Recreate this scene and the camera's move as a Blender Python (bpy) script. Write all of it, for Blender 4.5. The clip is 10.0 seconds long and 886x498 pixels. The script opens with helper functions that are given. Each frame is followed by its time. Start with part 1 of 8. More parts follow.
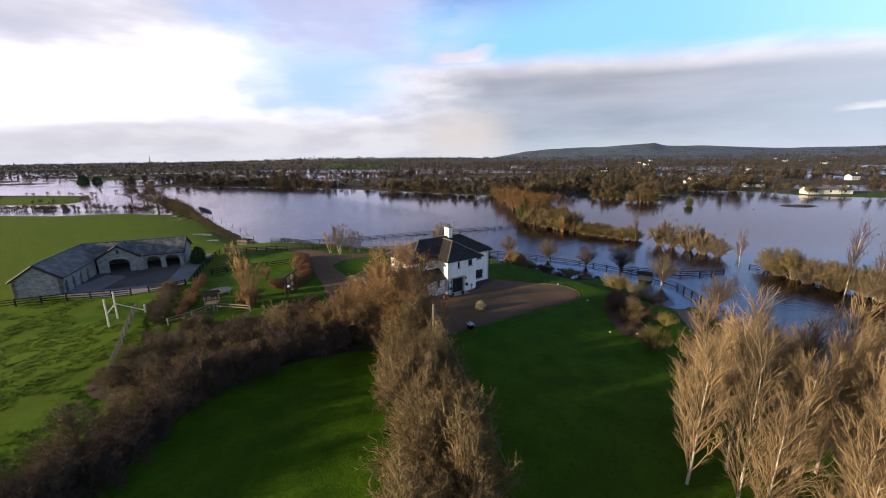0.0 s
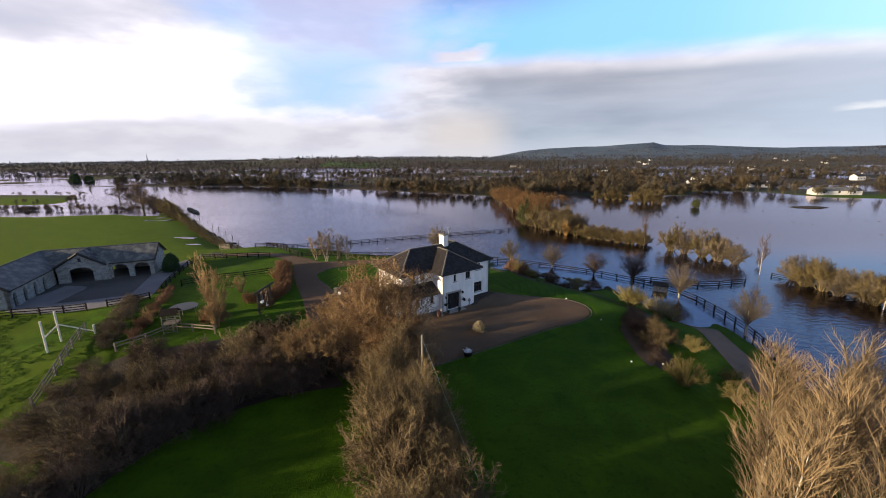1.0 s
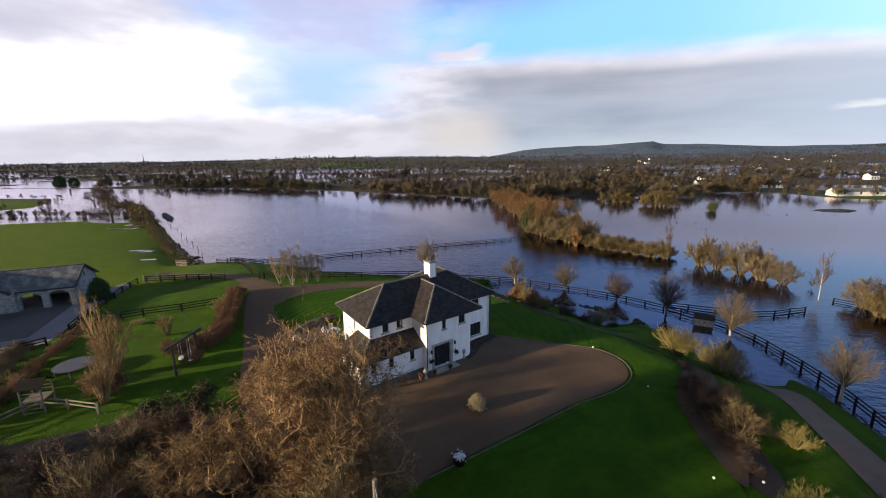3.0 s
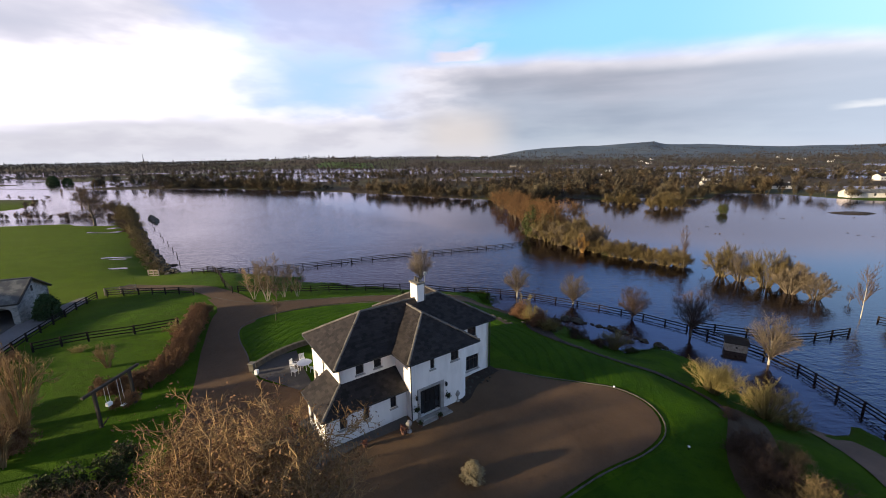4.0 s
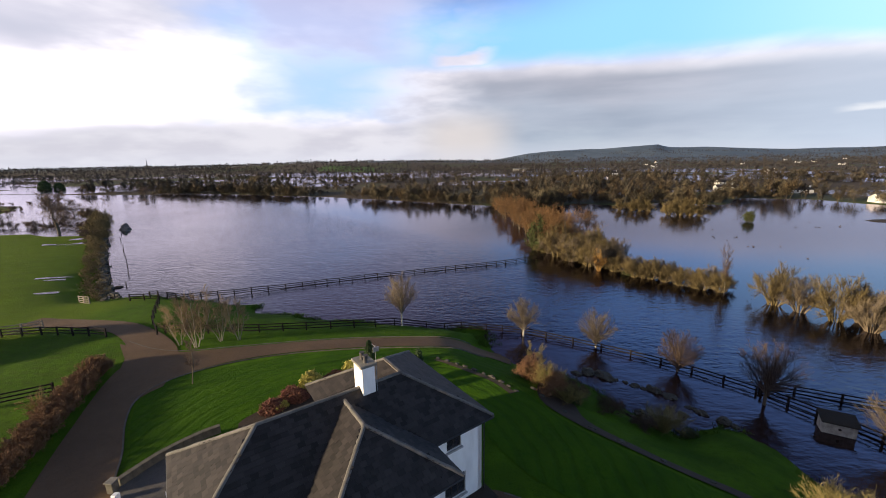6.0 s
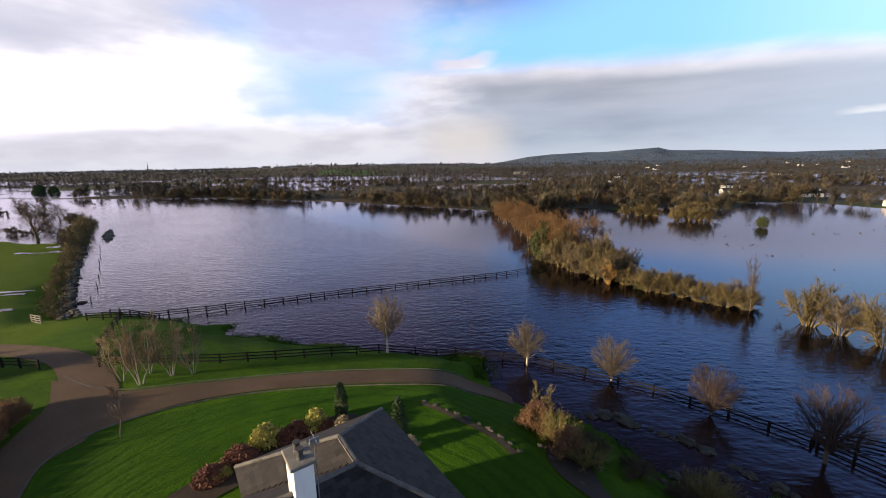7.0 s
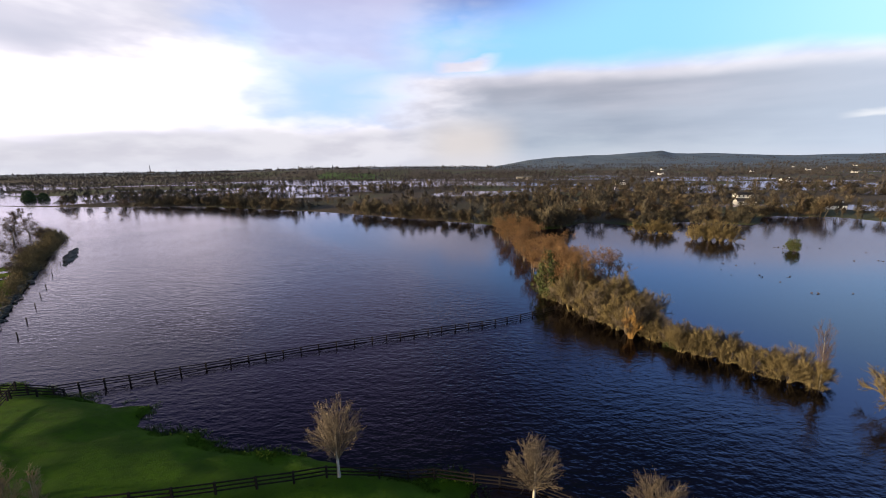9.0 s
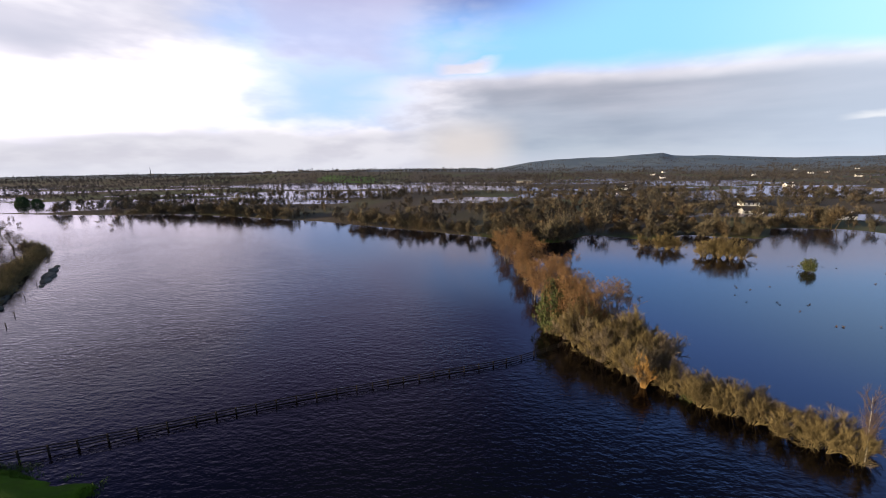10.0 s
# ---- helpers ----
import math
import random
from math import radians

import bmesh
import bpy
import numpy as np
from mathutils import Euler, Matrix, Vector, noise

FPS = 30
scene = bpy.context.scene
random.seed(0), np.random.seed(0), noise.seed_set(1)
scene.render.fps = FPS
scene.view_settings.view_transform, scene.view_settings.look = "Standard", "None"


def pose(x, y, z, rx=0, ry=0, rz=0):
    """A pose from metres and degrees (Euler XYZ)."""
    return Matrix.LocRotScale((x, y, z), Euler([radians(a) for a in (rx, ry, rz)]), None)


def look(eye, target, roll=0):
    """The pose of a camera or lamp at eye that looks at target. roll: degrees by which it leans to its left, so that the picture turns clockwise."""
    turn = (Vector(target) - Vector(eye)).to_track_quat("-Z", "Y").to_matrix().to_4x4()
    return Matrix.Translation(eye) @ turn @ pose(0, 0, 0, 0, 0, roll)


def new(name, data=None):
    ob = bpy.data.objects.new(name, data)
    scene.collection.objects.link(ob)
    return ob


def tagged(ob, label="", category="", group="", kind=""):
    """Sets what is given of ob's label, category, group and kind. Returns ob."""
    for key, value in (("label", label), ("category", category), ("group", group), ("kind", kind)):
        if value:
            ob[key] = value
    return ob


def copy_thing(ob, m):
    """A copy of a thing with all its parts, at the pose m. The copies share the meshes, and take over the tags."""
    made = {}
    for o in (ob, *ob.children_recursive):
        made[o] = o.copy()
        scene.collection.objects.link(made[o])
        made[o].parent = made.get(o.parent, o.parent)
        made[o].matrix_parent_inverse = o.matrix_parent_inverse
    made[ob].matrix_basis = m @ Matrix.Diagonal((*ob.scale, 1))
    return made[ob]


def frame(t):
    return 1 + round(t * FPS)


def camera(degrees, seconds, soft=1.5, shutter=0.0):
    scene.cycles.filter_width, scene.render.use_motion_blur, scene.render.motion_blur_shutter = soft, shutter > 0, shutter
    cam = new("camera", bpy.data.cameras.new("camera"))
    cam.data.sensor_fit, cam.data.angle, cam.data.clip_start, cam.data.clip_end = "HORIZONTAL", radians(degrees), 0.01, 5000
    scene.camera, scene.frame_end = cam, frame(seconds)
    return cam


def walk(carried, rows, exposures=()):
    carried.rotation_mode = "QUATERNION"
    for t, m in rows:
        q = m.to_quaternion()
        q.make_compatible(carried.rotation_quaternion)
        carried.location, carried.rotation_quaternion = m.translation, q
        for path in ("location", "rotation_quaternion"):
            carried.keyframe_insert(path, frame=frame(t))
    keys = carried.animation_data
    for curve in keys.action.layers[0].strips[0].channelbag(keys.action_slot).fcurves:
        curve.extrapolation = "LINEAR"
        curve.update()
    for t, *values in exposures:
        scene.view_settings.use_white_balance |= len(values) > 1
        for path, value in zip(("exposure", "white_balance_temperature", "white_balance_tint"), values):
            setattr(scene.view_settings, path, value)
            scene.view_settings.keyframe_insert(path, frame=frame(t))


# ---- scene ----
cam = camera(97.0, 10.0, soft=1.0)
PATH = [
    (0, (1.993, 8.893, 23.132), (1.846, 10.836, 22.68), -0.7),
    (0.5, (2.084, 12.277, 23.14), (1.939, 14.219, 22.683), -0.6),
    (1, (2.124, 15.852, 23.097), (1.983, 17.794, 22.641), -0.6),
    (1.5, (2.121, 19.243, 23.208), (1.987, 21.185, 22.752), -0.7),
    (2, (2.18, 22.959, 23.27), (2.051, 24.901, 22.809), -0.7),
    (2.5, (2.336, 26.483, 23.333), (2.202, 28.425, 22.875), -0.8),
    (4, (2.988, 37.497, 23.275), (2.85, 39.439, 22.818), -0.8),
    (4.5, (3.236, 41.043, 23.226), (3.093, 42.985, 22.772), -0.9),
    (5, (3.608, 44.755, 23.106), (3.463, 46.699, 22.658), -0.9),
    (5.5, (3.908, 48.173, 23.099), (3.759, 50.117, 22.653), -0.9),
    (7, (4.810, 58.654, 23.020), (4.652, 60.602, 22.596), -1.00),
    (7.5, (5.049, 62.026, 23.212), (4.894, 63.975, 22.791), -0.92),
    (8, (5.406, 65.832, 23.958), (5.248, 67.782, 23.542), -0.95),
    (8.5, (5.801, 69.335, 25.266), (5.638, 71.284, 24.848), -0.87),
    (9, (6.150, 73.098, 26.949), (5.981, 75.047, 26.536), -0.88),
    (9.5, (6.343, 76.372, 28.912), (6.173, 78.322, 28.505), -0.96),
    (10, (6.813, 80.140, 30.924), (6.641, 82.091, 30.519), -0.87),
]
walk(cam, [(t, look(eye, target, roll)) for t, eye, target, roll in PATH], exposures=[(0.0, 1.0), (10.0, 1.0)])

# ---- world and sun ----
SUN_AZ = math.atan2(-0.915, -0.40)      # bearing of the sun, from +y towards +x
SUN_EL = radians(9.7)


class Nodes:
    """Short hand for building node trees."""

    def __init__(self, tree):
        self.t = tree
        tree.nodes.clear()

    def add(self, kind):
        return self.t.nodes.new(kind)

    def link(self, a, b):
        self.t.links.new(a, b)

    def math(self, op, a, b=None, c=None, clamp=False):
        n = self.add("ShaderNodeMath")
        n.operation, n.use_clamp = op, clamp
        for i, v in enumerate((a, b, c)):
            if v is None:
                continue
            if isinstance(v, (int, float)):
                n.inputs[i].default_value = v
            else:
                self.link(v, n.inputs[i])
        return n.outputs[0]

    def step(self, v, lo, hi):
        """Smooth 0..1 as v goes from lo to hi."""
        n = self.add("ShaderNodeMapRange")
        n.interpolation_type = "SMOOTHSTEP"
        self.link(v, n.inputs[0])
        n.inputs[1].default_value, n.inputs[2].default_value = lo, hi
        n.inputs[3].default_value, n.inputs[4].default_value = 0.0, 1.0
        if lo > hi:
            n.inputs[1].default_value, n.inputs[2].default_value = hi, lo
            n.inputs[3].default_value, n.inputs[4].default_value = 1.0, 0.0
        return n.outputs[0]

    def mix(self, fac, a, b, blend="MIX"):
        n = self.add("ShaderNodeMix")
        n.data_type, n.blend_type = "RGBA", blend
        for i, v in ((0, fac), (6, a), (7, b)):
            if isinstance(v, (int, float)):
                n.inputs[i].default_value = v
            elif isinstance(v, tuple):
                n.inputs[i].default_value = (*v, 1.0)
            else:
                self.link(v, n.inputs[i])
        return n.outputs[2]

    def noise(self, vec, scale, detail=4.0, rough=0.55, out=0):
        n = self.add("ShaderNodeTexNoise")
        n.inputs["Scale"].default_value = scale
        n.inputs["Detail"].default_value = detail
        n.inputs["Roughness"].default_value = rough
        if vec is not None:
            self.link(vec, n.inputs["Vector"])
        return n.outputs[out]

    def stretch(self, vec, s, loc=(0, 0, 0), rot=(0, 0, 0)):
        n = self.add("ShaderNodeMapping")
        n.inputs["Scale"].default_value = s
        n.inputs["Location"].default_value = loc
        n.inputs["Rotation"].default_value = rot
        self.link(vec, n.inputs["Vector"])
        return n.outputs[0]


def build_world():
    world = bpy.data.worlds.new("sky")
    scene.world = world
    world.use_nodes = True
    n = Nodes(world.node_tree)
    coord = n.add("ShaderNodeTexCoord").outputs["Generated"]
    sep = n.add("ShaderNodeSeparateXYZ")
    n.link(coord, sep.inputs[0])
    el = n.math("ARCSINE", sep.outputs[2])
    sky = n.add("ShaderNodeTexSky")
    sky.sky_type, sky.sun_disc = "NISHITA", False
    sky.sun_elevation, sky.sun_rotation = SUN_EL, SUN_AZ
    sky.altitude, sky.air_density, sky.dust_density = 50, 1.0, 0.6
    clear = n.mix(1.0, sky.outputs[0], (SKY_GAIN, SKY_GAIN, SKY_GAIN), "MULTIPLY")
    clear = n.mix(n.math("MULTIPLY", n.step(el, 0.95, 0.60), 0.9), clear, (0.035, 0.05, 0.20))
    clear = n.mix(n.step(el, 0.62, 0.46), clear, n.mix(n.step(sep.outputs[0], 0.0, 0.35), (0.20, 0.22, 0.50), (0.36, 0.74, 1.70)))
    clear = n.mix(n.math("MULTIPLY", n.step(el, 0.40, 0.27), 0.9), clear, (0.36, 0.78, 1.40))

    # plan of the clouds: bearing u and height v over a far upright plane
    clear = n.mix(n.math("MULTIPLY", n.step(n.math("DIVIDE", sep.outputs[0], n.math("MAXIMUM", sep.outputs[1], 0.42)), 0.35, 1.0), n.step(el, 0.45, 0.25)), clear, (0.56, 0.98, 1.42))
    clear = n.mix(n.math("MULTIPLY", n.step(el, 0.30, 0.20), n.math("MULTIPLY", n.step(sep.outputs[0], 0.05, -0.15), 0.6)), clear, (0.64, 0.76, 0.96))
    ahead = n.math("MAXIMUM", sep.outputs[1], 0.42)
    u = n.math("DIVIDE", sep.outputs[0], ahead)
    v = n.math("DIVIDE", sep.outputs[2], ahead)
    big = n.noise(n.stretch(coord, (1, 1, 2.6)), 2.3, 4.0, 0.5)
    fine = n.noise(n.stretch(coord, (1, 1, 3.0)), 5.0, 4.0, 0.5)
    wisp = n.noise(n.stretch(coord, (1, 1, 3.4), (3, 1, 0)), 12.0, 3.0, 0.5)
    wob = n.math("ADD", n.math("MULTIPLY", n.math("SUBTRACT", big, 0.5), 0.26),
                 n.math("ADD", n.math("MULTIPLY", n.math("SUBTRACT", fine, 0.5), 0.14), n.math("MULTIPLY", n.math("SUBTRACT", wisp, 0.5), 0.07)))
    vw = n.math("ADD", v, n.math("MULTIPLY", wob, 0.45))
    uw = n.math("ADD", u, n.math("MULTIPLY", wob, 1.3))

    # cover: full low down and towards the sun, a bank in the east, clear blue higher up
    low = n.step(vw, 0.165, 0.085)
    west = n.math("MULTIPLY", n.step(uw, -0.30, -0.80), n.step(vw, 0.95, 0.55))
    vb = n.math("ADD", n.math("SUBTRACT", v, n.math("MULTIPLY", u, 0.022)), n.math("ADD", n.math("MULTIPLY", n.math("SUBTRACT", big, 0.5), 0.045), n.math("MULTIPLY", n.math("SUBTRACT", fine, 0.5), 0.035)))
    bank = n.math("MULTIPLY", n.step(uw, -0.34, -0.10), n.step(vb, 0.250, 0.198))
    puff = n.math("MULTIPLY", n.step(n.math("ABSOLUTE", n.math("ADD", u, 0.03)), 0.10, 0.03), n.step(n.math("ABSOLUTE", n.math("SUBTRACT", vw, 0.245)), 0.035, 0.012))
    veil = n.math("MULTIPLY", n.step(n.math("ABSOLUTE", n.math("ADD", uw, 0.36)), 0.42, 0.10), n.step(vw, 0.20, 0.28))
    veil = n.math("MULTIPLY", n.math("MULTIPLY", veil, n.step(v, 0.95, 0.5)), 0.82)
    scattered = n.math("MULTIPLY", n.math("MULTIPLY", n.step(n.math("ADD", n.math("MULTIPLY", big, 0.6), n.math("MULTIPLY", fine, 0.4)), 0.55, 0.68), n.step(el, 0.55, 0.32)), n.math("MULTIPLY", n.step(sep.outputs[0], 0.2, -0.1), 0.45))
    cover = n.math("MAXIMUM", n.math("MAXIMUM", low, west), n.math("MAXIMUM", n.math("MAXIMUM", bank, puff), n.math("MAXIMUM", scattered, veil)))

    # colour: lit white, lilac grey where thick and turned from the sun
    grain = n.math("ADD", n.math("MULTIPLY", fine, 0.6), n.math("MULTIPLY", wisp, 0.4))
    tone = n.mix(n.step(grain, 0.38, 0.62), (1.05, 1.01, 1.09), (0.80, 0.78, 0.90))
    corner = n.math("MULTIPLY", n.step(vw, 0.24, 0.31), n.step(uw, -0.50, -0.70))
    tone = n.mix(n.math("MULTIPLY", corner, n.step(big, 0.40, 0.60)), tone, (0.64, 0.65, 0.78))
    band = n.math("MULTIPLY", n.step(vw, 0.105, 0.075), 0.85)
    tone = n.mix(band, tone, n.mix(n.step(grain, 0.38, 0.62), (0.78, 0.77, 0.84), (0.66, 0.65, 0.73)))
    east = n.math("MULTIPLY", n.step(uw, -0.24, 0.06), n.step(vb, 0.232, 0.175))
    soft = n.noise(n.stretch(coord, (1, 1, 7.0), (1, 5, 0)), 3.2, 4.0, 0.5)
    shade = n.step(n.math("ADD", n.math("MULTIPLY", grain, 0.3), n.math("MULTIPLY", soft, 0.7)), 0.32, 0.68)
    upper = n.mix(shade, (0.54, 0.54, 0.63), (0.39, 0.42, 0.51))
    lower = n.mix(n.step(vw, 0.19, 0.10), upper, n.mix(shade, (0.50, 0.55, 0.66), (0.38, 0.44, 0.55)))
    lower = n.mix(n.step(vw, 0.09, 0.02), lower, n.mix(shade, (0.56, 0.62, 0.71), (0.47, 0.54, 0.65)))
    rim = n.math("MULTIPLY", n.step(vb, 0.170, 0.205), n.step(u, -0.1, 0.70))
    lower = n.mix(n.math("MULTIPLY", rim, 0.85), lower, (0.88, 0.86, 0.92))
    lower = n.mix(n.math("MULTIPLY", n.step(u, 0.25, 1.0), 0.6), lower, (0.68, 0.78, 0.95))
    slit = n.math("MULTIPLY", n.step(n.math("ABSOLUTE", n.math("SUBTRACT", u, 0.91)), 0.11, 0.02), n.step(n.math("ABSOLUTE", n.math("SUBTRACT", n.math("SUBTRACT", vw, n.math("MULTIPLY", n.math("SUBTRACT", u, 0.87), 0.10)), 0.111)), 0.014, 0.002))
    lower = n.mix(n.math("MULTIPLY", slit, 0.8), lower, (0.92, 0.94, 0.99))
    tone = n.mix(east, tone, lower)
    tone = n.mix(n.math("MULTIPLY", veil, 0.9), tone, n.mix(n.step(el, 0.33, 0.48), (0.58, 0.58, 0.86), (0.34, 0.30, 0.66)))
    glow = n.math("MULTIPLY", n.step(n.math("ABSOLUTE", n.math("SUBTRACT", u, -0.02)), 0.16, 0.03), n.step(v, 0.14, 0.06))
    tone = n.mix(n.math("MULTIPLY", glow, 0.8), tone, (0.80, 0.73, 0.71))
    tone = n.mix(n.math("MULTIPLY", n.step(v, 0.05, 0.0), 0.45), tone, (0.74, 0.76, 0.87))
    sunny = n.math("MULTIPLY", n.step(uw, -0.35, -1.05), n.math("MULTIPLY", n.step(vw, 0.085, 0.13), n.step(vw, 0.36, 0.24)))
    tone = n.mix(n.math("MULTIPLY", sunny, n.step(fine, 0.85, 0.35)), tone, (2.1, 1.95, 2.0))
    tone = n.mix(n.math("MULTIPLY", n.step(el, 0.33, 0.50), 0.85), tone, (0.35, 0.31, 0.62))
    # unseen broken bright cloud behind the view, added to fill the shaded ground
    fill_cloud = n.math("MULTIPLY", n.step(sep.outputs[1], 0.05, -0.35), n.step(big, 0.36, 0.58))
    tone = n.mix(n.step(sep.outputs[1], 0.05, -0.2), tone, (0.92, 0.89, 0.90))
    cover = n.math("MAXIMUM", cover, n.math("MULTIPLY", fill_cloud, 0.28))
    colour = n.mix(cover, clear, tone)
    # below the horizon: nothing but the ground's own tone
    colour = n.mix(n.step(el, -0.02, -0.06), colour, (0.12, 0.12, 0.11))
    bg = n.add("ShaderNodeBackground")
    n.link(colour, bg.inputs[0])
    bg.inputs[1].default_value = WORLD_STRENGTH
    out = n.add("ShaderNodeOutputWorld")
    n.link(bg.outputs[0], out.inputs[0])


SKY_GAIN = 0.14
WORLD_STRENGTH = 0.5
SUN_STRENGTH = 5.4
build_world()
sun = new("sun", bpy.data.lights.new("sun", "SUN"))
sun.data.energy, sun.data.angle, sun.data.color = SUN_STRENGTH, radians(2.2), (1.0, 0.80, 0.53)
sun.matrix_world = look((0, 0, 300), (0 - math.sin(SUN_AZ) * math.cos(SUN_EL), -math.cos(SUN_AZ) * math.cos(SUN_EL), 300 - math.sin(SUN_EL)))

# ---- materials ----
def material(name, rough=0.8, metal=0.0, spec=0.5):
    m = bpy.data.materials.new(name)
    m.use_nodes = True
    n = Nodes(m.node_tree)
    b = n.add("ShaderNodeBsdfPrincipled")
    b.inputs["Roughness"].default_value = rough
    b.inputs["Metallic"].default_value = metal
    b.inputs["Specular IOR Level"].default_value = spec
    out = n.add("ShaderNodeOutputMaterial")
    n.link(b.outputs[0], out.inputs[0])
    return m, n, b


def place(n):
    return n.add("ShaderNodeNewGeometry").outputs["Position"]


def obj_co(n):
    return n.add("ShaderNodeTexCoord").outputs["Object"]


def bump(n, b, height, strength, distance):
    k = n.add("ShaderNodeBump")
    k.inputs["Strength"].default_value, k.inputs["Distance"].default_value = strength, distance
    n.link(height, k.inputs["Height"])
    n.link(k.outputs[0], b.inputs["Normal"])
    return k


def plain(name, colour, rough=0.7, metal=0.0, vary=0.25, scale=3.0, relief=0.0, world_space=False, spec=0.5):
    """A surface of one colour with mottling at two scales, and fine relief."""
    m, n, b = material(name, rough, metal, spec)
    co = place(n) if world_space else obj_co(n)
    a = n.noise(co, scale, 4.0)
    c = n.noise(co, scale * 9, 5.0, 0.65)
    f = n.math("ADD", n.math("MULTIPLY", a, 0.6), n.math("MULTIPLY", c, 0.4))
    lo = tuple(v * (1 - vary) for v in colour)
    hi = tuple(min(1.0, v * (1 + vary)) for v in colour)
    n.link(n.mix(n.step(f, 0.3, 0.7), lo, hi), b.inputs["Base Color"])
    if relief:
        bump(n, b, c, 0.6, relief)
    return m


def twiggy(name, dark, light, rough=0.85, tip=None):
    """Bark and twigs: each one has a tone of its own between dark and light."""
    m, n, b = material(name, rough, 0.0, 0.25)
    g = n.add("ShaderNodeNewGeometry")
    oi = n.add("ShaderNodeObjectInfo")
    r = n.math("ADD", n.math("MULTIPLY", g.outputs["Random Per Island"], 0.75), n.math("MULTIPLY", oi.outputs["Random"], 0.25))
    big = n.noise(g.outputs["Position"], 0.35, 2.0)
    r = n.math("ADD", n.math("MULTIPLY", r, 0.7), n.math("MULTIPLY", n.step(big, 0.35, 0.65), 0.3))
    n.link(n.mix(r, dark, light), b.inputs["Base Color"])
    return m


def woodland(name, tones):
    """Far woods: whole crowns differ in hue, each twig in tone."""
    m, n, b = material(name, 0.9, 0.0, 0.2)
    g = n.add("ShaderNodeNewGeometry")
    p = n.stretch(g.outputs["Position"], (1, 1, 0))
    col = n.mix(n.step(n.noise(p, 0.085, 1.0), 0.42, 0.56), tones[0], tones[1])
    col = n.mix(n.step(n.noise(n.stretch(p, (1, 1, 1), (50, 20, 0)), 0.11, 1.0), 0.50, 0.62), col, tones[2])
    lo = n.mix(1.0, col, (0.45, 0.45, 0.47), "MULTIPLY")
    hi = n.mix(1.0, col, (1.5, 1.5, 1.45), "MULTIPLY")
    n.link(n.mix(g.outputs["Random Per Island"], lo, hi), b.inputs["Base Color"])
    return m


def turf(n, p):
    """Colour and relief of close winter grass."""
    a = n.noise(p, 0.035, 3.0)
    c = n.noise(p, 0.35, 5.0, 0.6)
    d = n.noise(p, 2.6, 5.0, 0.7)
    e = n.noise(p, 14.0, 3.0, 0.7)
    base = n.mix(n.step(c, 0.3, 0.72), (0.028, 0.068, 0.002), (0.060, 0.126, 0.003))
    base = n.mix(n.math("MULTIPLY", n.step(a, 0.42, 0.62), 0.5), base, (0.054, 0.104, 0.005))
    base = n.mix(n.math("MULTIPLY", n.step(d, 0.50, 0.70), 0.60), base, (0.018, 0.044, 0.003))
    base = n.mix(n.math("MULTIPLY", n.step(e, 0.55, 0.8), 0.35), base, (0.080, 0.135, 0.012))
    return base, n.math("ADD", n.math("MULTIPLY", d, 0.6), n.math("MULTIPLY", e, 0.4))


def grass_material():
    m, n, b = material("grass", 0.95, 0.0, 0.08)
    p = place(n)
    base, h = turf(n, p)
    sep = n.add("ShaderNodeSeparateXYZ")
    n.link(p, sep.inputs[0])
    # tussocks in the rough pasture by the barns
    tuft = n.math("MULTIPLY", n.step(n.noise(n.stretch(p, (0.7, 1.3, 1)), 1.15, 4.0, 0.6), 0.50, 0.60), n.step(sep.outputs[0], -27, -36))
    base = n.mix(n.math("MULTIPLY", tuft, 0.42), base, (0.040, 0.060, 0.008))
    # yellower, brighter grass in the west: the fields' sunlight put into the colour
    lit_west = n.math("MAXIMUM", n.step(sep.outputs[0], -47, -54), n.math("MULTIPLY", n.step(sep.outputs[0], -27, -36), n.step(sep.outputs[1], 56, 48)))
    base = n.mix(n.math("MULTIPLY", lit_west, 0.45), base, (0.118, 0.158, 0.008))
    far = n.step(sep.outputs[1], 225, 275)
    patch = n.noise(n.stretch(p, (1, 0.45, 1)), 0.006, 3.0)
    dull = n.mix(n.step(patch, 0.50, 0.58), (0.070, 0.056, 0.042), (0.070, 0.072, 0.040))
    # blue-grey distance haze put into the colour of the far hills
    haze_tint = n.mix(n.step(patch, 0.42, 0.60), (0.080, 0.105, 0.135), (0.105, 0.130, 0.155))
    dull = n.mix(n.step(sep.outputs[1], 1300, 2600), dull, haze_tint)
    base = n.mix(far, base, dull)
    # ground that lies under water or hardly above it is mud
    mud = n.step(sep.outputs[2], 0.10, -0.12)
    base = n.mix(mud, base, (0.055, 0.042, 0.026))
    n.link(base, b.inputs["Base Color"])
    bump(n, b, h, 0.9, 0.25)
    return m


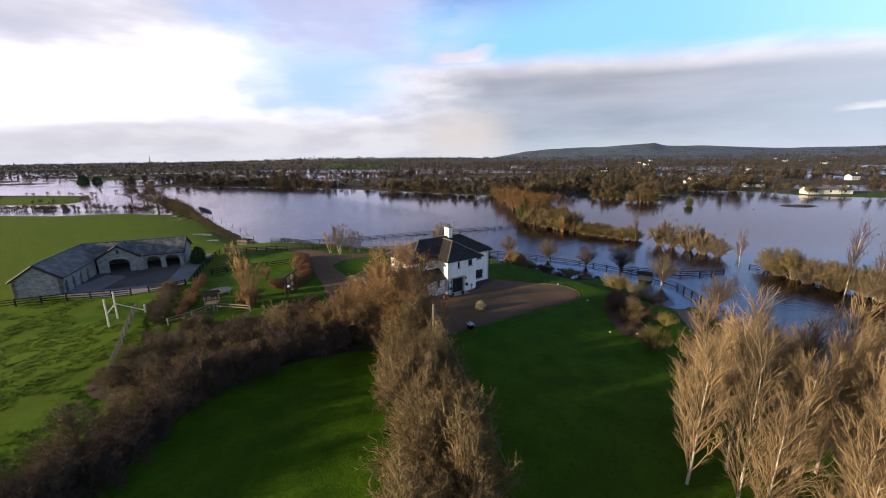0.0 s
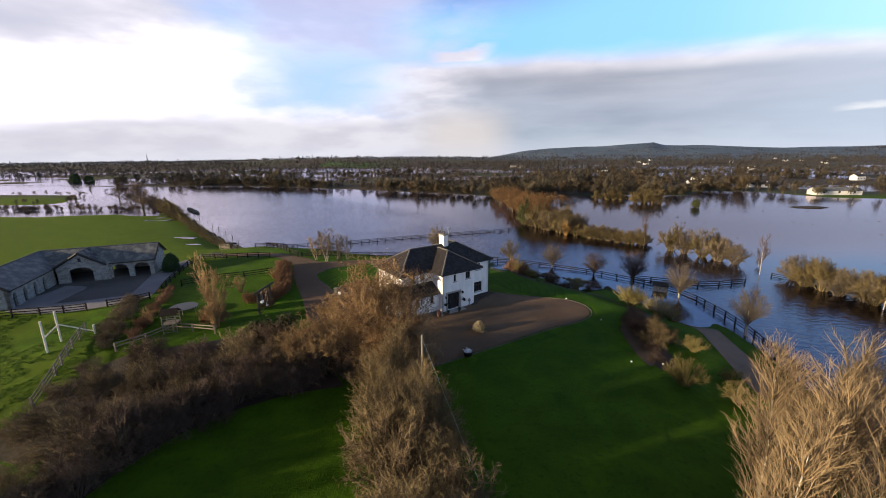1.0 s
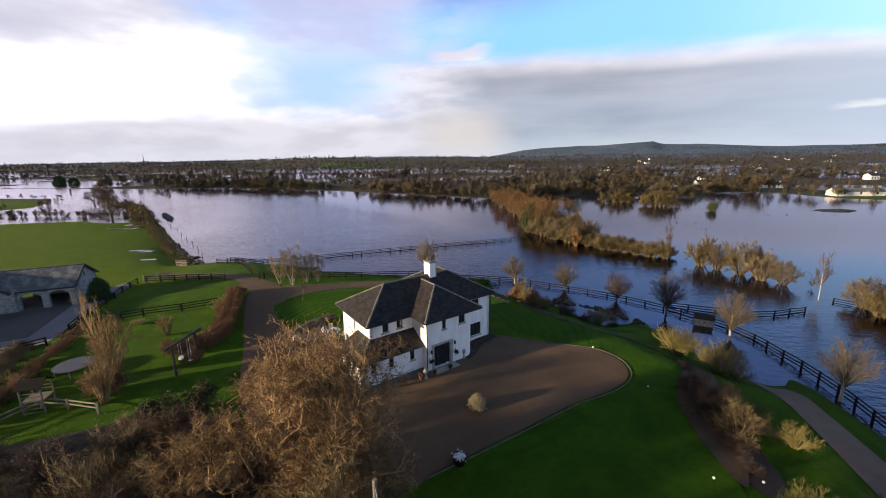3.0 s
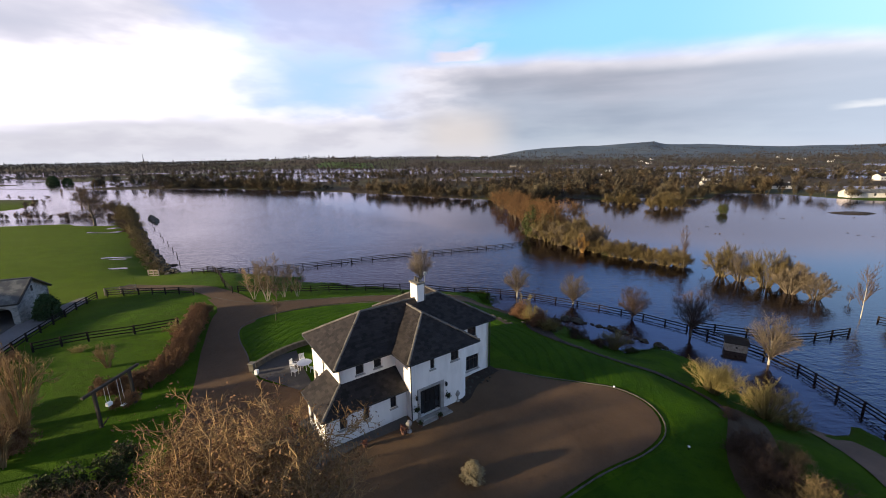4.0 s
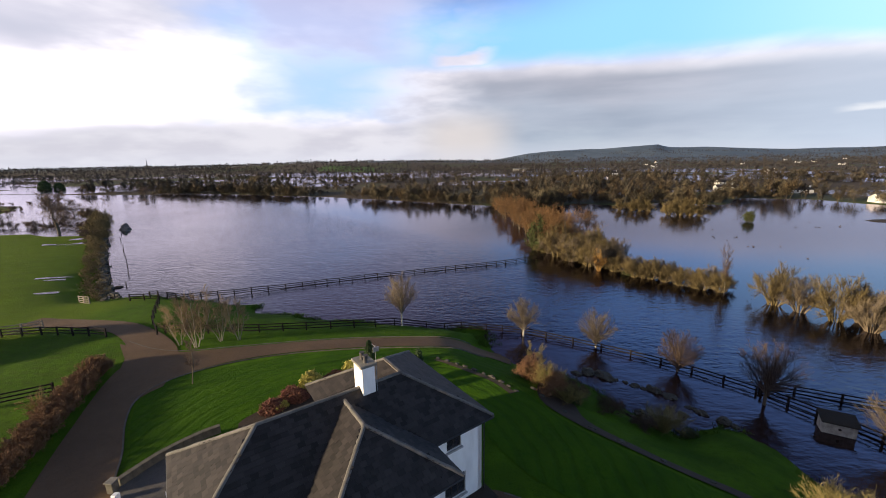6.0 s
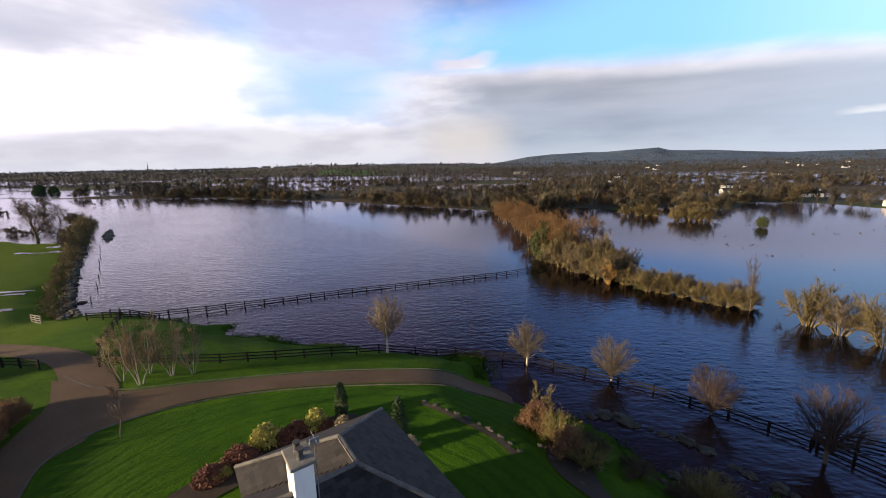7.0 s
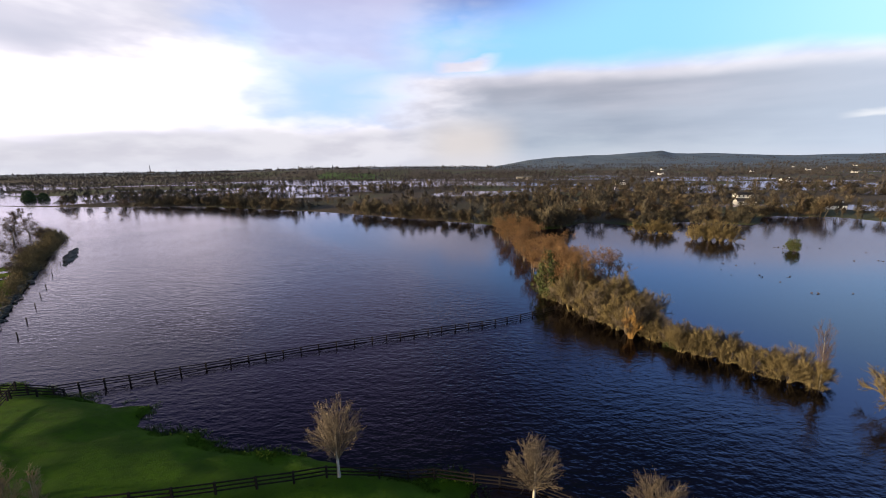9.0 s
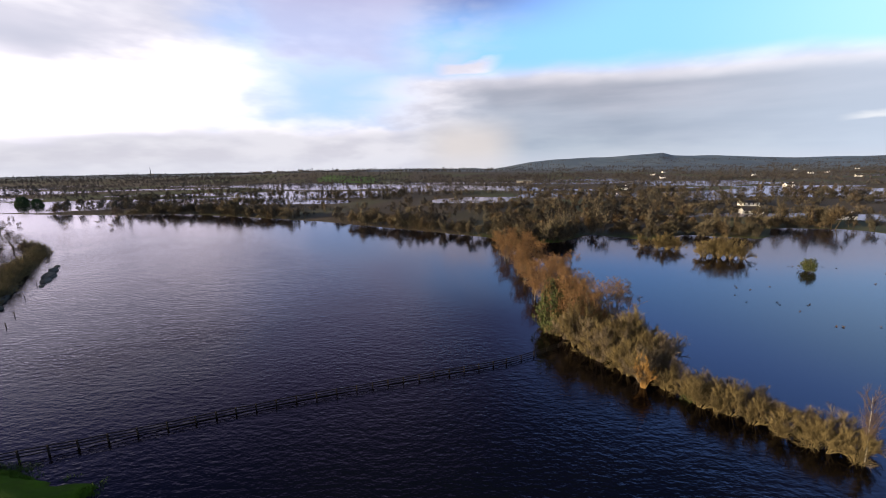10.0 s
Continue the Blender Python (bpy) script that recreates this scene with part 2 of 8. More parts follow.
def lawn_material():
    """Mown lawn with the rounds of the mower."""
    m, n, b = material("lawn", 0.95, 0.0, 0.08)
    p = place(n)
    base, h = turf(n, p)
    v = n.add("ShaderNodeVectorMath")
    v.operation = "DISTANCE"
    n.link(n.stretch(p, (1, 1, 0)), v.inputs[0])
    v.inputs[1].default_value = (-3.0, 73.0, 0.0)
    wob = n.math("MULTIPLY", n.noise(p, 0.25, 2.0), 1.6)
    ring = n.math("SINE", n.math("MULTIPLY", n.math("ADD", v.outputs["Value"], wob), 5.2))
    base = n.mix(n.math("MULTIPLY", n.step(v.outputs["Value"], 34, 21), 0.45), base, (0.018, 0.066, 0.001))
    mown = n.math("MULTIPLY", n.step(ring, 0.1, 0.95), n.step(v.outputs["Value"], 26, 18))
    base = n.mix(n.math("MULTIPLY", mown, 0.24), base, (0.014, 0.036, 0.003))
    n.link(base, b.inputs["Base Color"])
    bump(n, b, n.math("ADD", h, n.math("MULTIPLY", mown, -0.25)), 0.9, 0.22)
    return m


def water_material():
    m = bpy.data.materials.new("flood_water")
    m.use_nodes = True
    n = Nodes(m.node_tree)
    depth, gloss, fres = n.add("ShaderNodeBsdfDiffuse"), n.add("ShaderNodeBsdfGlossy"), n.add("ShaderNodeFresnel")
    p = place(n)
    sep = n.add("ShaderNodeSeparateXYZ")
    n.link(p, sep.inputs[0])
    c = n.noise(p, 0.03, 3.0)
    base = n.mix(n.step(c, 0.35, 0.65), (0.0007, 0.0006, 0.0009), (0.0022, 0.0018, 0.0017))
    # shallow muddy water over the drive and the pond, inside the roadside fence
    inside = n.math("ADD", n.math("MULTIPLY", sep.outputs[0], 0.467), n.math("MULTIPLY", sep.outputs[1], 0.884))
    shallow = n.math("MULTIPLY", n.step(inside, 97.5, 92.0), n.math("MULTIPLY", n.step(sep.outputs[0], 2, 9), n.step(sep.outputs[0], 41, 35)))
    murk = n.noise(p, 0.22, 3.0, 0.6)
    base = n.mix(n.math("MULTIPLY", shallow, n.math("ADD", 0.45, n.math("MULTIPLY", murk, 0.6))), base, (0.030, 0.0165, 0.0125))
    n.link(base, depth.inputs["Color"])
    fres.inputs["IOR"].default_value = 1.37
    gloss.inputs["Color"].default_value = (0.91, 0.86, 1.0, 1.0)
    # short choppy wavelets on a longer swell, calmer in the lee of the hedges and behind the fence
    turn = radians(-24)
    r1 = n.noise(n.stretch(p, (0.62, 1.25, 1), rot=(0, 0, turn)), 1.05, 2.0, 0.5)
    r2 = n.noise(n.stretch(p, (0.5, 1.2, 1), rot=(0, 0, turn - 0.2)), 0.30, 2.0, 0.5)
    r3 = n.noise(n.stretch(p, (0.75, 1.2, 1), rot=(0, 0, turn + 0.25)), 2.3, 2.0, 0.5)
    calm = n.noise(n.stretch(p, (1, 0.7, 1)), 0.020, 3.0)
    lee = n.math("SUBTRACT", sep.outputs[0], n.math("MULTIPLY", n.math("SUBTRACT", 150.0, sep.outputs[1]), 0.95))
    open_water = n.math("MULTIPLY", n.step(lee, 24, -6), n.step(sep.outputs[1], 330, 200))
    open_water = n.math("MULTIPLY", open_water, n.math("SUBTRACT", 1.0, n.math("MULTIPLY", shallow, 0.75)))
    amp = n.math("ADD", 0.07, n.math("MULTIPLY", n.math("MULTIPLY", n.math("ADD", 0.45, n.math("MULTIPLY", n.step(calm, 0.30, 0.58), 0.55)), open_water), 0.90))
    h = n.math("MULTIPLY", n.math("ADD", n.math("ADD", n.math("MULTIPLY", r1, 0.25), n.math("MULTIPLY", r3, 0.12)), n.math("MULTIPLY", r2, 0.17)), amp)
    n.link(n.math("ADD", 0.10, n.math("MULTIPLY", amp, 0.02)), gloss.inputs["Roughness"])
    k = bump(n, gloss, h, 1.0, 0.36)
    n.link(k.outputs[0], fres.inputs["Normal"])
    both, out = n.add("ShaderNodeMixShader"), n.add("ShaderNodeOutputMaterial")
    for i, socket in enumerate((fres.outputs[0], depth.outputs[0], gloss.outputs[0])):
        n.link(socket, both.inputs[i])
    n.link(both.outputs[0], out.inputs[0])
    return m


def stone_material(name, tones, scale=2.2, mortar=(0.30, 0.28, 0.25)):
    m, n, b = material(name, 0.9)
    co = obj_co(n)
    warp = n.add("ShaderNodeVectorMath")
    k = n.add("ShaderNodeVectorMath")
    warp.operation, k.operation = "ADD", "SCALE"
    n.link(n.noise(co, 3.0, 2.0, out=1), k.inputs[0])
    k.inputs["Scale"].default_value = 0.12
    n.link(n.stretch(co, (1, 1, 1.7)), warp.inputs[0])
    n.link(k.outputs[0], warp.inputs[1])
    v = n.add("ShaderNodeTexVoronoi")
    v.inputs["Scale"].default_value = scale
    n.link(warp.outputs[0], v.inputs["Vector"])
    e = n.add("ShaderNodeTexVoronoi")
    e.feature = "DISTANCE_TO_EDGE"
    e.inputs["Scale"].default_value = scale
    n.link(warp.outputs[0], e.inputs["Vector"])
    sep = n.add("ShaderNodeSeparateColor")
    n.link(v.outputs["Color"], sep.inputs[0])
    col = n.mix(sep.outputs[0], tones[0], tones[1])
    col = n.mix(n.math("MULTIPLY", n.noise(co, 25.0, 4.0), 0.5), col, tones[2])
    col = n.mix(n.step(e.outputs["Distance"], 0.05, 0.015), col, mortar)
    n.link(col, b.inputs["Base Color"])
    bump(n, b, n.step(e.outputs["Distance"], 0.0, 0.10), 0.8, 0.05)
    return m


def slate_material(name, base, moss=0.35, lichen=(0.054, 0.050, 0.043), lo_edge=0.5):
    m, n, b = material(name, 0.66, 0.0, 0.28)
    p = place(n)
    oi = n.add("ShaderNodeObjectInfo")
    g = n.add("ShaderNodeNewGeometry")
    r = n.math("FRACT", n.math("ADD", oi.outputs["Random"], g.outputs["Random Per Island"]))
    lo, hi = tuple(v * 0.50 for v in base), tuple(v * 1.55 for v in base)
    col = n.mix(r, lo, hi)
    a = n.noise(p, 0.8, 5.0, 0.65)
    c = n.noise(p, 9.0, 4.0, 0.7)
    col = n.mix(n.math("MULTIPLY", n.step(a, lo_edge, lo_edge + 0.22), moss), col, lichen)
    col = n.mix(n.math("MULTIPLY", n.step(c, 0.62, 0.74), 0.12), col, (0.085, 0.08, 0.07))
    n.link(col, b.inputs["Base Color"])
    bump(n, b, c, 0.3, 0.004)
    return m


def gravel_material(name, tone, tone2, track=None):
    m, n, b = material(name, 0.9, 0.0, 0.3)
    p = place(n)
    a = n.noise(p, 0.18, 4.0, 0.6)
    c = n.noise(p, 2.5, 4.0, 0.6)
    v = n.add("ShaderNodeTexVoronoi")
    v.inputs["Scale"].default_value = 28.0
    n.link(p, v.inputs["Vector"])
    sep = n.add("ShaderNodeSeparateColor")
    n.link(v.outputs["Color"], sep.inputs[0])
    col = n.mix(n.step(a, 0.33, 0.68), tone, tone2)
    col = n.mix(n.math("MULTIPLY", n.step(c, 0.5, 0.75), 0.35), col, tuple(x * 0.6 for x in tone))
    col = n.mix(n.math("MULTIPLY", sep.outputs[0], 0.30), col, tuple(min(1, x * 1.9) for x in tone2))
    n.link(col, b.inputs["Base Color"])
    bump(n, b, n.math("ADD", v.outputs["Distance"], c), 0.5, 0.03)
    return m


def render_material():
    """Painted render, weathered: faint streaks and grime towards the splash line."""
    m, n, b = material("cream_render", 0.85, 0.0, 0.3)
    co = obj_co(n)
    a = n.noise(n.stretch(co, (1, 1, 0.25)), 1.1, 5.0, 0.6)
    c = n.noise(co, 22.0, 4.0, 0.7)
    col = n.mix(n.step(a, 0.38, 0.75), (0.82, 0.775, 0.735), (0.68, 0.635, 0.595))
    col = n.mix(n.math("MULTIPLY", n.step(c, 0.55, 0.8), 0.2), col, (0.52, 0.49, 0.44))
    n.link(col, b.inputs["Base Color"])
    bump(n, b, c, 0.35, 0.01)
    return m


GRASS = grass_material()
LAWN = lawn_material()
WATER = water_material()
GRAVEL = gravel_material("brown_gravel", (0.066, 0.039, 0.020), (0.106, 0.064, 0.034))
TARMAC = gravel_material("grey_tarmac", (0.115, 0.107, 0.112), (0.18, 0.17, 0.172))
LANE_MUD = gravel_material("muddy_lane", (0.100, 0.066, 0.046), (0.170, 0.116, 0.084))
PAVING = gravel_material("damp_paving", (0.042, 0.039, 0.038), (0.085, 0.078, 0.072))
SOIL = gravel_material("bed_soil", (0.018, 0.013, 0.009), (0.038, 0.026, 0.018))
BARE = gravel_material("bare_earth", (0.040, 0.026, 0.014), (0.072, 0.047, 0.026))
LITTER = gravel_material("leaf_litter", (0.030, 0.024, 0.012), (0.062, 0.044, 0.024))
RENDER = render_material()
SLATE = slate_material("slate", (0.022, 0.018, 0.017), 0.30, (0.042, 0.037, 0.031))
BARN_SLATE = slate_material("barn_slate", (0.058, 0.060, 0.062), 0.85, (0.20, 0.195, 0.175), 0.43)
RIDGE = plain("ridge_tile", (0.105, 0.096, 0.086), 0.8, vary=0.35, scale=2.0, relief=0.01)
LIMESTONE = stone_material("limestone_rubble", ((0.18, 0.175, 0.17), (0.40, 0.385, 0.36), (0.12, 0.115, 0.11)))
ROCK = plain("pond_rock", (0.048, 0.044, 0.034), 0.9, vary=0.5, scale=1.6, relief=0.06)
CUT_STONE = plain("cut_limestone", (0.30, 0.28, 0.26), 0.85, vary=0.25, scale=2.0, relief=0.01)
DARK_WOOD = plain("dark_stained_wood", (0.022, 0.016, 0.012), 0.7, vary=0.4, scale=2.0, relief=0.005)
FENCE_WOOD = plain("creosoted_fence_wood", (0.013, 0.010, 0.009), 0.95, vary=0.45, scale=1.5, relief=0.01, spec=0.15)
HUT_WOOD = plain("silvered_boards", (0.36, 0.32, 0.27), 0.85, vary=0.35, scale=2.0, relief=0.01)
GREY_WOOD = plain("weathered_wood", (0.15, 0.125, 0.095), 0.85, vary=0.4, scale=2.0, relief=0.01)
PALE_WOOD = plain("pale_peeled_timber", (0.62, 0.57, 0.47), 0.8, vary=0.2, scale=2.0, relief=0.01)
FRAME = plain("brown_window_frame", (0.035, 0.025, 0.020), 0.5, vary=0.3, scale=3.0)
DOOR_PAINT = plain("black_door_paint", (0.012, 0.012, 0.013), 0.35, vary=0.3, scale=3.0)
WHITE_PAINT = plain("white_paint", (0.78, 0.77, 0.74), 0.5, vary=0.08, scale=3.0)
OLD_WHITEWASH = plain("old_whitewash", (0.50, 0.49, 0.46), 0.8, vary=0.2, scale=0.6)
WHITE_PLASTIC = plain("white_plastic", (0.80, 0.80, 0.80), 0.4, vary=0.05, scale=3.0)
BLACK_METAL = plain("black_iron", (0.015, 0.015, 0.016), 0.45, metal=0.6, vary=0.3, scale=4.0)
GREY_METAL = plain("grey_metal", (0.35, 0.36, 0.37), 0.4, metal=0.8, vary=0.2, scale=4.0)
GUTTER = plain("black_gutter", (0.018, 0.017, 0.017), 0.4, vary=0.2, scale=3.0)
TERRACOTTA = plain("terracotta", (0.13, 0.062, 0.042), 0.8, vary=0.3, scale=4.0)
CLAY_POT = plain("dark_chimney_pot", (0.045, 0.04, 0.038), 0.7, vary=0.3, scale=4.0)
TOWN = plain("grey_town_stone", (0.07, 0.07, 0.078), 0.9, vary=0.3, scale=0.1)
KERB = plain("mossy_edging", (0.085, 0.076, 0.058), 0.9, vary=0.45, scale=2.0, relief=0.01)
CONCRETE = plain("weathered_concrete", (0.17, 0.155, 0.13), 0.9, vary=0.4, scale=2.0, relief=0.01)
MAT_BLACK = plain("trampoline_mat", (0.050, 0.056, 0.066), 0.6, vary=0.2, scale=2.0)
BARK = twiggy("grey_brown_bark", (0.063, 0.049, 0.034), (0.141, 0.115, 0.081))
BIRCH_BARK = twiggy("dull_birch_bark", (0.17, 0.145, 0.11), (0.34, 0.295, 0.23))
PALE_BARK = twiggy("pale_birch_bark", (0.29, 0.255, 0.20), (0.52, 0.47, 0.38))
TWIG = twiggy("brown_twigs", (0.045, 0.033, 0.020), (0.225, 0.162, 0.096))
TWIG_TAN = twiggy("tan_twigs", (0.115, 0.070, 0.031), (0.35, 0.228, 0.105))
TWIG_GOLD = twiggy("golden_twigs", (0.098, 0.079, 0.028), (0.30, 0.245, 0.090))
TWIG_OLIVE = twiggy("ochre_twigs", (0.054, 0.042, 0.020), (0.185, 0.138, 0.060))
TWIG_WATER = twiggy("grey_brown_willow_twigs", (0.060, 0.046, 0.031), (0.185, 0.145, 0.098))
TWIG_ORANGE = twiggy("orange_willow_twigs", (0.15, 0.082, 0.024), (0.36, 0.21, 0.066))
TWIG_BIRCH = twiggy("warm_birch_twigs", (0.062, 0.044, 0.025), (0.330, 0.232, 0.130))
TWIG_HEDGE = twiggy("warm_hedge_twigs", (0.044, 0.034, 0.018), (0.285, 0.208, 0.105))
TWIG_RUSSET = twiggy("russet_twigs", (0.072, 0.041, 0.018), (0.215, 0.118, 0.050))
TWIG_RUST = twiggy("rust_brown_leaves", (0.085, 0.044, 0.021), (0.240, 0.130, 0.066))
TWIG_DARK = twiggy("dark_purple_twigs", (0.033, 0.022, 0.018), (0.126, 0.085, 0.063))
TWIG_HAZE = twiggy("distant_hedge_twigs", (0.022, 0.020, 0.021), (0.066, 0.058, 0.053))
WOOD_SHORE = woodland("shore_willow_twigs", ((0.082, 0.060, 0.035), (0.056, 0.048, 0.032), (0.100, 0.082, 0.054)))
WOOD_FAR = woodland("winter_wood_twigs", ((0.062, 0.047, 0.032), (0.038, 0.035, 0.029), (0.078, 0.064, 0.046)))
WOOD_RUSSET = woodland("russet_wood_twigs", ((0.088, 0.058, 0.031), (0.054, 0.046, 0.030), (0.098, 0.078, 0.048)))
IVY = twiggy("ivy_leaves", (0.014, 0.022, 0.006), (0.068, 0.082, 0.024))
CONIFER = twiggy("dark_conifer_leaves", (0.012, 0.026, 0.010), (0.045, 0.075, 0.025))
PALE_LEAF = twiggy("variegated_leaves", (0.14, 0.11, 0.06), (0.40, 0.34, 0.22))
FIELD = plain("far_green_field", (0.050, 0.085, 0.020), 0.95, vary=0.3, scale=0.02, world_space=True, spec=0.1)
YELLOW_LEAF = twiggy("yellow_green_leaves", (0.16, 0.15, 0.03), (0.42, 0.38, 0.10))
BLADES = twiggy("grass_blades", (0.020, 0.050, 0.003), (0.075, 0.140, 0.008))
HEATHER = twiggy("heather_leaves", (0.06, 0.025, 0.022), (0.20, 0.09, 0.06))


def glass_material():
    m, n, b = material("dark_window_glass", 0.04, 0.0, 0.6)
    n.link(n.mix(n.noise(obj_co(n), 1.5, 2.0), (0.010, 0.011, 0.013), (0.035, 0.036, 0.04)), b.inputs["Base Color"])
    return m


GLASS = glass_material()

# ---- mesh helpers ----
def mesh_np(name, verts, faces, mat, smooth=False):
    """A mesh from an array of points and a list of face arrays, each with one number of corners a row."""
    me = bpy.data.meshes.new(name)
    verts = np.asarray(verts, np.float32)
    faces = [np.asarray(f, np.int32) for f in faces if len(f)]
    loops = np.concatenate([f.ravel() for f in faces])
    sizes = np.concatenate([np.full(len(f), f.shape[1], np.int32) for f in faces])
    me.vertices.add(len(verts))
    me.vertices.foreach_set("co", verts.ravel())
    me.loops.add(len(loops))
    me.loops.foreach_set("vertex_index", loops)
    me.polygons.add(len(sizes))
    starts = np.concatenate([[0], np.cumsum(sizes)[:-1]]).astype(np.int32)
    me.polygons.foreach_set("loop_start", starts)
    me.polygons.foreach_set("use_smooth", np.full(len(sizes), bool(smooth)))
    me.update(calc_edges=True)
    me.materials.append(mat)
    return me


def part_np(name, verts, faces, mat, parent=None, label="", smooth=False):
    ob = new(name, mesh_np(name, verts, faces, mat, smooth))
    if parent is not None:
        ob.parent = parent
    return tagged(ob, label)


def part(name, bm, mat, parent=None, label="", smooth=False):
    """Links a bmesh as one mesh object under its thing."""
    me = bpy.data.meshes.new(name)
    bmesh.ops.recalc_face_normals(bm, faces=bm.faces)
    bm.to_mesh(me)
    bm.free()
    me.materials.append(mat)
    if smooth:
        for p in me.polygons:
            p.use_smooth = True
    ob = new(name, me)
    if parent is not None:
        ob.parent = parent
    return tagged(ob, label)


def thing(name, m, label, category, group="", kind=""):
    ob = new(name)
    ob.matrix_basis = m
    ob.empty_display_size = 0.2
    return tagged(ob, label, category, group, kind)


def box(bm, lo, hi, bevel=0.0, m=None):
    """Adds a box between two corners, its edges bevelled."""
    x0, y0, z0 = lo
    x1, y1, z1 = hi
    r = bmesh.ops.create_cube(bm, size=1.0)
    vs = r["verts"]
    for v in vs:
        v.co = Vector(((x0 + x1) / 2 + v.co.x * (x1 - x0), (y0 + y1) / 2 + v.co.y * (y1 - y0), (z0 + z1) / 2 + v.co.z * (z1 - z0)))
    if bevel > 0:
        es = {e for v in vs for e in v.link_edges}
        r2 = bmesh.ops.bevel(bm, geom=list(es), offset=bevel, segments=1, affect="EDGES")
        vs = list({v for f in r2["faces"] for v in f.verts} | {v for v in vs if v.is_valid})
    if m is not None:
        bmesh.ops.transform(bm, matrix=m, verts=vs)
    return vs


def box_bm(lo, hi, bevel=0.0, m=None):
    bm = bmesh.new()
    box(bm, lo, hi, bevel, m)
    return bm


def tube(bm, a, b, r0, r1=None, sides=8):
    """A tapered round bar from a to b."""
    a, b = Vector(a), Vector(b)
    r1 = r0 if r1 is None else r1
    m = Matrix.Translation((a + b) / 2) @ (b - a).to_track_quat("Z", "Y").to_matrix().to_4x4()
    bmesh.ops.create_cone(bm, cap_ends=True, segments=sides, radius1=r0, radius2=max(r1, 0.001), depth=(b - a).length, matrix=m)


def tube_bm(a, b, r0, r1=None, sides=8):
    bm = bmesh.new()
    tube(bm, a, b, r0, r1, sides)
    return bm


def lathe(profile, sides=16):
    """A turned shape from (radius, height) pairs."""
    bm = bmesh.new()
    rings = []
    for r, z in profile:
        rings.append([bm.verts.new((max(r, 0.001) * math.cos(2 * math.pi * i / sides), max(r, 0.001) * math.sin(2 * math.pi * i / sides), z)) for i in range(sides)])
    for a, b in zip(rings, rings[1:]):
        for i in range(sides):
            bm.faces.new((a[i], a[(i + 1) % sides], b[(i + 1) % sides], b[i]))
    bm.faces.new(rings[0][::-1])
    bm.faces.new(rings[-1])
    return bm


def prism(bm, outline, z0, z1):
    """An upright prism over a plan outline."""
    lo = [bm.verts.new((x, y, z0)) for x, y in outline]
    hi = [bm.verts.new((x, y, z1)) for x, y in outline]
    k = len(lo)
    for i in range(k):
        bm.faces.new((lo[i], lo[(i + 1) % k], hi[(i + 1) % k], hi[i]))
    bm.faces.new(lo[::-1])
    bm.faces.new(hi)


# ---- terrain ----
SHORE = [(60, -400), (48, -60), (38, 30), (35.5, 52), (36.8, 60), (37.2, 66.5), (36.4, 69.3), (34.5, 67.6), (32.9, 67.8), (31.0, 69.5),
         (29.6, 73.5), (28.9, 77), (28.5, 79.5), (27.6, 81.6), (25.9, 83.3), (23.8, 82.6), (21.6, 81.8), (18.0, 85.4), (16.4, 88.6), (14.4, 90.6), (11.6, 92.2),
         (8.8, 93.2), (7.2, 95.2), (6.8, 98.2), (5.8, 101.9), (-1, 103.2), (-9.5, 103.9), (-15.8, 104.7), (-22.9, 106.4), (-29.5, 108), (-31.8, 111.5),
         (-36, 111.2), (-42.6, 112.6), (-52.5, 114.6), (-60.5, 112.2), (-66, 116), (-77, 127.5), (-106, 157), (-140, 190), (-143, 187),
         (-114, 157), (-130, 169), (-155, 176), (-182, 168), (-240, 172), (-420, 150), (-900, 120), (-900, -400)]
FAR_SHORE = [(-3900, 360), (-520, 380), (-300, 352), (-203, 352), (-136, 328), (-88, 310), (-40, 284), (-12, 268), (12, 255), (22, 238),
             (40, 242), (58, 262), (80, 246), (97, 262), (127, 250), (150, 282), (180, 276), (192, 240), (215, 232), (300, 222), (600, 240),
             (3900, 500), (3900, 4700), (-3900, 4700)]
ISLE = [(-420, 205), (-232, 212), (-228, 222), (-246, 246), (-270, 270), (-330, 276), (-460, 262)]


def sdist(poly, x, y):
    """Signed distance to a closed outline, positive inside."""
    x, y = np.asarray(x, float), np.asarray(y, float)
    best = np.full(x.shape, 1e9)
    inside = np.zeros(x.shape, bool)
    k = len(poly)
    for i in range(k):
        (x0, y0), (x1, y1) = poly[i], poly[(i + 1) % k]
        dx, dy = x1 - x0, y1 - y0
        t = np.clip(((x - x0) * dx + (y - y0) * dy) / (dx * dx + dy * dy), 0, 1)
        best = np.minimum(best, np.hypot(x - x0 - t * dx, y - y0 - t * dy))
        if y0 != y1:
            inside ^= ((y0 > y) != (y1 > y)) & (x < (x1 - x0) * (y - y0) / (y1 - y0) + x0)
    return np.where(inside, best, -best)


def vnoise(x, y, seed=0):
    """Smooth value noise, one cell a unit, -1..1."""
    x, y = np.asarray(x, float), np.asarray(y, float)
    xi, yi = np.floor(x), np.floor(y)
    fx, fy = x - xi, y - yi
    fx, fy = fx * fx * (3 - 2 * fx), fy * fy * (3 - 2 * fy)

    def h(a, b):
        v = np.sin(a * 127.1 + b * 311.7 + seed * 74.7) * 43758.5453
        return (v - np.floor(v)) * 2 - 1

    return (h(xi, yi) * (1 - fx) + h(xi + 1, yi) * fx) * (1 - fy) + (h(xi, yi + 1) * (1 - fx) + h(xi + 1, yi + 1) * fx) * fy


def smooth(v, lo, hi):
    t = np.clip((np.asarray(v, float) - lo) / (hi - lo), 0, 1)
    return t * t * (3 - 2 * t)


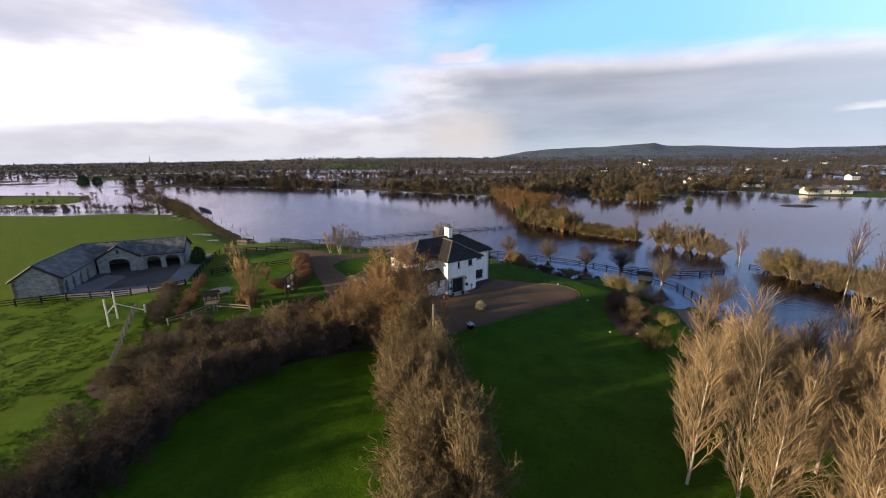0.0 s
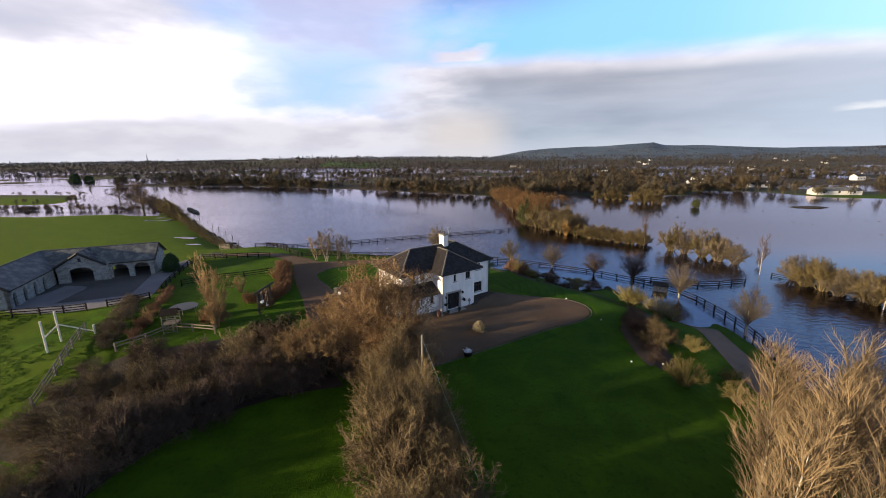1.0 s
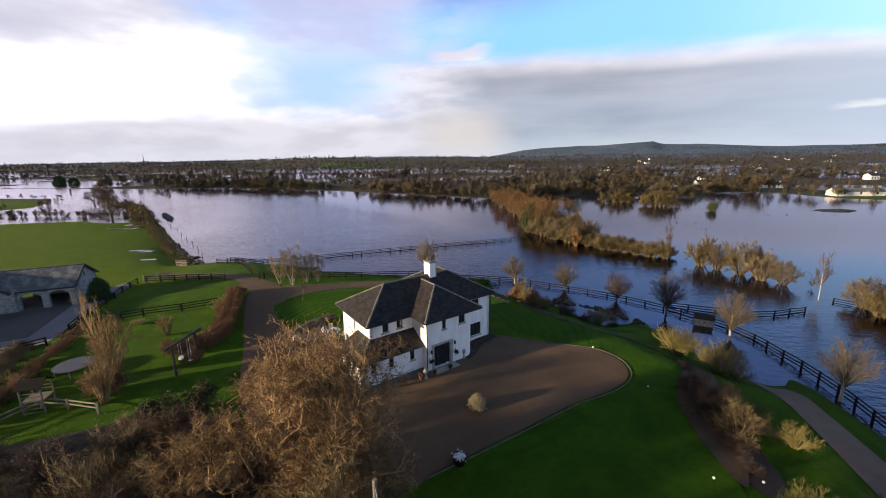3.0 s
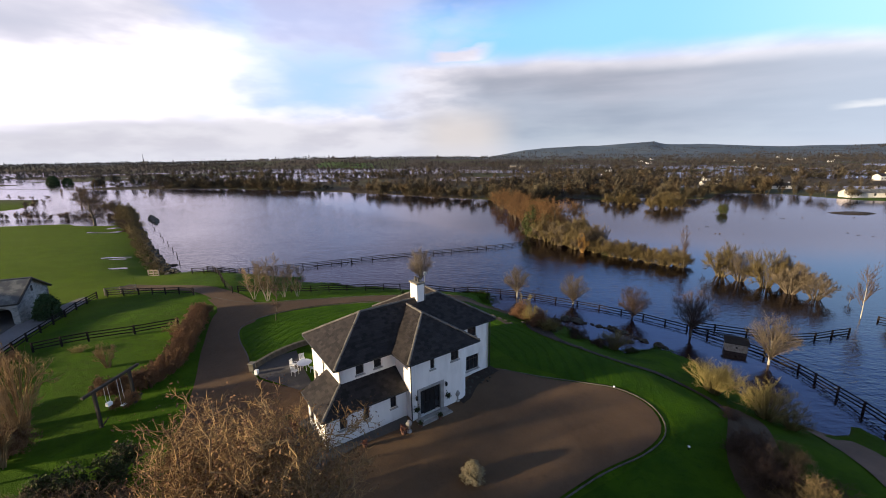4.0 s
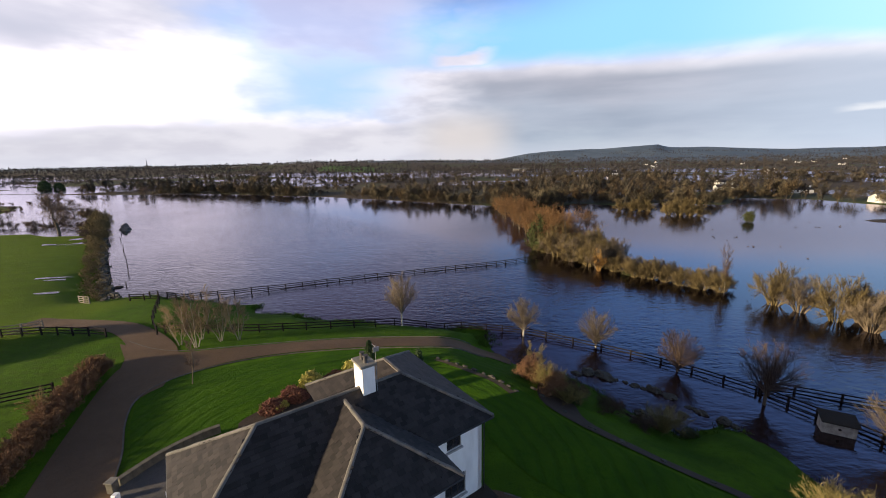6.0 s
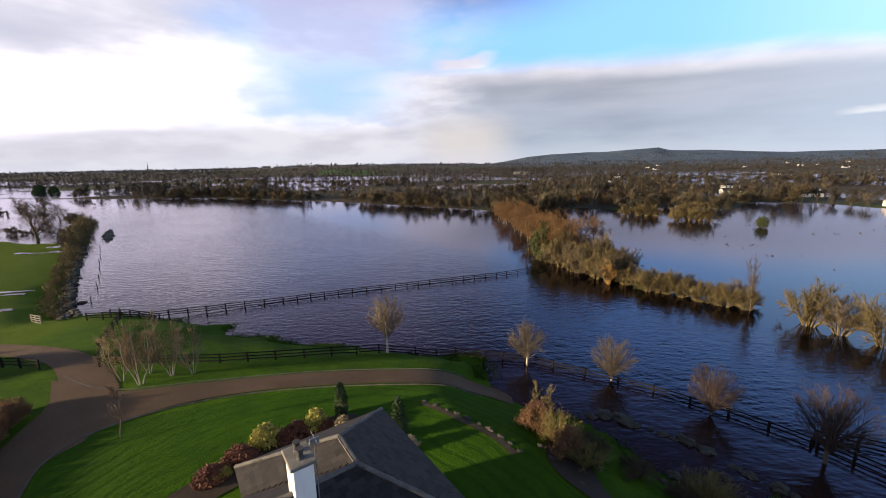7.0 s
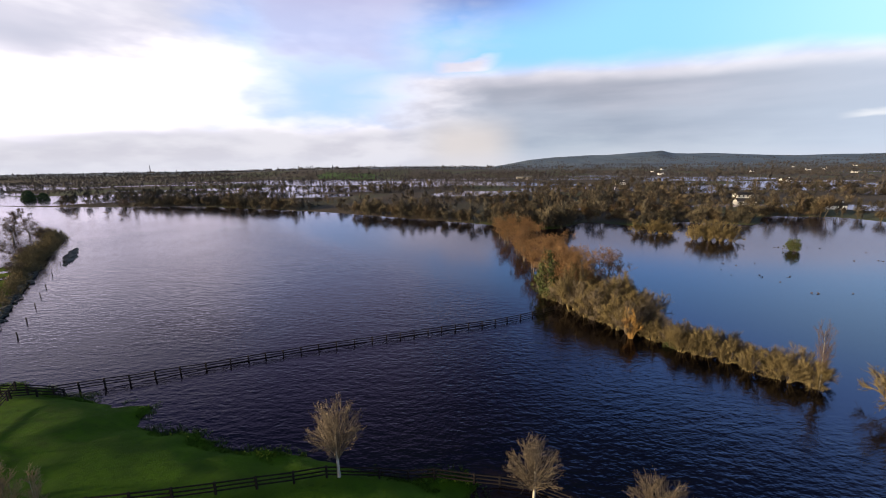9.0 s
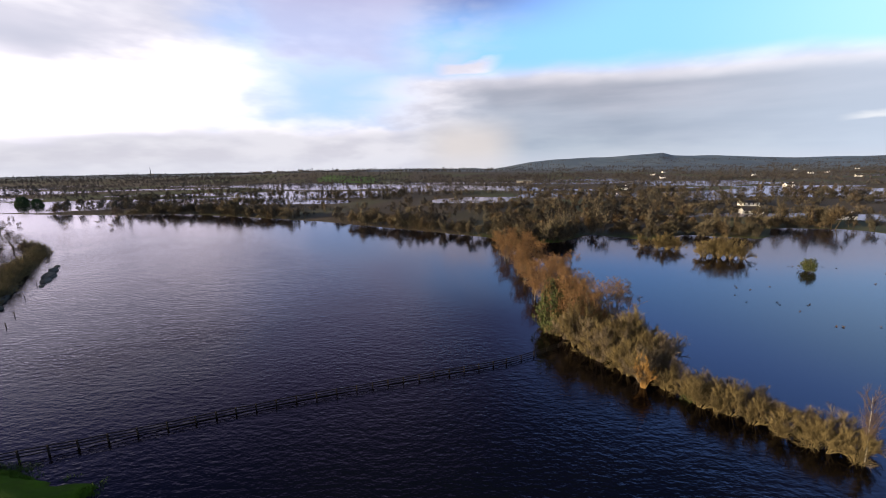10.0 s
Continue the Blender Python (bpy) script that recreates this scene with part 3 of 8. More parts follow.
HO = (-6.9, 60.4)                     # the house's front left corner, its bearing and floor
HA = radians(39.5)
PAD = 3.3


# crest of the long hill, by bearing: it climbs gently, breaks off at a scarp and runs on level
HILL = ([150, 470, 810, 1090, 1330, 1560, 1630, 1980, 2350, 2660, 2900, 3400], [0, 60, 85, 91, 106, 118, 95, 89, 71, 63, 67, 70])


def ground_z(x, y):
    """Height of the land; the flood stands at 0."""
    x, y = np.asarray(x, float), np.asarray(y, float)
    d = sdist(SHORE, x, y)
    d = d + (0.9 * vnoise(x / 5.5, y / 4.0, 21) + 0.6 * vnoise(x / 2.4, y / 1.9, 22)) * (1 - smooth(np.abs(d), 2, 7)) * (1 - smooth(x, 4, 10))
    plate = 3.35 - 0.95 * smooth(x, -38, -54) - 0.9 * smooth(y, 100, 150) * smooth(x, -50, -70)
    near = np.where(d > 0, plate * (1 - np.exp(-np.abs(d) / 7.0)), -np.minimum(1.3, 0.13 * np.abs(d)))
    near = near + np.where(d > 12, 0.10 * vnoise(x / 9, y / 9, 1), 0)
    # level court and yard round the house
    c, s = math.cos(HA), math.sin(HA)
    a = (x - HO[0]) * c + (y - HO[1]) * s
    b = -(x - HO[0]) * s + (y - HO[1]) * c
    off = np.maximum(np.maximum(-5 - a, a - 24), np.maximum(-14 - b, b - 15))
    w = 1 - smooth(off, 0, 9)
    w = w * smooth(d, 1.0, 9.0)
    near = near * (1 - w) + PAD * w
    f = sdist(FAR_SHORE, x, y)
    pools = vnoise(x / 190, y / 75, 5) + 0.5 * vnoise(x / 70, y / 38, 6)
    flat = 0.55 * (1 - np.exp(-np.abs(f) / 14)) - 1.15 * smooth(pools, -0.08, 0.30) * (smooth(f, 25, 70) * smooth(x, -190, -110) + smooth(f, 3, 22) * smooth(x, -110, -190)) * (1 - smooth(y, 900, 1500))
    rise = 9 * smooth(y, 900, 2600)
    xr = x * 3600 / np.maximum(y, 600)
    ridge = np.interp(xr, HILL[0], HILL[1]) + 3 * vnoise(x / 160, y / 300, 12) * smooth(xr, 300, 700)
    ridge = ridge * np.exp(-((y - 3600) / 620) ** 2)
    roll = 16 * smooth(y, 900, 1700) * np.exp(-((x + 500) / 650) ** 2) * (0.8 + 0.5 * vnoise(x / 350, y / 500, 8))
    far = np.where(f > 0, flat + rise + ridge + roll, -np.minimum(1.3, 0.05 * np.abs(f)))
    i = sdist(ISLE, x, y)
    isle = np.where(i > 0, 0.9 * (1 - np.exp(-np.abs(i) / 12)), -np.minimum(1.3, 0.08 * np.abs(i)))
    return np.maximum(np.maximum(near, far), isle)


def gz(x, y):
    return float(ground_z(np.array([float(x)]), np.array([float(y)]))[0])


def grid_axis(*stretches):
    out = []
    for lo, hi, stepw in stretches:
        out += list(np.arange(lo, hi, stepw))
    return np.array(out + [stretches[-1][1]])


def build_ground():
    xs = grid_axis((-3900, -1000, 110), (-1000, -300, 30), (-300, -90, 7), (-90, -64, 1.5), (-64, 12, 0.75), (12, 60, 1.2), (60, 300, 8), (300, 1000, 35), (1000, 2000, 45), (2000, 3900, 90))
    ys = grid_axis((-400, -20, 25), (-20, 72, 1.5), (72, 98, 1.0), (98, 117, 0.6), (117, 125, 1.5), (125, 420, 7), (420, 1000, 25), (1000, 4600, 80))
    gx, gy = np.meshgrid(xs, ys)
    z = ground_z(gx.ravel(), gy.ravel())
    v = np.stack([gx.ravel(), gy.ravel(), z], 1)
    nx, ny = len(xs), len(ys)
    i = (np.arange(ny - 1)[:, None] * nx + np.arange(nx - 1)[None]).ravel()
    q = np.stack([i, i + 1, i + nx + 1, i + nx], 1)
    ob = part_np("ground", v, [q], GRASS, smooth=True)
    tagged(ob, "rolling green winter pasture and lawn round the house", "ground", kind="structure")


def build_water():
    v = [(-3900, -400, 0), (3900, -400, 0), (3900, 4600, 0), (-3900, 4600, 0)]
    tagged(part_np("water", v, [[(0, 1, 2, 3)]], WATER), "dark rippled flood water over the low fields", "water", kind="structure")


def resample(pts, stepw):
    pts = [Vector(p) for p in pts]
    out = []
    for a, b in zip(pts, pts[1:]):
        k = max(1, int((b - a).length / stepw))
        out += [a.lerp(b, i / k) for i in range(k)]
    return out + [pts[-1]]


def spline(pts, stepw=1.0, closed=False):
    """A smooth line through plan points."""
    p = [Vector(q) for q in pts]
    k = len(p)
    out = []
    for i in range(k if closed else k - 1):
        a, b = p[i], p[(i + 1) % k]
        before = p[i - 1] if closed or i > 0 else a - (b - a)
        after = p[(i + 2) % k] if closed or i + 2 < k else b + (b - a)
        m = max(1, int((b - a).length / stepw))
        for j in range(m):
            t = j / m
            out.append(0.5 * ((2 * a) + (b - before) * t + (2 * before - 5 * a + 4 * b - after) * t * t + (3 * a - before - 3 * b + after) * t ** 3))
    if not closed:
        out.append(p[-1])
    return out


def patch(name, outline, mat, lift, label, category="ground", closed_spline=True, cell=1.0):
    """A sheet that lies on the land inside a plan outline."""
    ring = spline(outline, 0.8, True) if closed_spline else resample([*outline, outline[0]], 0.8)[:-1]
    k = len(ring)
    poly = [(p.x, p.y) for p in ring]
    xs, ys = [p[0] for p in poly], [p[1] for p in poly]
    gx, gy = np.meshgrid(np.arange(min(xs), max(xs), cell), np.arange(min(ys), max(ys), cell))
    gx, gy = gx.ravel(), gy.ravel()
    keep = sdist(poly, gx, gy) > 0.3 * cell
    verts = [Vector(p) for p in poly] + [Vector((x, y)) for x, y in zip(gx[keep], gy[keep])]
    edges = [(i, (i + 1) % k) for i in range(k)]
    from mathutils import geometry
    vs, _, fs, *_ = geometry.delaunay_2d_cdt(verts, edges, [], 1, 1e-4)
    x, y = np.array([v.x for v in vs]), np.array([v.y for v in vs])
    z = ground_z(x, y) + lift
    ob = part_np(name, np.stack([x, y, z], 1), [np.array([f for f in fs if len(f) == 3])], mat, smooth=True)
    return tagged(ob, label, category, kind="structure")


def strip(name, left, right, mat, lift, label, category="road", across=5):
    """A way that lies on the land between two edges."""
    k = 60
    a, b = spline(left, 0.5), spline(right, 0.5)
    k = min(k, len(a) - 1, len(b) - 1)
    a = [a[round(i * (len(a) - 1) / k)] for i in range(k + 1)]
    b = [b[round(i * (len(b) - 1) / k)] for i in range(k + 1)]
    pts = np.array([[(p.lerp(q, j / across)).to_tuple() for j in range(across + 1)] for p, q in zip(a, b)]).reshape(-1, 2)
    z = ground_z(pts[:, 0], pts[:, 1]) + lift
    w = across + 1
    i = (np.arange(k)[:, None] * w + np.arange(across)[None]).ravel()
    ob = part_np(name, np.column_stack([pts, z]), [np.stack([i, i + 1, i + w + 1, i + w], 1)], mat, smooth=True)
    return tagged(ob, label, category, kind="structure")


def kerb(name, line, mat, width, height, label, group="", category="kerb"):
    """A low edging that follows the land."""
    pts = spline(line, 0.7)
    vs, fs = [], []
    for i, p in enumerate(pts):
        t = (pts[min(i + 1, len(pts) - 1)] - pts[max(i - 1, 0)]).normalized()
        nrm = Vector((-t.y, t.x)) * width / 2
        z = gz(p.x, p.y)
        for o, h in ((-1, -0.05), (-0.8, height), (0.8, height), (1, -0.05)):
            q = p + nrm * o
            vs.append((q.x, q.y, z + h))
    for i in range(len(pts) - 1):
        for j in range(3):
            fs.append((i * 4 + j, i * 4 + j + 1, i * 4 + j + 5, i * 4 + j + 4))
    fs += [(3, 2, 1, 0), tuple((len(pts) - 1) * 4 + j for j in range(4))]
    return tagged(part_np(name, vs, [np.array(fs)], mat), label, category, group, "structure")


build_ground()
build_water()
COURT = [(-3.5, 49.0), (0.7, 51.8), (2.8, 53.3), (5.6, 55.3), (11.1, 59.3), (14.8, 61.4), (16.9, 63.3), (17.6, 65.2), (17.3, 67.2), (15.6, 69.0),
         (12.6, 69.8), (9.2, 70.6), (5.6, 72.0), (3.2, 71.0), (0.5, 68.0), (-3.0, 65.6), (-6.4, 63.4), (-9.0, 66.0), (-11.2, 67.4), (-14.2, 68.2), (-16.7, 69.1), (-18.2, 70.6),
         (-20.3, 73.6), (-23.0, 76.8), (-24.7, 79.8), (-24.4, 82.8), (-31.0, 85.2), (-26.6, 75.6), (-22.3, 68.2), (-19.6, 63.0), (-17.0, 58.5), (-12.5, 53.0), (-8.0, 49.5)]
patch("driveway", COURT, GRAVEL, 0.05, "wide brown gravel court in front of the house", "driveway")
strip("lane", [(-24.9, 80.0), (-24.2, 83.2), (-20.6, 86.9), (-15.4, 89.4), (-8.4, 91.1), (-1.7, 92.0), (5.6, 92.6), (8.6, 92.6)],
      [(-36.0, 90.0), (-31.2, 88.6), (-27.2, 88.5), (-21.2, 90.5), (-16.1, 92.2), (-9.5, 93.9), (-2.2, 95.0), (5.2, 95.7), (8.6, 95.9)], GRAVEL, 0.07, "brown gravel drive that runs down into the flood", "driveway")
strip("track", [(-31.0, 84.8), (-33.0, 87.6), (-35.8, 90.4), (-40.5, 93.2), (-48, 95.4), (-57, 96.4)],
      [(-24.2, 82.8), (-28.0, 88.8), (-33.5, 93.2), (-40.0, 96.3), (-48, 98.4), (-57, 99.6)], GRAVEL, 0.06, "worn gravel track to the farm buildings", "track")
strip("east_drive", [(31.8, 76.0), (32.0, 71.5), (31.4, 68.2), (30.0, 61.7), (29.1, 56.8), (28.4, 53.2), (27.8, 50.0), (27.4, 40.0), (28.4, 25.0), (30.0, 5.0)],
      [(34.8, 76.0), (34.6, 71.5), (34.1, 67.7), (33.3, 63.3), (32.8, 59.0), (32.4, 55.6), (31.8, 51.8), (31.4, 40.0), (32.0, 25.0), (33.6, 5.0)], LANE_MUD, 0.06, "muddy gravel lane running out of the flood", "driveway")
patch("farmyard", [(-64.5, 64.0), (-57.0, 63.0), (-51.0, 65.5), (-46.8, 68.5), (-50.0, 75.5), (-53.0, 82.5), (-55.5, 90.0), (-58.5, 92.0), (-57.0, 82.5),
                   (-61.0, 79.0), (-68.0, 81.5), (-66.0, 73.0)], TARMAC, 0.05, "grey tarmac yard between the stone barns", "yard")
patch("patio", [(-18.1, 70.9), (-16.7, 69.3), (-12.0, 67.4), (-11.2, 68.4), (-13.6, 71.6), (-15.5, 74.6), (-17.2, 73.2)], PAVING, 0.09, "damp grey stone patio beside the house", "patio", False, 0.7)
patch("lawn", [(-23.9, 83.3), (-24.4, 80.0), (-22.8, 77.0), (-20.1, 73.9), (-18.0, 71.2), (-16.8, 73.6), (-15.2, 75.6), (-12.5, 77.0), (-8.0, 80.5), (-4.0, 83.0), (0.5, 82.5),
               (4.0, 78.5), (8.0, 73.2), (12.6, 70.3), (15.8, 69.6), (18.2, 67.6), (18.6, 65.0), (17.6, 62.6), (14.0, 60.2), (8.0, 56.4), (3.5, 53.0), (2.4, 48.0), (3.0, 40.0), (4.5, 30.0), (5.0, 18.0), (5.0, 6.0), (17.0, 6.0),
               (15.0, 18.0), (14.0, 30.0), (16.0, 40.0), (18.4, 48.0), (19.5, 52.0), (20.3, 58.0), (22.5, 64.0), (22.6, 68.5), (21.0, 71.5), (18.0, 73.9), (15.0, 76.1), (11.8, 78.6), (9.6, 82.0),
               (9.6, 88.0), (8.0, 91.6), (0, 91.4), (-8, 90.6), (-14, 88.9), (-20.2, 85.9)], LAWN, 0.03, "mown green lawn with the mower's curved lines", "lawn")
patch("planting_bed", [(9.9, 82.0), (12.0, 79.0), (15.2, 76.5), (18.3, 74.3), (21.4, 71.9), (23.4, 68.6), (23.0, 64.5), (21.0, 59.5), (20.2, 55.0), (20.4, 51.0),
                       (22.4, 52.0), (23.2, 57.0), (23.4, 60.5), (24.0, 64.5), (24.1, 68.7), (21.9, 72.5), (18.8, 75.0), (15.8, 77.2), (13.2, 79.6), (13.0, 83.0), (12.2, 86.2), (10.6, 86.0)],
      SOIL, 0.06, "curved bed of bare dark soil along the lawn", "flower bed")
strip("edge_bed", [(0.5, 88.3), (3.7, 86.4), (6.4, 84.5), (7.9, 82.6)], [(0.2, 88.0), (3.3, 86.0), (6.0, 84.1), (7.4, 82.3)], LITTER, 0.05, "narrow bare bed along a row of stones", "flower bed")
patch("bare_bed", [(22.9, 65.4), (24.6, 68.2), (26.4, 67.0), (25.2, 64.0), (23.5, 59.5), (21.4, 54.3), (19.6, 51.5), (19.2, 54.6), (19.5, 58.5), (20.4, 61.4)], BARE, 0.09, "bare brown earth bed under the willows", "flower bed")
# strips of litter under the hedges, dark enough to carry the hedges' shade too
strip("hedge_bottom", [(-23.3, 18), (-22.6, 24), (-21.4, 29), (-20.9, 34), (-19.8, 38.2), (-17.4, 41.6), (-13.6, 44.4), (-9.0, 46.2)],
      [(-27.3, 18), (-26.6, 24), (-25.6, 29), (-25.4, 34), (-24.6, 40), (-22.0, 45.5), (-17.6, 48.8), (-12.5, 50.6)], SOIL, 0.05, "leaf litter, ditch and painted hedge shade below the old hedge", "hedge bank")
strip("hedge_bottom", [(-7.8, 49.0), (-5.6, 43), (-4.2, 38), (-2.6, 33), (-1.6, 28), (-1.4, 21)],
      [(-2.4, 48.4), (-1.2, 43), (0.0, 38), (1.4, 33), (2.4, 28), (2.8, 21)], SOIL, 0.045, "leaf litter and painted hedge shade below the central hedge", "hedge bank")
patch("scrub_floor", [(-27.0, 36.0), (-32.6, 38.0), (-34.0, 45.0), (-33.4, 50.6), (-28.0, 53.6), (-21.0, 57.0), (-16.5, 55.5), (-12.8, 52.0), (-17.0, 48.6), (-22.0, 45.0), (-25.0, 40.0)], LITTER, 0.06, "brown leaf litter under the thorn scrub", "ground")
patch("far_field", [(-380, 1020), (-215, 925), (-240, 1060), (-300, 1230), (-480, 1350), (-450, 1180)], FIELD, 1.2, "bright green pasture on the far rise", "field", False, 25.0)
kerb("kerb", [(-16.7, 69.0), (-18.3, 70.6), (-20.4, 73.6), (-23.1, 76.8), (-24.8, 79.9), (-24.2, 83.1), (-20.6, 86.6), (-15.4, 89.1), (-8.4, 90.8), (-1.7, 91.7), (5.6, 92.3)],
     KERB, 0.12, 0.08, "pale stone edging between lawn and drive")
kerb("kerb", [(-1.2, 50.3), (0.7, 51.6), (5.7, 55.1), (11.2, 59.1), (14.9, 61.2), (17.1, 63.1), (17.9, 65.2), (17.5, 67.4), (15.7, 69.2), (12.6, 70.0), (9.2, 70.8), (6.1, 71.8)],
     KERB, 0.10, 0.07, "stone edging round the gravel court")
kerb("kerb", [(-35.6, 90.8), (-31.0, 89.1), (-27.2, 88.9), (-21.2, 90.9), (-16.1, 92.6), (-9.5, 94.3), (-2.2, 95.4), (4.0, 96.0)], KERB, 0.10, 0.07, "low stone edging on the verge of the drive")

# ---- the house ----
def wall_bm(length, height, thick, openings):
    """A wall along +x from 0, its outer face at y = 0 and its inner at y = thick, with holes (x0, x1, z0, z1)."""
    bm = bmesh.new()
    xs = sorted({0.0, length, *[v for o in openings for v in o[:2]]})
    for x0, x1 in zip(xs, xs[1:]):
        holes = sorted((o[2], o[3]) for o in openings if o[0] <= x0 + 1e-6 and o[1] >= x1 - 1e-6)
        z = 0.0
        for h0, h1 in holes:
            if h0 > z:
                box(bm, (x0, 0, z), (x1, thick, h0))
            z = h1
        if z < height:
            box(bm, (x0, 0, z), (x1, thick, height))
    bmesh.ops.remove_doubles(bm, verts=bm.verts, dist=0.0005)
    return bm


def along(p0, p1, z=0.0):
    """The pose whose x runs from p0 to p1 in plan."""
    return pose(p0[0], p0[1], z, 0, 0, math.degrees(math.atan2(p1[1] - p0[1], p1[0] - p0[0])))


def window(parent, m, w, h, lights=1, transom=False, sill=True, depth=0.22):
    """A window in a hole whose lower left outer corner is at m: frame, panes, sill."""
    win = new("window")
    win.parent, win.matrix_basis = parent, m
    win.empty_display_size = 0.1
    y0, y1, f = depth * 0.45, depth * 0.45 + 0.07, 0.065
    bm = bmesh.new()
    for lo, hi in (((0, 0), (f, h)), ((w - f, 0), (w, h)), ((f, 0), (w - f, f)), ((f, h - f), (w - f, h))):
        box(bm, (lo[0], y0, lo[1]), (hi[0], y1, hi[1]), 0.006)
    cell = (w - 2 * f) / lights
    for i in range(1, lights):
        box(bm, (f + i * cell - 0.03, y0, f), (f + i * cell + 0.03, y1, h - f), 0.006)
    if transom:
        box(bm, (f, y0 - 0.004, h * 0.70 - 0.03), (w - f, y1 - 0.004, h * 0.70 + 0.03), 0.006)
    part("frame", bm, FRAME, win)
    for i in range(lights):
        part("pane", box_bm((f + i * cell + 0.004, y0 + 0.025, f + 0.004), (f + (i + 1) * cell - 0.004, y0 + 0.045, h - f - 0.004)), GLASS, win)
    if sill:
        part("sill", box_bm((-0.10, -0.10, -0.11), (w + 0.10, y0, -0.004), 0.015), CUT_STONE, win)
    return win


def slab_np(corners, thick):
    """A flat polygon with a thickness below it."""
    c = np.array(corners, float)
    nrm = np.cross(c[1] - c[0], c[2] - c[0])
    nrm = nrm / np.linalg.norm(nrm)
    if nrm[2] < 0:
        c, nrm = c[::-1], -nrm
    k = len(c)
    bm = bmesh.new()
    top = [bm.verts.new(p) for p in c]
    low = [bm.verts.new(p - np.array((0, 0, thick))) for p in c]
    bm.faces.new(top)
    bm.faces.new(low[::-1])
    for i in range(k):
        bm.faces.new((top[i], low[i], low[(i + 1) % k], top[(i + 1) % k]))
    return bm


def slate_mesh(name, w, h, t, mat):
    v = [(x, y, z) for z in (0, t) for x, y in ((-w / 2, 0), (w / 2, 0), (w / 2, h), (-w / 2, h))]
    f = [(3, 2, 1, 0), (4, 5, 6, 7), (0, 1, 5, 4), (1, 2, 6, 5), (2, 3, 7, 6), (3, 0, 4, 7)]
    return mesh_np(name, v, [np.array(f)], mat)


def slate_places(corners, eave0, eave1, cut=None, w=0.36, rise=0.26, seed=0):
    """Where the slates of one roof plane lie: matrices, course by course from the eave (eave0 to eave1) up."""
    rng = np.random.default_rng(seed)
    e0, e1 = np.array(eave0, float), np.array(eave1, float)
    x = (e1 - e0) / np.linalg.norm(e1 - e0)
    c = [np.array(p, float) for p in corners]
    nrm = np.cross(c[1] - c[0], c[2] - c[0])
    nrm = nrm / np.linalg.norm(nrm)
    nrm = nrm if nrm[2] > 0 else -nrm
    y = np.cross(nrm, x)
    if y[2] < 0:
        y, x = -y, -x
    poly = [((p - e0) @ x, (p - e0) @ y) for p in c]
    cutp = None if cut is None else [((np.array(p) - e0) @ x, (np.array(p) - e0) @ y) for p in cut]
    lo, hi = min(p[0] for p in poly), max(p[0] for p in poly)
    top = max(p[1] for p in poly)
    out = []
    for j in range(int(top / rise) + 1):
        s = -0.04 + j * rise
        for i in range(int((hi - lo) / w) + 2):
            u = lo + (i + (0.5 if j % 2 else 0.0)) * w
            mid = (np.array([u]), np.array([s + rise * 0.55]))
            if sdist(poly, *mid)[0] < 0.05:
                continue
            if cutp is not None and sdist(cutp, *mid)[0] > 0.02:
                continue
            tilt = 0.048 + rng.uniform(-0.008, 0.012)
            yy = y * math.cos(tilt) - nrm * math.sin(tilt)
            nn = nrm * math.cos(tilt) + y * math.sin(tilt)
            turn = rng.normal(0, 0.0015)
            xx = x * math.cos(turn) + yy * math.sin(turn)
            yy = yy * math.cos(turn) - x * math.sin(turn)
            o = e0 + x * (u + rng.normal(0, 0.001)) + y * (s + rng.normal(0, 0.004)) + nrm * (0.030 + rng.uniform(0, 0.004))
            out.append(np.column_stack([xx, yy, nn, o]))
    return out


def slates_joined(name, places, w, h, t, mat, parent):
    v = np.array([(x, y, z) for z in (0, t) for x, y in ((-w / 2, 0), (w / 2, 0), (w / 2, h), (-w / 2, h))])
    f = np.array([(3, 2, 1, 0), (4, 5, 6, 7), (0, 1, 5, 4), (1, 2, 6, 5), (2, 3, 7, 6), (3, 0, 4, 7)])
    vs = np.concatenate([v @ m[:, :3].T + m[:, 3] for m in places])
    fs = np.concatenate([f + 8 * i for i in range(len(places))])
    ob = part_np(name, vs, [fs], mat, parent)
    tagged(ob, kind="stuff")
    return ob


def ridge_bm(a, b, r=0.13, seed=0):
    """A run of half-round ridge tiles, lapped one on the next."""
    a, b = Vector(a), Vector(b)
    d = b - a
    k = max(1, int(d.length / 0.42))
    rng = random.Random(seed)
    bm = bmesh.new()
    side = d.cross(Vector((0, 0, 1))).normalized()
    up = side.cross(d).normalized()
    for i in range(k):
        p, q = a + d * (i / k), a + d * ((i + 1.06) / k)
        lift = rng.uniform(-0.012, 0.012)
        rows = []
        for o, rr in ((p, r), (q, r * 0.9)):
            rows.append([bm.verts.new(o + side * (math.cos(t) * rr) + up * (math.sin(t) * rr * 0.75 + lift)) for t in np.linspace(-0.3, math.pi + 0.3, 6)])
        for j in range(5):
            bm.faces.new((rows[0][j], rows[0][j + 1], rows[1][j + 1], rows[1][j]))
        bm.faces.new(rows[0])
        bm.faces.new(rows[1][::-1])
    return bm


EAVE, TOP = 5.25, 7.6
house = thing("house", pose(HO[0], HO[1], PAD, 0, 0, math.degrees(HA)), "white rendered two-storey house with hipped dark slate roofs", "house")


def house_wall(p0, p1, height, openings=(), z=0.0):
    ob = part("wall", wall_bm(math.dist(p0, p1), height, 0.28, openings), RENDER, house)
    ob.matrix_basis = along(p0, p1, z)
    return ob


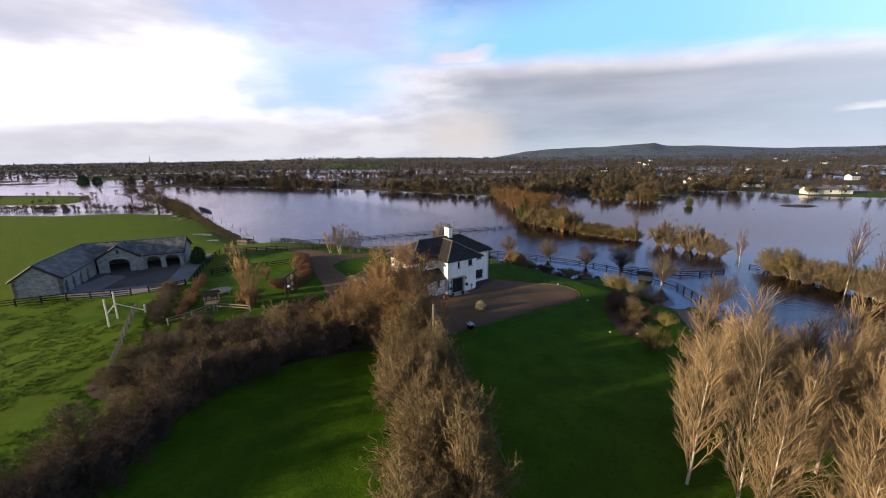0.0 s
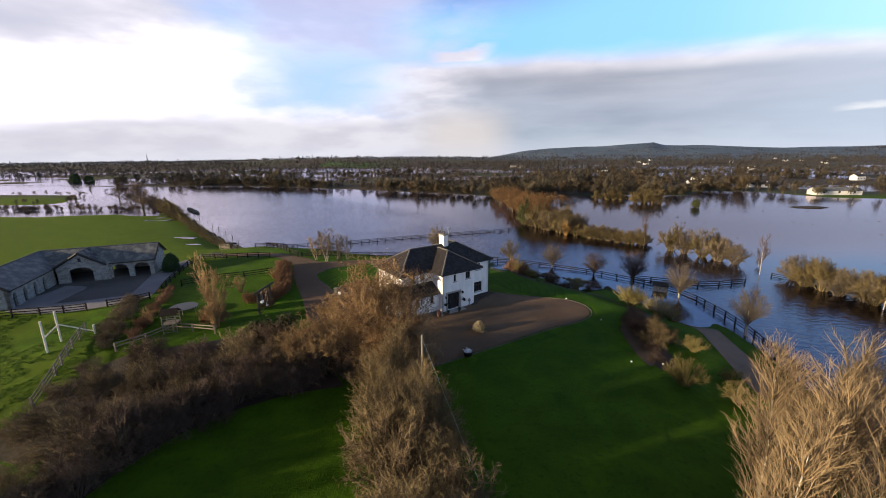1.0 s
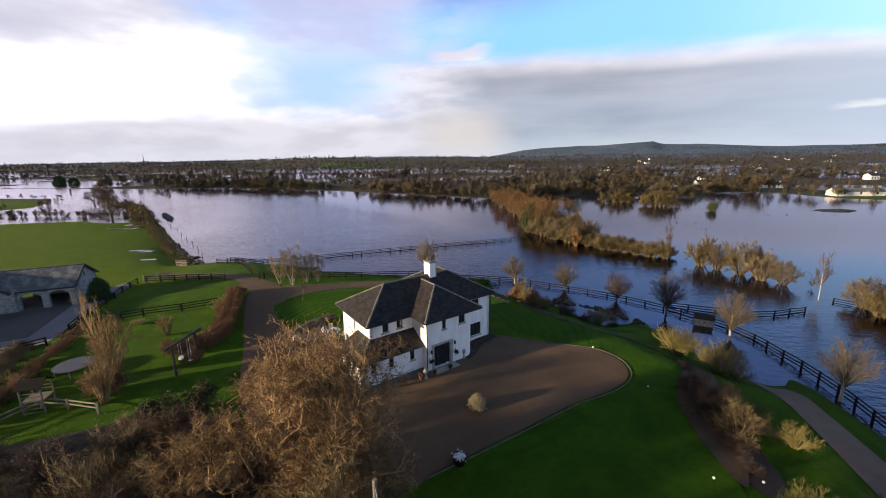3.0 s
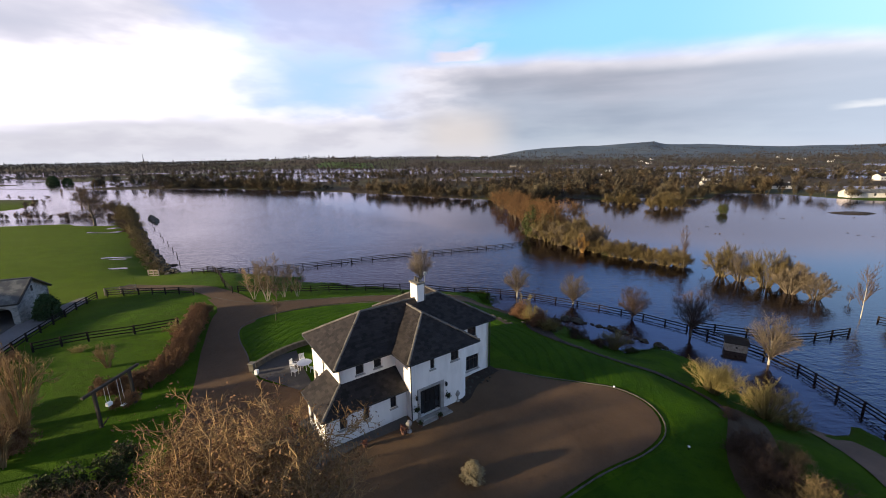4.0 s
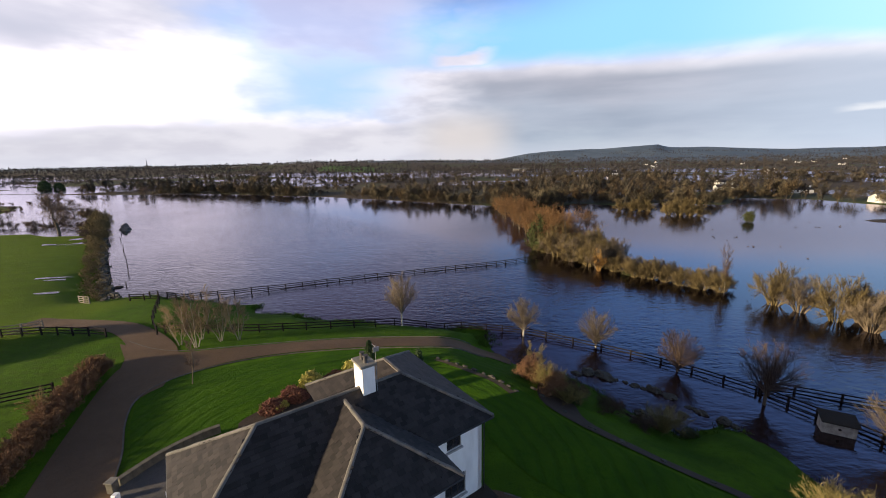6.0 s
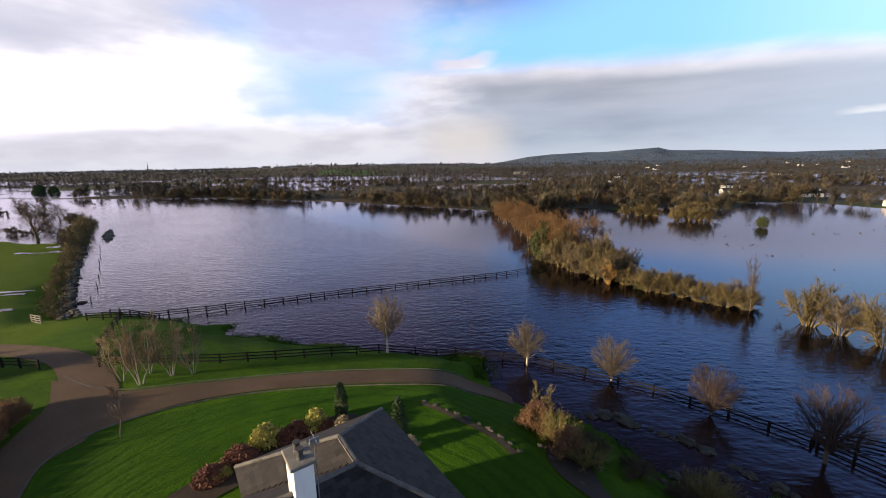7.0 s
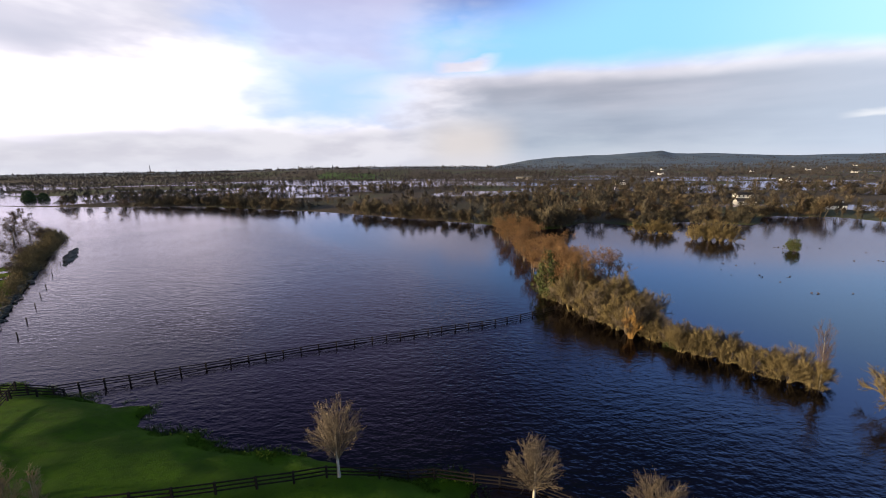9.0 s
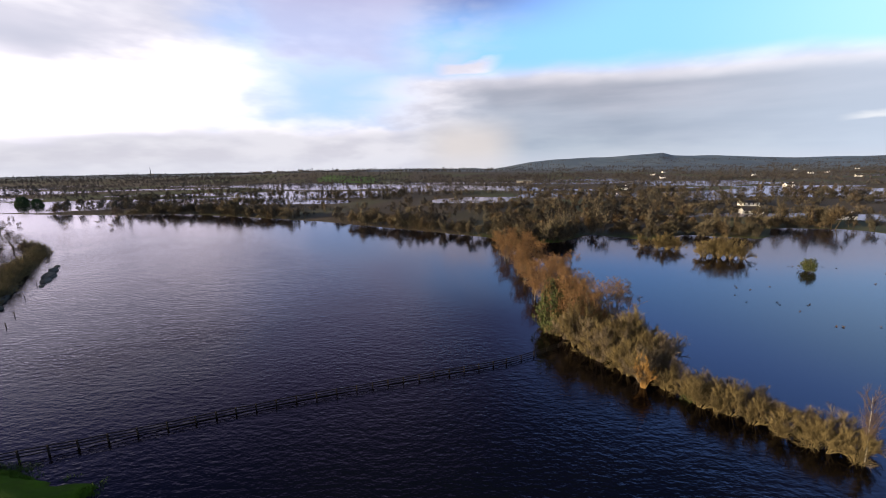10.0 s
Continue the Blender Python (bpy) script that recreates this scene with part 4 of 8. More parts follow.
def opened(p0, p1, height, wins, z=0.0):
    """A wall with windows (x0, x1, z0, z1, lights, transom)."""
    house_wall(p0, p1, height, [w[:4] for w in wins], z)
    for x0, x1, z0, z1, lights, transom in wins:
        window(house, along(p0, p1, z) @ pose(x0, 0, z0), x1 - x0, z1 - z0, lights, transom)


# storey walls; openings are measured along each wall from its first corner
FB, BAYB, WT = 1.6, -0.88, 5.5
opened((1.75, FB), (6.4, FB), WT, [(1.30, 1.94, 4.02, 4.95, 1, False), (2.80, 3.44, 4.08, 5.0, 1, False)])
opened((12.4, FB), (16.4, FB), WT, [(1.29, 2.77, 0.55, 2.02, 3, True), (1.45, 2.45, 3.85, 4.8, 2, False)])
opened((1.75, 8.1), (1.75, FB), WT, [(0.35, 1.2, 0.12, 2.15, 1, False), (1.75, 2.6, 0.12, 2.15, 1, False)])
opened((16.4, FB), (16.4, 10.4), WT, [(2.5, 3.7, 3.8, 4.8, 2, False), (6.2, 7.4, 3.8, 4.8, 2, False)])
house_wall((9.4, 8.1), (1.75, 8.1), WT)
house_wall((9.4, 10.4), (9.4, 8.1), WT)
house_wall((16.4, 10.4), (9.4, 10.4), WT)
# bay: straight front with the door, then a rounded corner
door_x0, door_x1 = 0.72, 2.60
opened((6.4, FB), (6.4, BAYB), WT, [])
house_wall((6.4, BAYB), (11.0, BAYB), WT, [(door_x0, door_x1, 0.16, 2.38), (1.73, 2.13, 3.88, 4.82), (3.72, 4.5, 3.92, 4.86)])
window(house, along((6.4, BAYB), (11.0, BAYB)) @ pose(1.73, 0, 3.88), 0.40, 0.94)
window(house, along((6.4, BAYB), (11.0, BAYB)) @ pose(3.72, 0, 3.92), 0.78, 0.94, 2)
bm = bmesh.new()
R0 = 1.25
arc = [(11.0 + R0 * math.sin(t), BAYB + R0 - R0 * math.cos(t)) for t in np.linspace(0, math.pi / 2, 13)]
inner = [(11.0 + (R0 - 0.28) * math.sin(t), BAYB + R0 - (R0 - 0.28) * math.cos(t)) for t in np.linspace(0, math.pi / 2, 13)]
prism(bm, arc + [(12.25, FB), (11.97, FB)] + inner[::-1], 0, WT)
part("wall", bm, RENDER, house, "rounded corner wall of the bay")
# low wing that wraps the front left corner
LH = 2.72
opened((0, 0), (6.4, 0), LH, [(0.97, 1.49, 1.18, 2.36, 1, False), (2.79, 3.27, 1.2, 2.36, 1, False), (5.0, 5.5, 1.26, 2.4, 1, False)])
opened((0, 4.2), (0, 0), LH, [(0.5, 1.4, 0.15, 2.2, 1, False), (2.2, 2.8, 1.1, 2.2, 1, False)])
house_wall((1.75, 4.2), (0, 4.2), LH)

# floor inside
bm = bmesh.new()
prism(bm, [(0.02, 0.02), (6.38, 0.02), (6.42, BAYB + 0.03), (11.0, BAYB + 0.03), (12.2, 0.5), (12.23, FB + 0.03), (16.35, FB + 0.03), (16.35, 10.35), (9.45, 10.35), (9.45, 8.05), (1.8, 8.05), (1.8, 4.15), (0.02, 4.15)], -0.6, 0.10)
part("floor_slab", bm, CONCRETE, house)

# door with its limestone surround, steps, lanterns and hanging baskets
dm = along((6.4, BAYB), (11.0, BAYB))
bm = bmesh.new()
box(bm, (door_x0 - 0.26, -0.07, 0.0), (door_x0, 0.14, 2.38), 0.015)
box(bm, (door_x1, -0.07, 0.0), (door_x1 + 0.34, 0.14, 2.38), 0.015)
box(bm, (door_x0 - 0.26, -0.08, 2.384), (door_x1 + 0.34, 0.14, 2.60), 0.015)
part("door_surround", bm, CUT_STONE, house).matrix_basis = dm
door = new("door")
door.parent, door.matrix_basis = house, dm @ pose(door_x0, 0.12, 0.16)
for x0, x1 in ((0.0, 0.46), (1.42, 1.88)):
    part("sidelight", box_bm((x0 + 0.05, 0.02, 0.1), (x1 - 0.05, 0.05, 2.15)), GLASS, door)
bm = bmesh.new()
for x0, x1 in ((0, 0.05), (0.42, 0.48), (1.40, 1.46), (1.83, 1.88)):
    box(bm, (x0, 0, 0), (x1, 0.1, 2.2), 0.005)
box(bm, (0.05, 0.001, 2.13), (1.83, 0.099, 2.2), 0.005)
part("frame", bm, DOOR_PAINT, door)
bm = box_bm((0.485, 0.03, 0.01), (1.395, 0.08, 2.12), 0.004)
for x0, x1, z0, z1 in ((0.6, 0.9, 0.2, 0.9), (0.98, 1.28, 0.2, 0.9), (0.6, 0.9, 1.05, 1.95), (0.98, 1.28, 1.05, 1.95)):
    box(bm, (x0, 0.015, z0), (x1, 0.032, z1), 0.008)
part("leaf", bm, DOOR_PAINT, door)
bm = lathe([(0.0, 0), (0.035, 0.01), (0.04, 0.04), (0.0, 0.07)], 10)
part("knob", bm, GREY_METAL, door, "pale metal door knob", True).matrix_basis = pose(0.56, 0.02, 1.0, 90, 0, 0)
bm = bmesh.new()
box(bm, (door_x0 - 0.5, -0.55, -0.1), (door_x1 + 0.5, -0.071, 0.16), 0.02)
box(bm, (door_x0 - 0.6, -0.95, -0.1), (door_x1 + 0.6, -0.551, 0.09), 0.02)
part("step", bm, CUT_STONE, house).matrix_basis = dm
for x, z in ((door_x0 - 0.42, 1.85), (door_x1 + 0.48, 2.05)):
    bm = lathe([(0.02, 0), (0.09, 0.03), (0.11, 0.25), (0.13, 0.27), (0.03, 0.38), (0.0, 0.42)], 6)
    tube(bm, (0, 0, 0.3), (0, 0.22, 0.36), 0.015)
    part("lantern", bm, BLACK_METAL, house, "black iron wall lantern").matrix_basis = dm @ pose(x, -0.22, z)

# roof: boarding, then slates laid on it further down
A0, A1, B0, B1, BM = 1.25, 16.85, 1.1, 8.6, 4.85
RIDGE0, RIDGE1 = 5.0, 12.9
E_, T_ = EAVE, TOP
KT = (T_ - E_) / 3.75
BAY_T = E_ + 3.42 * KT
REAR, RRE, RL = 10.85, 6.95, 8.9
C0, C1, CM, CB, CH, CE = 5.86, 12.70, 9.28, -1.42, 2.0, 4.52
LE, LT, LB = 2.55, 3.72, -0.25
PLANES = {
    "front": ([(A0, B0, E_), (A1, B0, E_), (RIDGE1, BM, T_), (RIDGE0, BM, T_)], (A0, B0, E_), (A1, B0, E_)),
    "left": ([(A0, B1, E_), (A0, B0, E_), (RIDGE0, BM, T_)], (A0, B1, E_), (A0, B0, E_)),
    "right": ([(A1, B0, E_), (A1, REAR, E_), (RIDGE1, RRE, T_), (RIDGE1, BM, T_)], (A1, B0, E_), (A1, REAR, E_)),
    "back": ([(A0, B1, E_), (RIDGE0, BM, T_), (RIDGE1, BM, T_), (RL, B1, E_)], (A0, B1, E_), (RL, B1, E_)),
    "rear_left": ([(RL, B1, E_), (RIDGE1, BM, T_), (RIDGE1, RRE, T_), (RL, REAR, E_)], (RL, REAR, E_), (RL, B1, E_)),
    "rear": ([(RL, REAR, E_), (RIDGE1, RRE, T_), (A1, REAR, E_)], (RL, REAR, E_), (A1, REAR, E_)),
    "bay_left": ([(C0, CB, E_), (CM, CH, BAY_T), (CM, CE, BAY_T), (C0, B0, E_)], (C0, B0, E_), (C0, CB, E_)),
    "bay_front": ([(C0, CB, E_), (C1, CB, E_), (CM, CH, BAY_T)], (C0, CB, E_), (C1, CB, E_)),
    "bay_right": ([(C1, CB, E_), (C1, B0, E_), (CM, CE, BAY_T), (CM, CH, BAY_T)], (C1, CB, E_), (C1, B0, E_)),
    "low_front": ([(-0.3, LB, LE), (6.40, LB, LE), (6.40, FB, LT), (1.75, FB, LT)], (-0.3, LB, LE), (6.40, LB, LE)),
    "low_left": ([(-0.3, 4.4, LE), (-0.3, LB, LE), (1.75, FB, LT), (1.75, 4.4, LT)], (-0.3, 4.4, LE), (-0.3, LB, LE)),
}
BAY_CUT = [(C0, B0, E_), (C1, B0, E_), (CM, CE, BAY_T)]
for corners, *_ in PLANES.values():
    part("roof", slab_np(corners, 0.16), SLATE, house)
for i, (a, b) in enumerate([((RIDGE0, BM, T_), (RIDGE1, BM, T_)), ((A0, B0, E_), (RIDGE0, BM, T_)), ((A0, B1, E_), (RIDGE0, BM, T_)), ((A1, B0, E_), (RIDGE1, BM, T_)),
                            ((RIDGE1, BM, T_), (RIDGE1, RRE, T_)), ((A1, REAR, E_), (RIDGE1, RRE, T_)), ((RL, REAR, E_), (RIDGE1, RRE, T_)),
                            ((C0, CB, E_), (CM, CH, BAY_T)), ((C1, CB, E_), (CM, CH, BAY_T)), ((CM, CH, BAY_T), (CM, CE, BAY_T)),
                            ((-0.3, LB, LE), (1.75, FB, LT))]):
    tagged(part("ridge", ridge_bm(Vector(a) + Vector((0, 0, 0.03)), Vector(b) + Vector((0, 0, 0.03)), 0.12, i), RIDGE, house), kind="stuff")
# gutters and downpipes
GUT = [((A0, B0), (C0, B0), E_), ((C1, B0), (A1, B0), E_), ((A0, B1), (A0, B0), E_), ((A1, B0), (A1, REAR), E_), ((C0, CB), (C1, CB), E_), ((C0, B0), (C0, CB), E_),
       ((C1, CB), (C1, B0), E_), ((-0.3, LB), (6.4, LB), LE), ((-0.3, 4.4), (-0.3, LB), LE)]
for p0, p1, z in GUT:
    L = math.dist(p0, p1)
    part("gutter", box_bm((0, -0.09, -0.15), (L, 0.012, -0.03), 0.03), GUTTER, house).matrix_basis = along(p0, p1, z)
for x, y, z1 in ((16.5, 1.5, 5.1), (1.66, 4.9, 5.1), (6.3, -0.97, 5.1), (-0.1, -0.1, 2.4)):
    part("downpipe", tube_bm((x, y, 0), (x, y, z1), 0.045), GUTTER, house)

# chimney with its cap, pots and aerial
chimney = new("chimney")
chimney.parent = house
part("chimney_shaft", box_bm((10.3, 4.35, 6.6), (11.05, 5.5, 8.95), 0.02), RENDER, chimney)
part("cap", box_bm((10.2, 4.25, 8.954), (11.15, 5.6, 9.10), 0.03), CONCRETE, chimney)
for y in (4.7, 5.15):
    part("chimney_pot", lathe([(0.15, 0), (0.12, 0.08), (0.12, 0.34), (0.15, 0.36), (0.15, 0.42), (0.09, 0.42)], 12), CLAY_POT, chimney, "dark clay chimney pot").matrix_basis = pose(10.68, y, 9.10)
bm = tube_bm((11.15, 4.37, 7.3), (11.15, 4.37, 10.1), 0.02)
tube(bm, (11.15, 4.0, 10.0), (11.15, 4.8, 10.0), 0.012)
box(bm, (10.95, 4.2, 9.78), (11.30, 4.26, 10.05), 0.01)
part("aerial", bm, GREY_METAL, chimney, "grey television aerial on a pole")

# ---- trees and shrubs: generators ----
def norm(v):
    return v / np.maximum(np.linalg.norm(v, axis=-1, keepdims=True), 1e-9)


def tubes(lines, radii, sides):
    """Tapered round bars along many polylines at once: lines (n, k, 3), radii (n, k)."""
    n, k, _ = lines.shape
    t = np.gradient(lines, axis=1)
    t = norm(t)
    ref = np.where(np.abs(t[..., 2:3]) > 0.9, np.array([1.0, 0, 0]), np.array([0, 0, 1.0]))
    u = norm(np.cross(t, ref))
    w = np.cross(t, u)
    ang = np.arange(sides) * 2 * np.pi / sides
    ring = u[:, :, None] * np.cos(ang)[None, None, :, None] + w[:, :, None] * np.sin(ang)[None, None, :, None]
    v = lines[:, :, None] + ring * radii[:, :, None, None]
    base = (np.arange(n)[:, None, None] * k + np.arange(k - 1)[None, :, None]) * sides
    j = np.arange(sides)[None, None]
    j2 = (j + 1) % sides
    q = np.stack([base + j, base + j2, base + sides + j2, base + sides + j], -1).reshape(-1, 4)
    return v.reshape(-1, 3), q


def spikes(a, b, r):
    """Thin twigs that end in a point: two faces each, at an angle."""
    n = len(a)
    t = norm(b - a)
    ref = np.where(np.abs(t[:, 2:3]) > 0.9, np.array([1.0, 0, 0]), np.array([0, 0, 1.0]))
    u = norm(np.cross(t, ref))
    w = np.cross(t, u)
    r = np.broadcast_to(np.asarray(r, float), (n,))[:, None]
    vs = np.stack([a + u * r, a + (-0.5 * u + 0.866 * w) * r, a + (-0.5 * u - 0.866 * w) * r, b], 1)
    i = np.arange(n)[:, None] * 4
    f = np.concatenate([i + np.array([[0, 1, 3]]), i + np.array([[1, 2, 3]])], 0)
    return vs.reshape(-1, 3), f


def offshoots(rng, lines, count, lo, hi, angle, length, k, lift=0.0, wob=0.12, shrink=0.5, heart=None, away=0.0):
    """Children of each line: start between lo and hi along it, lean off by about angle (degrees)."""
    n, kk, _ = lines.shape
    s = rng.uniform(lo, hi, (n, count))
    s = np.sort(s, axis=1)
    f = s * (kk - 1)
    i = np.minimum(f.astype(int), kk - 2)
    fr = (f - i)[..., None]
    rows = np.arange(n)[:, None]
    p = lines[rows, i] * (1 - fr) + lines[rows, i + 1] * fr
    t = norm(lines[rows, i + 1] - lines[rows, i])
    ref = norm(rng.normal(size=(n, count, 3)))
    side = norm(np.cross(t, ref))
    a = np.radians(angle * rng.uniform(0.7, 1.3, (n, count)))[..., None]
    d = t * np.cos(a) + side * np.sin(a) + np.array([0, 0, lift])
    if heart is not None:
        d = d + away * norm(p - np.array(heart))
    d = norm(d)
    ln = length * rng.uniform(0.65, 1.25, (n, count)) * (1 - shrink * s)
    step = np.linspace(0, 1, k)
    out = p[:, :, None] + d[:, :, None] * (ln[..., None, None] * step[None, None, :, None])
    jit = rng.normal(0, 1, out.shape) * wob * ln[..., None, None] * step[None, None, :, None] * 0.35
    bend = np.array([0, 0, 1.0]) * lift * 0.35 * (ln[..., None, None] * step[None, None, :, None] ** 2)
    out = out + jit + bend
    return out.reshape(-1, k, 3)


def taper(lines, r0, r1):
    n, k, _ = lines.shape
    return np.broadcast_to(np.linspace(r0, r1, k)[None], (n, k))


class Plant:
    """Collects the wood and the fine growth of one plant."""

    def __init__(self):
        self.sets = {}

    def add(self, key, v, f):
        self.sets.setdefault(key, []).append((v, f))

    def build(self, key):
        vs, quads, tris, off = [], [], [], 0
        for v, f in self.sets[key]:
            vs.append(v)
            (quads if f.shape[1] == 4 else tris).append(f + off)
            off += len(v)
        return np.concatenate(vs), [np.concatenate(x) for x in (quads, tris) if x]


def leaves(rng, centres, spread, count, size):
    """Small leaf blades scattered round centres: two triangles each, folded."""
    c = np.repeat(centres, count, axis=0) + rng.normal(0, spread, (len(centres) * count, 3))
    d = norm(rng.normal(size=c.shape))
    e = norm(np.cross(d, rng.normal(size=c.shape)))
    s = (size * rng.uniform(0.6, 1.4, len(c)))[:, None]
    vs = np.stack([c - d * s, c + e * s * 0.5, c + d * s, c - e * s * 0.5 + np.cross(d, e) * s * 0.3], 1)
    i = np.arange(len(c))[:, None] * 4
    f = np.concatenate([i + np.array([[0, 1, 2]]), i + np.array([[0, 2, 3]])], 0)
    return vs.reshape(-1, 3), f


def trunk_line(rng, height, k=7, wob=0.03, lean=0.03, base=(0, 0, -0.25)):
    s = np.linspace(0, 1, k)
    w = np.cumsum(rng.normal(0, wob * height / k, (k, 2)), axis=0)
    w = w - w[0] + np.outer(s, rng.normal(0, lean * height, 2))
    return (np.column_stack([w, s * height]) + np.array(base))[None]


def plant_thing(name, plant, mats, label, category, group=""):
    """An Empty with the plant's trunk and crown as parts, at the origin."""
    root = thing(name, Matrix.Identity(4), label, category, group)
    for key, mat in mats.items():
        if key not in plant.sets:
            continue
        v, f = plant.build(key)
        part_np(key, v, f, mat, root, smooth=True)
    return root


def ball_tree(seed, height=6.3, stem=1.9, radius=2.2, limbs=76, sub=8, fine=6):
    """A young tree: clear stem, then a close round head of branches."""
    rng = np.random.default_rng(seed)
    p = Plant()
    half = (height - stem) / 2
    tr = trunk_line(rng, stem + half * 0.9, 6, 0.02, 0.02)
    p.add("trunk", *tubes(tr, taper(tr, 0.15, 0.07), 7))
    az = rng.uniform(0, 2 * np.pi, limbs)
    up = rng.uniform(-0.35, 1.0, limbs)
    r = np.sqrt(np.clip(1 - up ** 2, 0, 1)) * radius * rng.uniform(0.82, 1.04, limbs)
    tip = np.column_stack([np.cos(az) * r, np.sin(az) * r, stem + half + up * half * rng.uniform(0.85, 1.08, limbs)])
    z0 = stem * 0.75 + rng.uniform(0, half * 0.9, limbs) * (0.35 + 0.65 * (up + 0.55) / 1.55)
    base = np.column_stack([np.zeros(limbs), np.zeros(limbs), z0])
    s = np.linspace(0, 1, 5)[None, :, None]
    l1 = base[:, None] * (1 - s) + tip[:, None] * s
    l1 = l1 + np.array([0, 0, 1.0]) * (0.06 * radius * np.sin(s * np.pi)) + rng.normal(0, 0.016 * radius, l1.shape) * s
    p.add("crown", *tubes(l1, taper(l1, 0.032, 0.009), 4))
    l2 = offshoots(rng, l1, sub, 0.25, 0.98, 32, radius * 0.40, 3, 0.10, 0.08, 0.35)
    p.add("crown", *tubes(l2, taper(l2, 0.011, 0.006), 3))
    l3 = offshoots(rng, l2, fine, 0.1, 1.0, 32, radius * 0.22, 2, 0.06, 0.1, 0.2)
    p.add("crown", *spikes(l3[:, 0], l3[:, 1], 0.008))
    return p


def birch_tree(seed, height=10.0, radius=1.7, limbs=34, fine=8, bare=0.25, stem_r=0.13):
    """A slim pale-stemmed tree with fine drooping side twigs."""
    rng = np.random.default_rng(seed)
    p = Plant()
    tr = trunk_line(rng, height, 9, 0.016, 0.03)
    p.add("trunk", *tubes(tr, np.linspace(stem_r, 0.02, 9)[None], 7))
    l1 = offshoots(rng, tr, limbs, bare, 0.98, 34, radius * 1.5, 5, 0.36, 0.07, 0.58)
    p.add("crown", *tubes(l1, taper(l1, 0.040, 0.014), 4))
    l2 = offshoots(rng, l1, 7, 0.2, 1.0, 30, radius * 0.55, 3, 0.2, 0.06, 0.35)
    p.add("crown", *tubes(l2, taper(l2, 0.018, 0.010), 3))
    l3 = offshoots(rng, l2, fine, 0.1, 1.0, 28, radius * 0.30, 2, 0.1, 0.1, 0.2)
    p.add("crown", *spikes(l3[:, 0], l3[:, 1], 0.010))
    return p


def vase_tree(seed, height=5.6, radius=2.0, stems=4):
    """Several slim stems that fan out from one foot."""
    rng = np.random.default_rng(seed)
    p = Plant()
    az = np.linspace(0, 2 * np.pi, stems, endpoint=False) + rng.normal(0, 0.3, stems)
    out = radius * rng.uniform(0.45, 1.0, stems)
    s = np.linspace(0, 1, 7)[None, :, None]
    tip = np.column_stack([np.cos(az) * out, np.sin(az) * out, height * rng.uniform(0.8, 1.0, stems)])
    foot = np.column_stack([np.cos(az) * 0.12, np.sin(az) * 0.12, np.full(stems, -0.25)])
    l0 = foot[:, None] * (1 - s) + tip[:, None] * s + rng.normal(0, 0.05, (stems, 7, 3)) * s
    l0[..., :2] *= (1 + 0.55 * np.sin(s * np.pi) ** 2)
    p.add("trunk", *tubes(l0, taper(l0, 0.055, 0.015), 6))
    l1 = offshoots(rng, l0, 15, 0.22, 1.0, 36, height * 0.30, 4, 0.24, 0.12, 0.5)
    p.add("crown", *tubes(l1, taper(l1, 0.018, 0.007), 4))
    l2 = offshoots(rng, l1, 8, 0.15, 1.0, 36, height * 0.12, 3, 0.14, 0.12, 0.3)
    p.add("crown", *tubes(l2, taper(l2, 0.010, 0.006), 3))
    l3 = offshoots(rng, l2, 7, 0.1, 1.0, 44, height * 0.055, 2, 0.1, 0.3, 0.2)
    p.add("crown", *spikes(l3[:, 0], l3[:, 1], 0.007))
    return p


def spread_tree(seed, height=9.0, radius=4.5, stems=1, limbs=11, sub=9, fine=9, twig_r=0.011, trunk_r=0.28, rust=0, low=0.28):
    """A broad bare tree with crooked limbs."""
    rng = np.random.default_rng(seed)
    p = Plant()
    for s in range(stems):
        base = (0, 0, -0.3) if stems == 1 else (*rng.normal(0, 0.7, 2), -0.3)
        tr = trunk_line(rng, height * 0.72, 7, 0.10, 0.10, base)
        p.add("trunk", *tubes(tr, np.linspace(trunk_r, trunk_r * 0.22, 7)[None], 8))
        l1 = offshoots(rng, tr, limbs, low, 1.0, 60, radius * 1.05, 6, 0.24, 0.45, 0.35)
        p.add("crown", *tubes(l1, taper(l1, trunk_r * 0.32, trunk_r * 0.07), 5))
        l2 = offshoots(rng, l1, sub, 0.15, 1.0, 52, radius * 0.46, 4, 0.10, 0.5, 0.3)
        p.add("crown", *tubes(l2, taper(l2, 0.032, 0.012), 3))
        l3 = offshoots(rng, l2, 7, 0.1, 1.0, 50, radius * 0.20, 3, 0.06, 0.5, 0.2)
        p.add("crown", *tubes(l3, taper(l3, 0.013, 0.007), 3))
        l4 = offshoots(rng, l3, fine, 0.1, 1.0, 50, radius * 0.10, 2, 0.05, 0.3, 0.2)
        p.add("crown", *spikes(l4[:, 0], l4[:, 1], twig_r))
        if rust:
            p.add("foliage", *leaves(rng, l4[:, 1][:: max(1, 12 // rust)], 0.12, 2, 0.055))
    return p


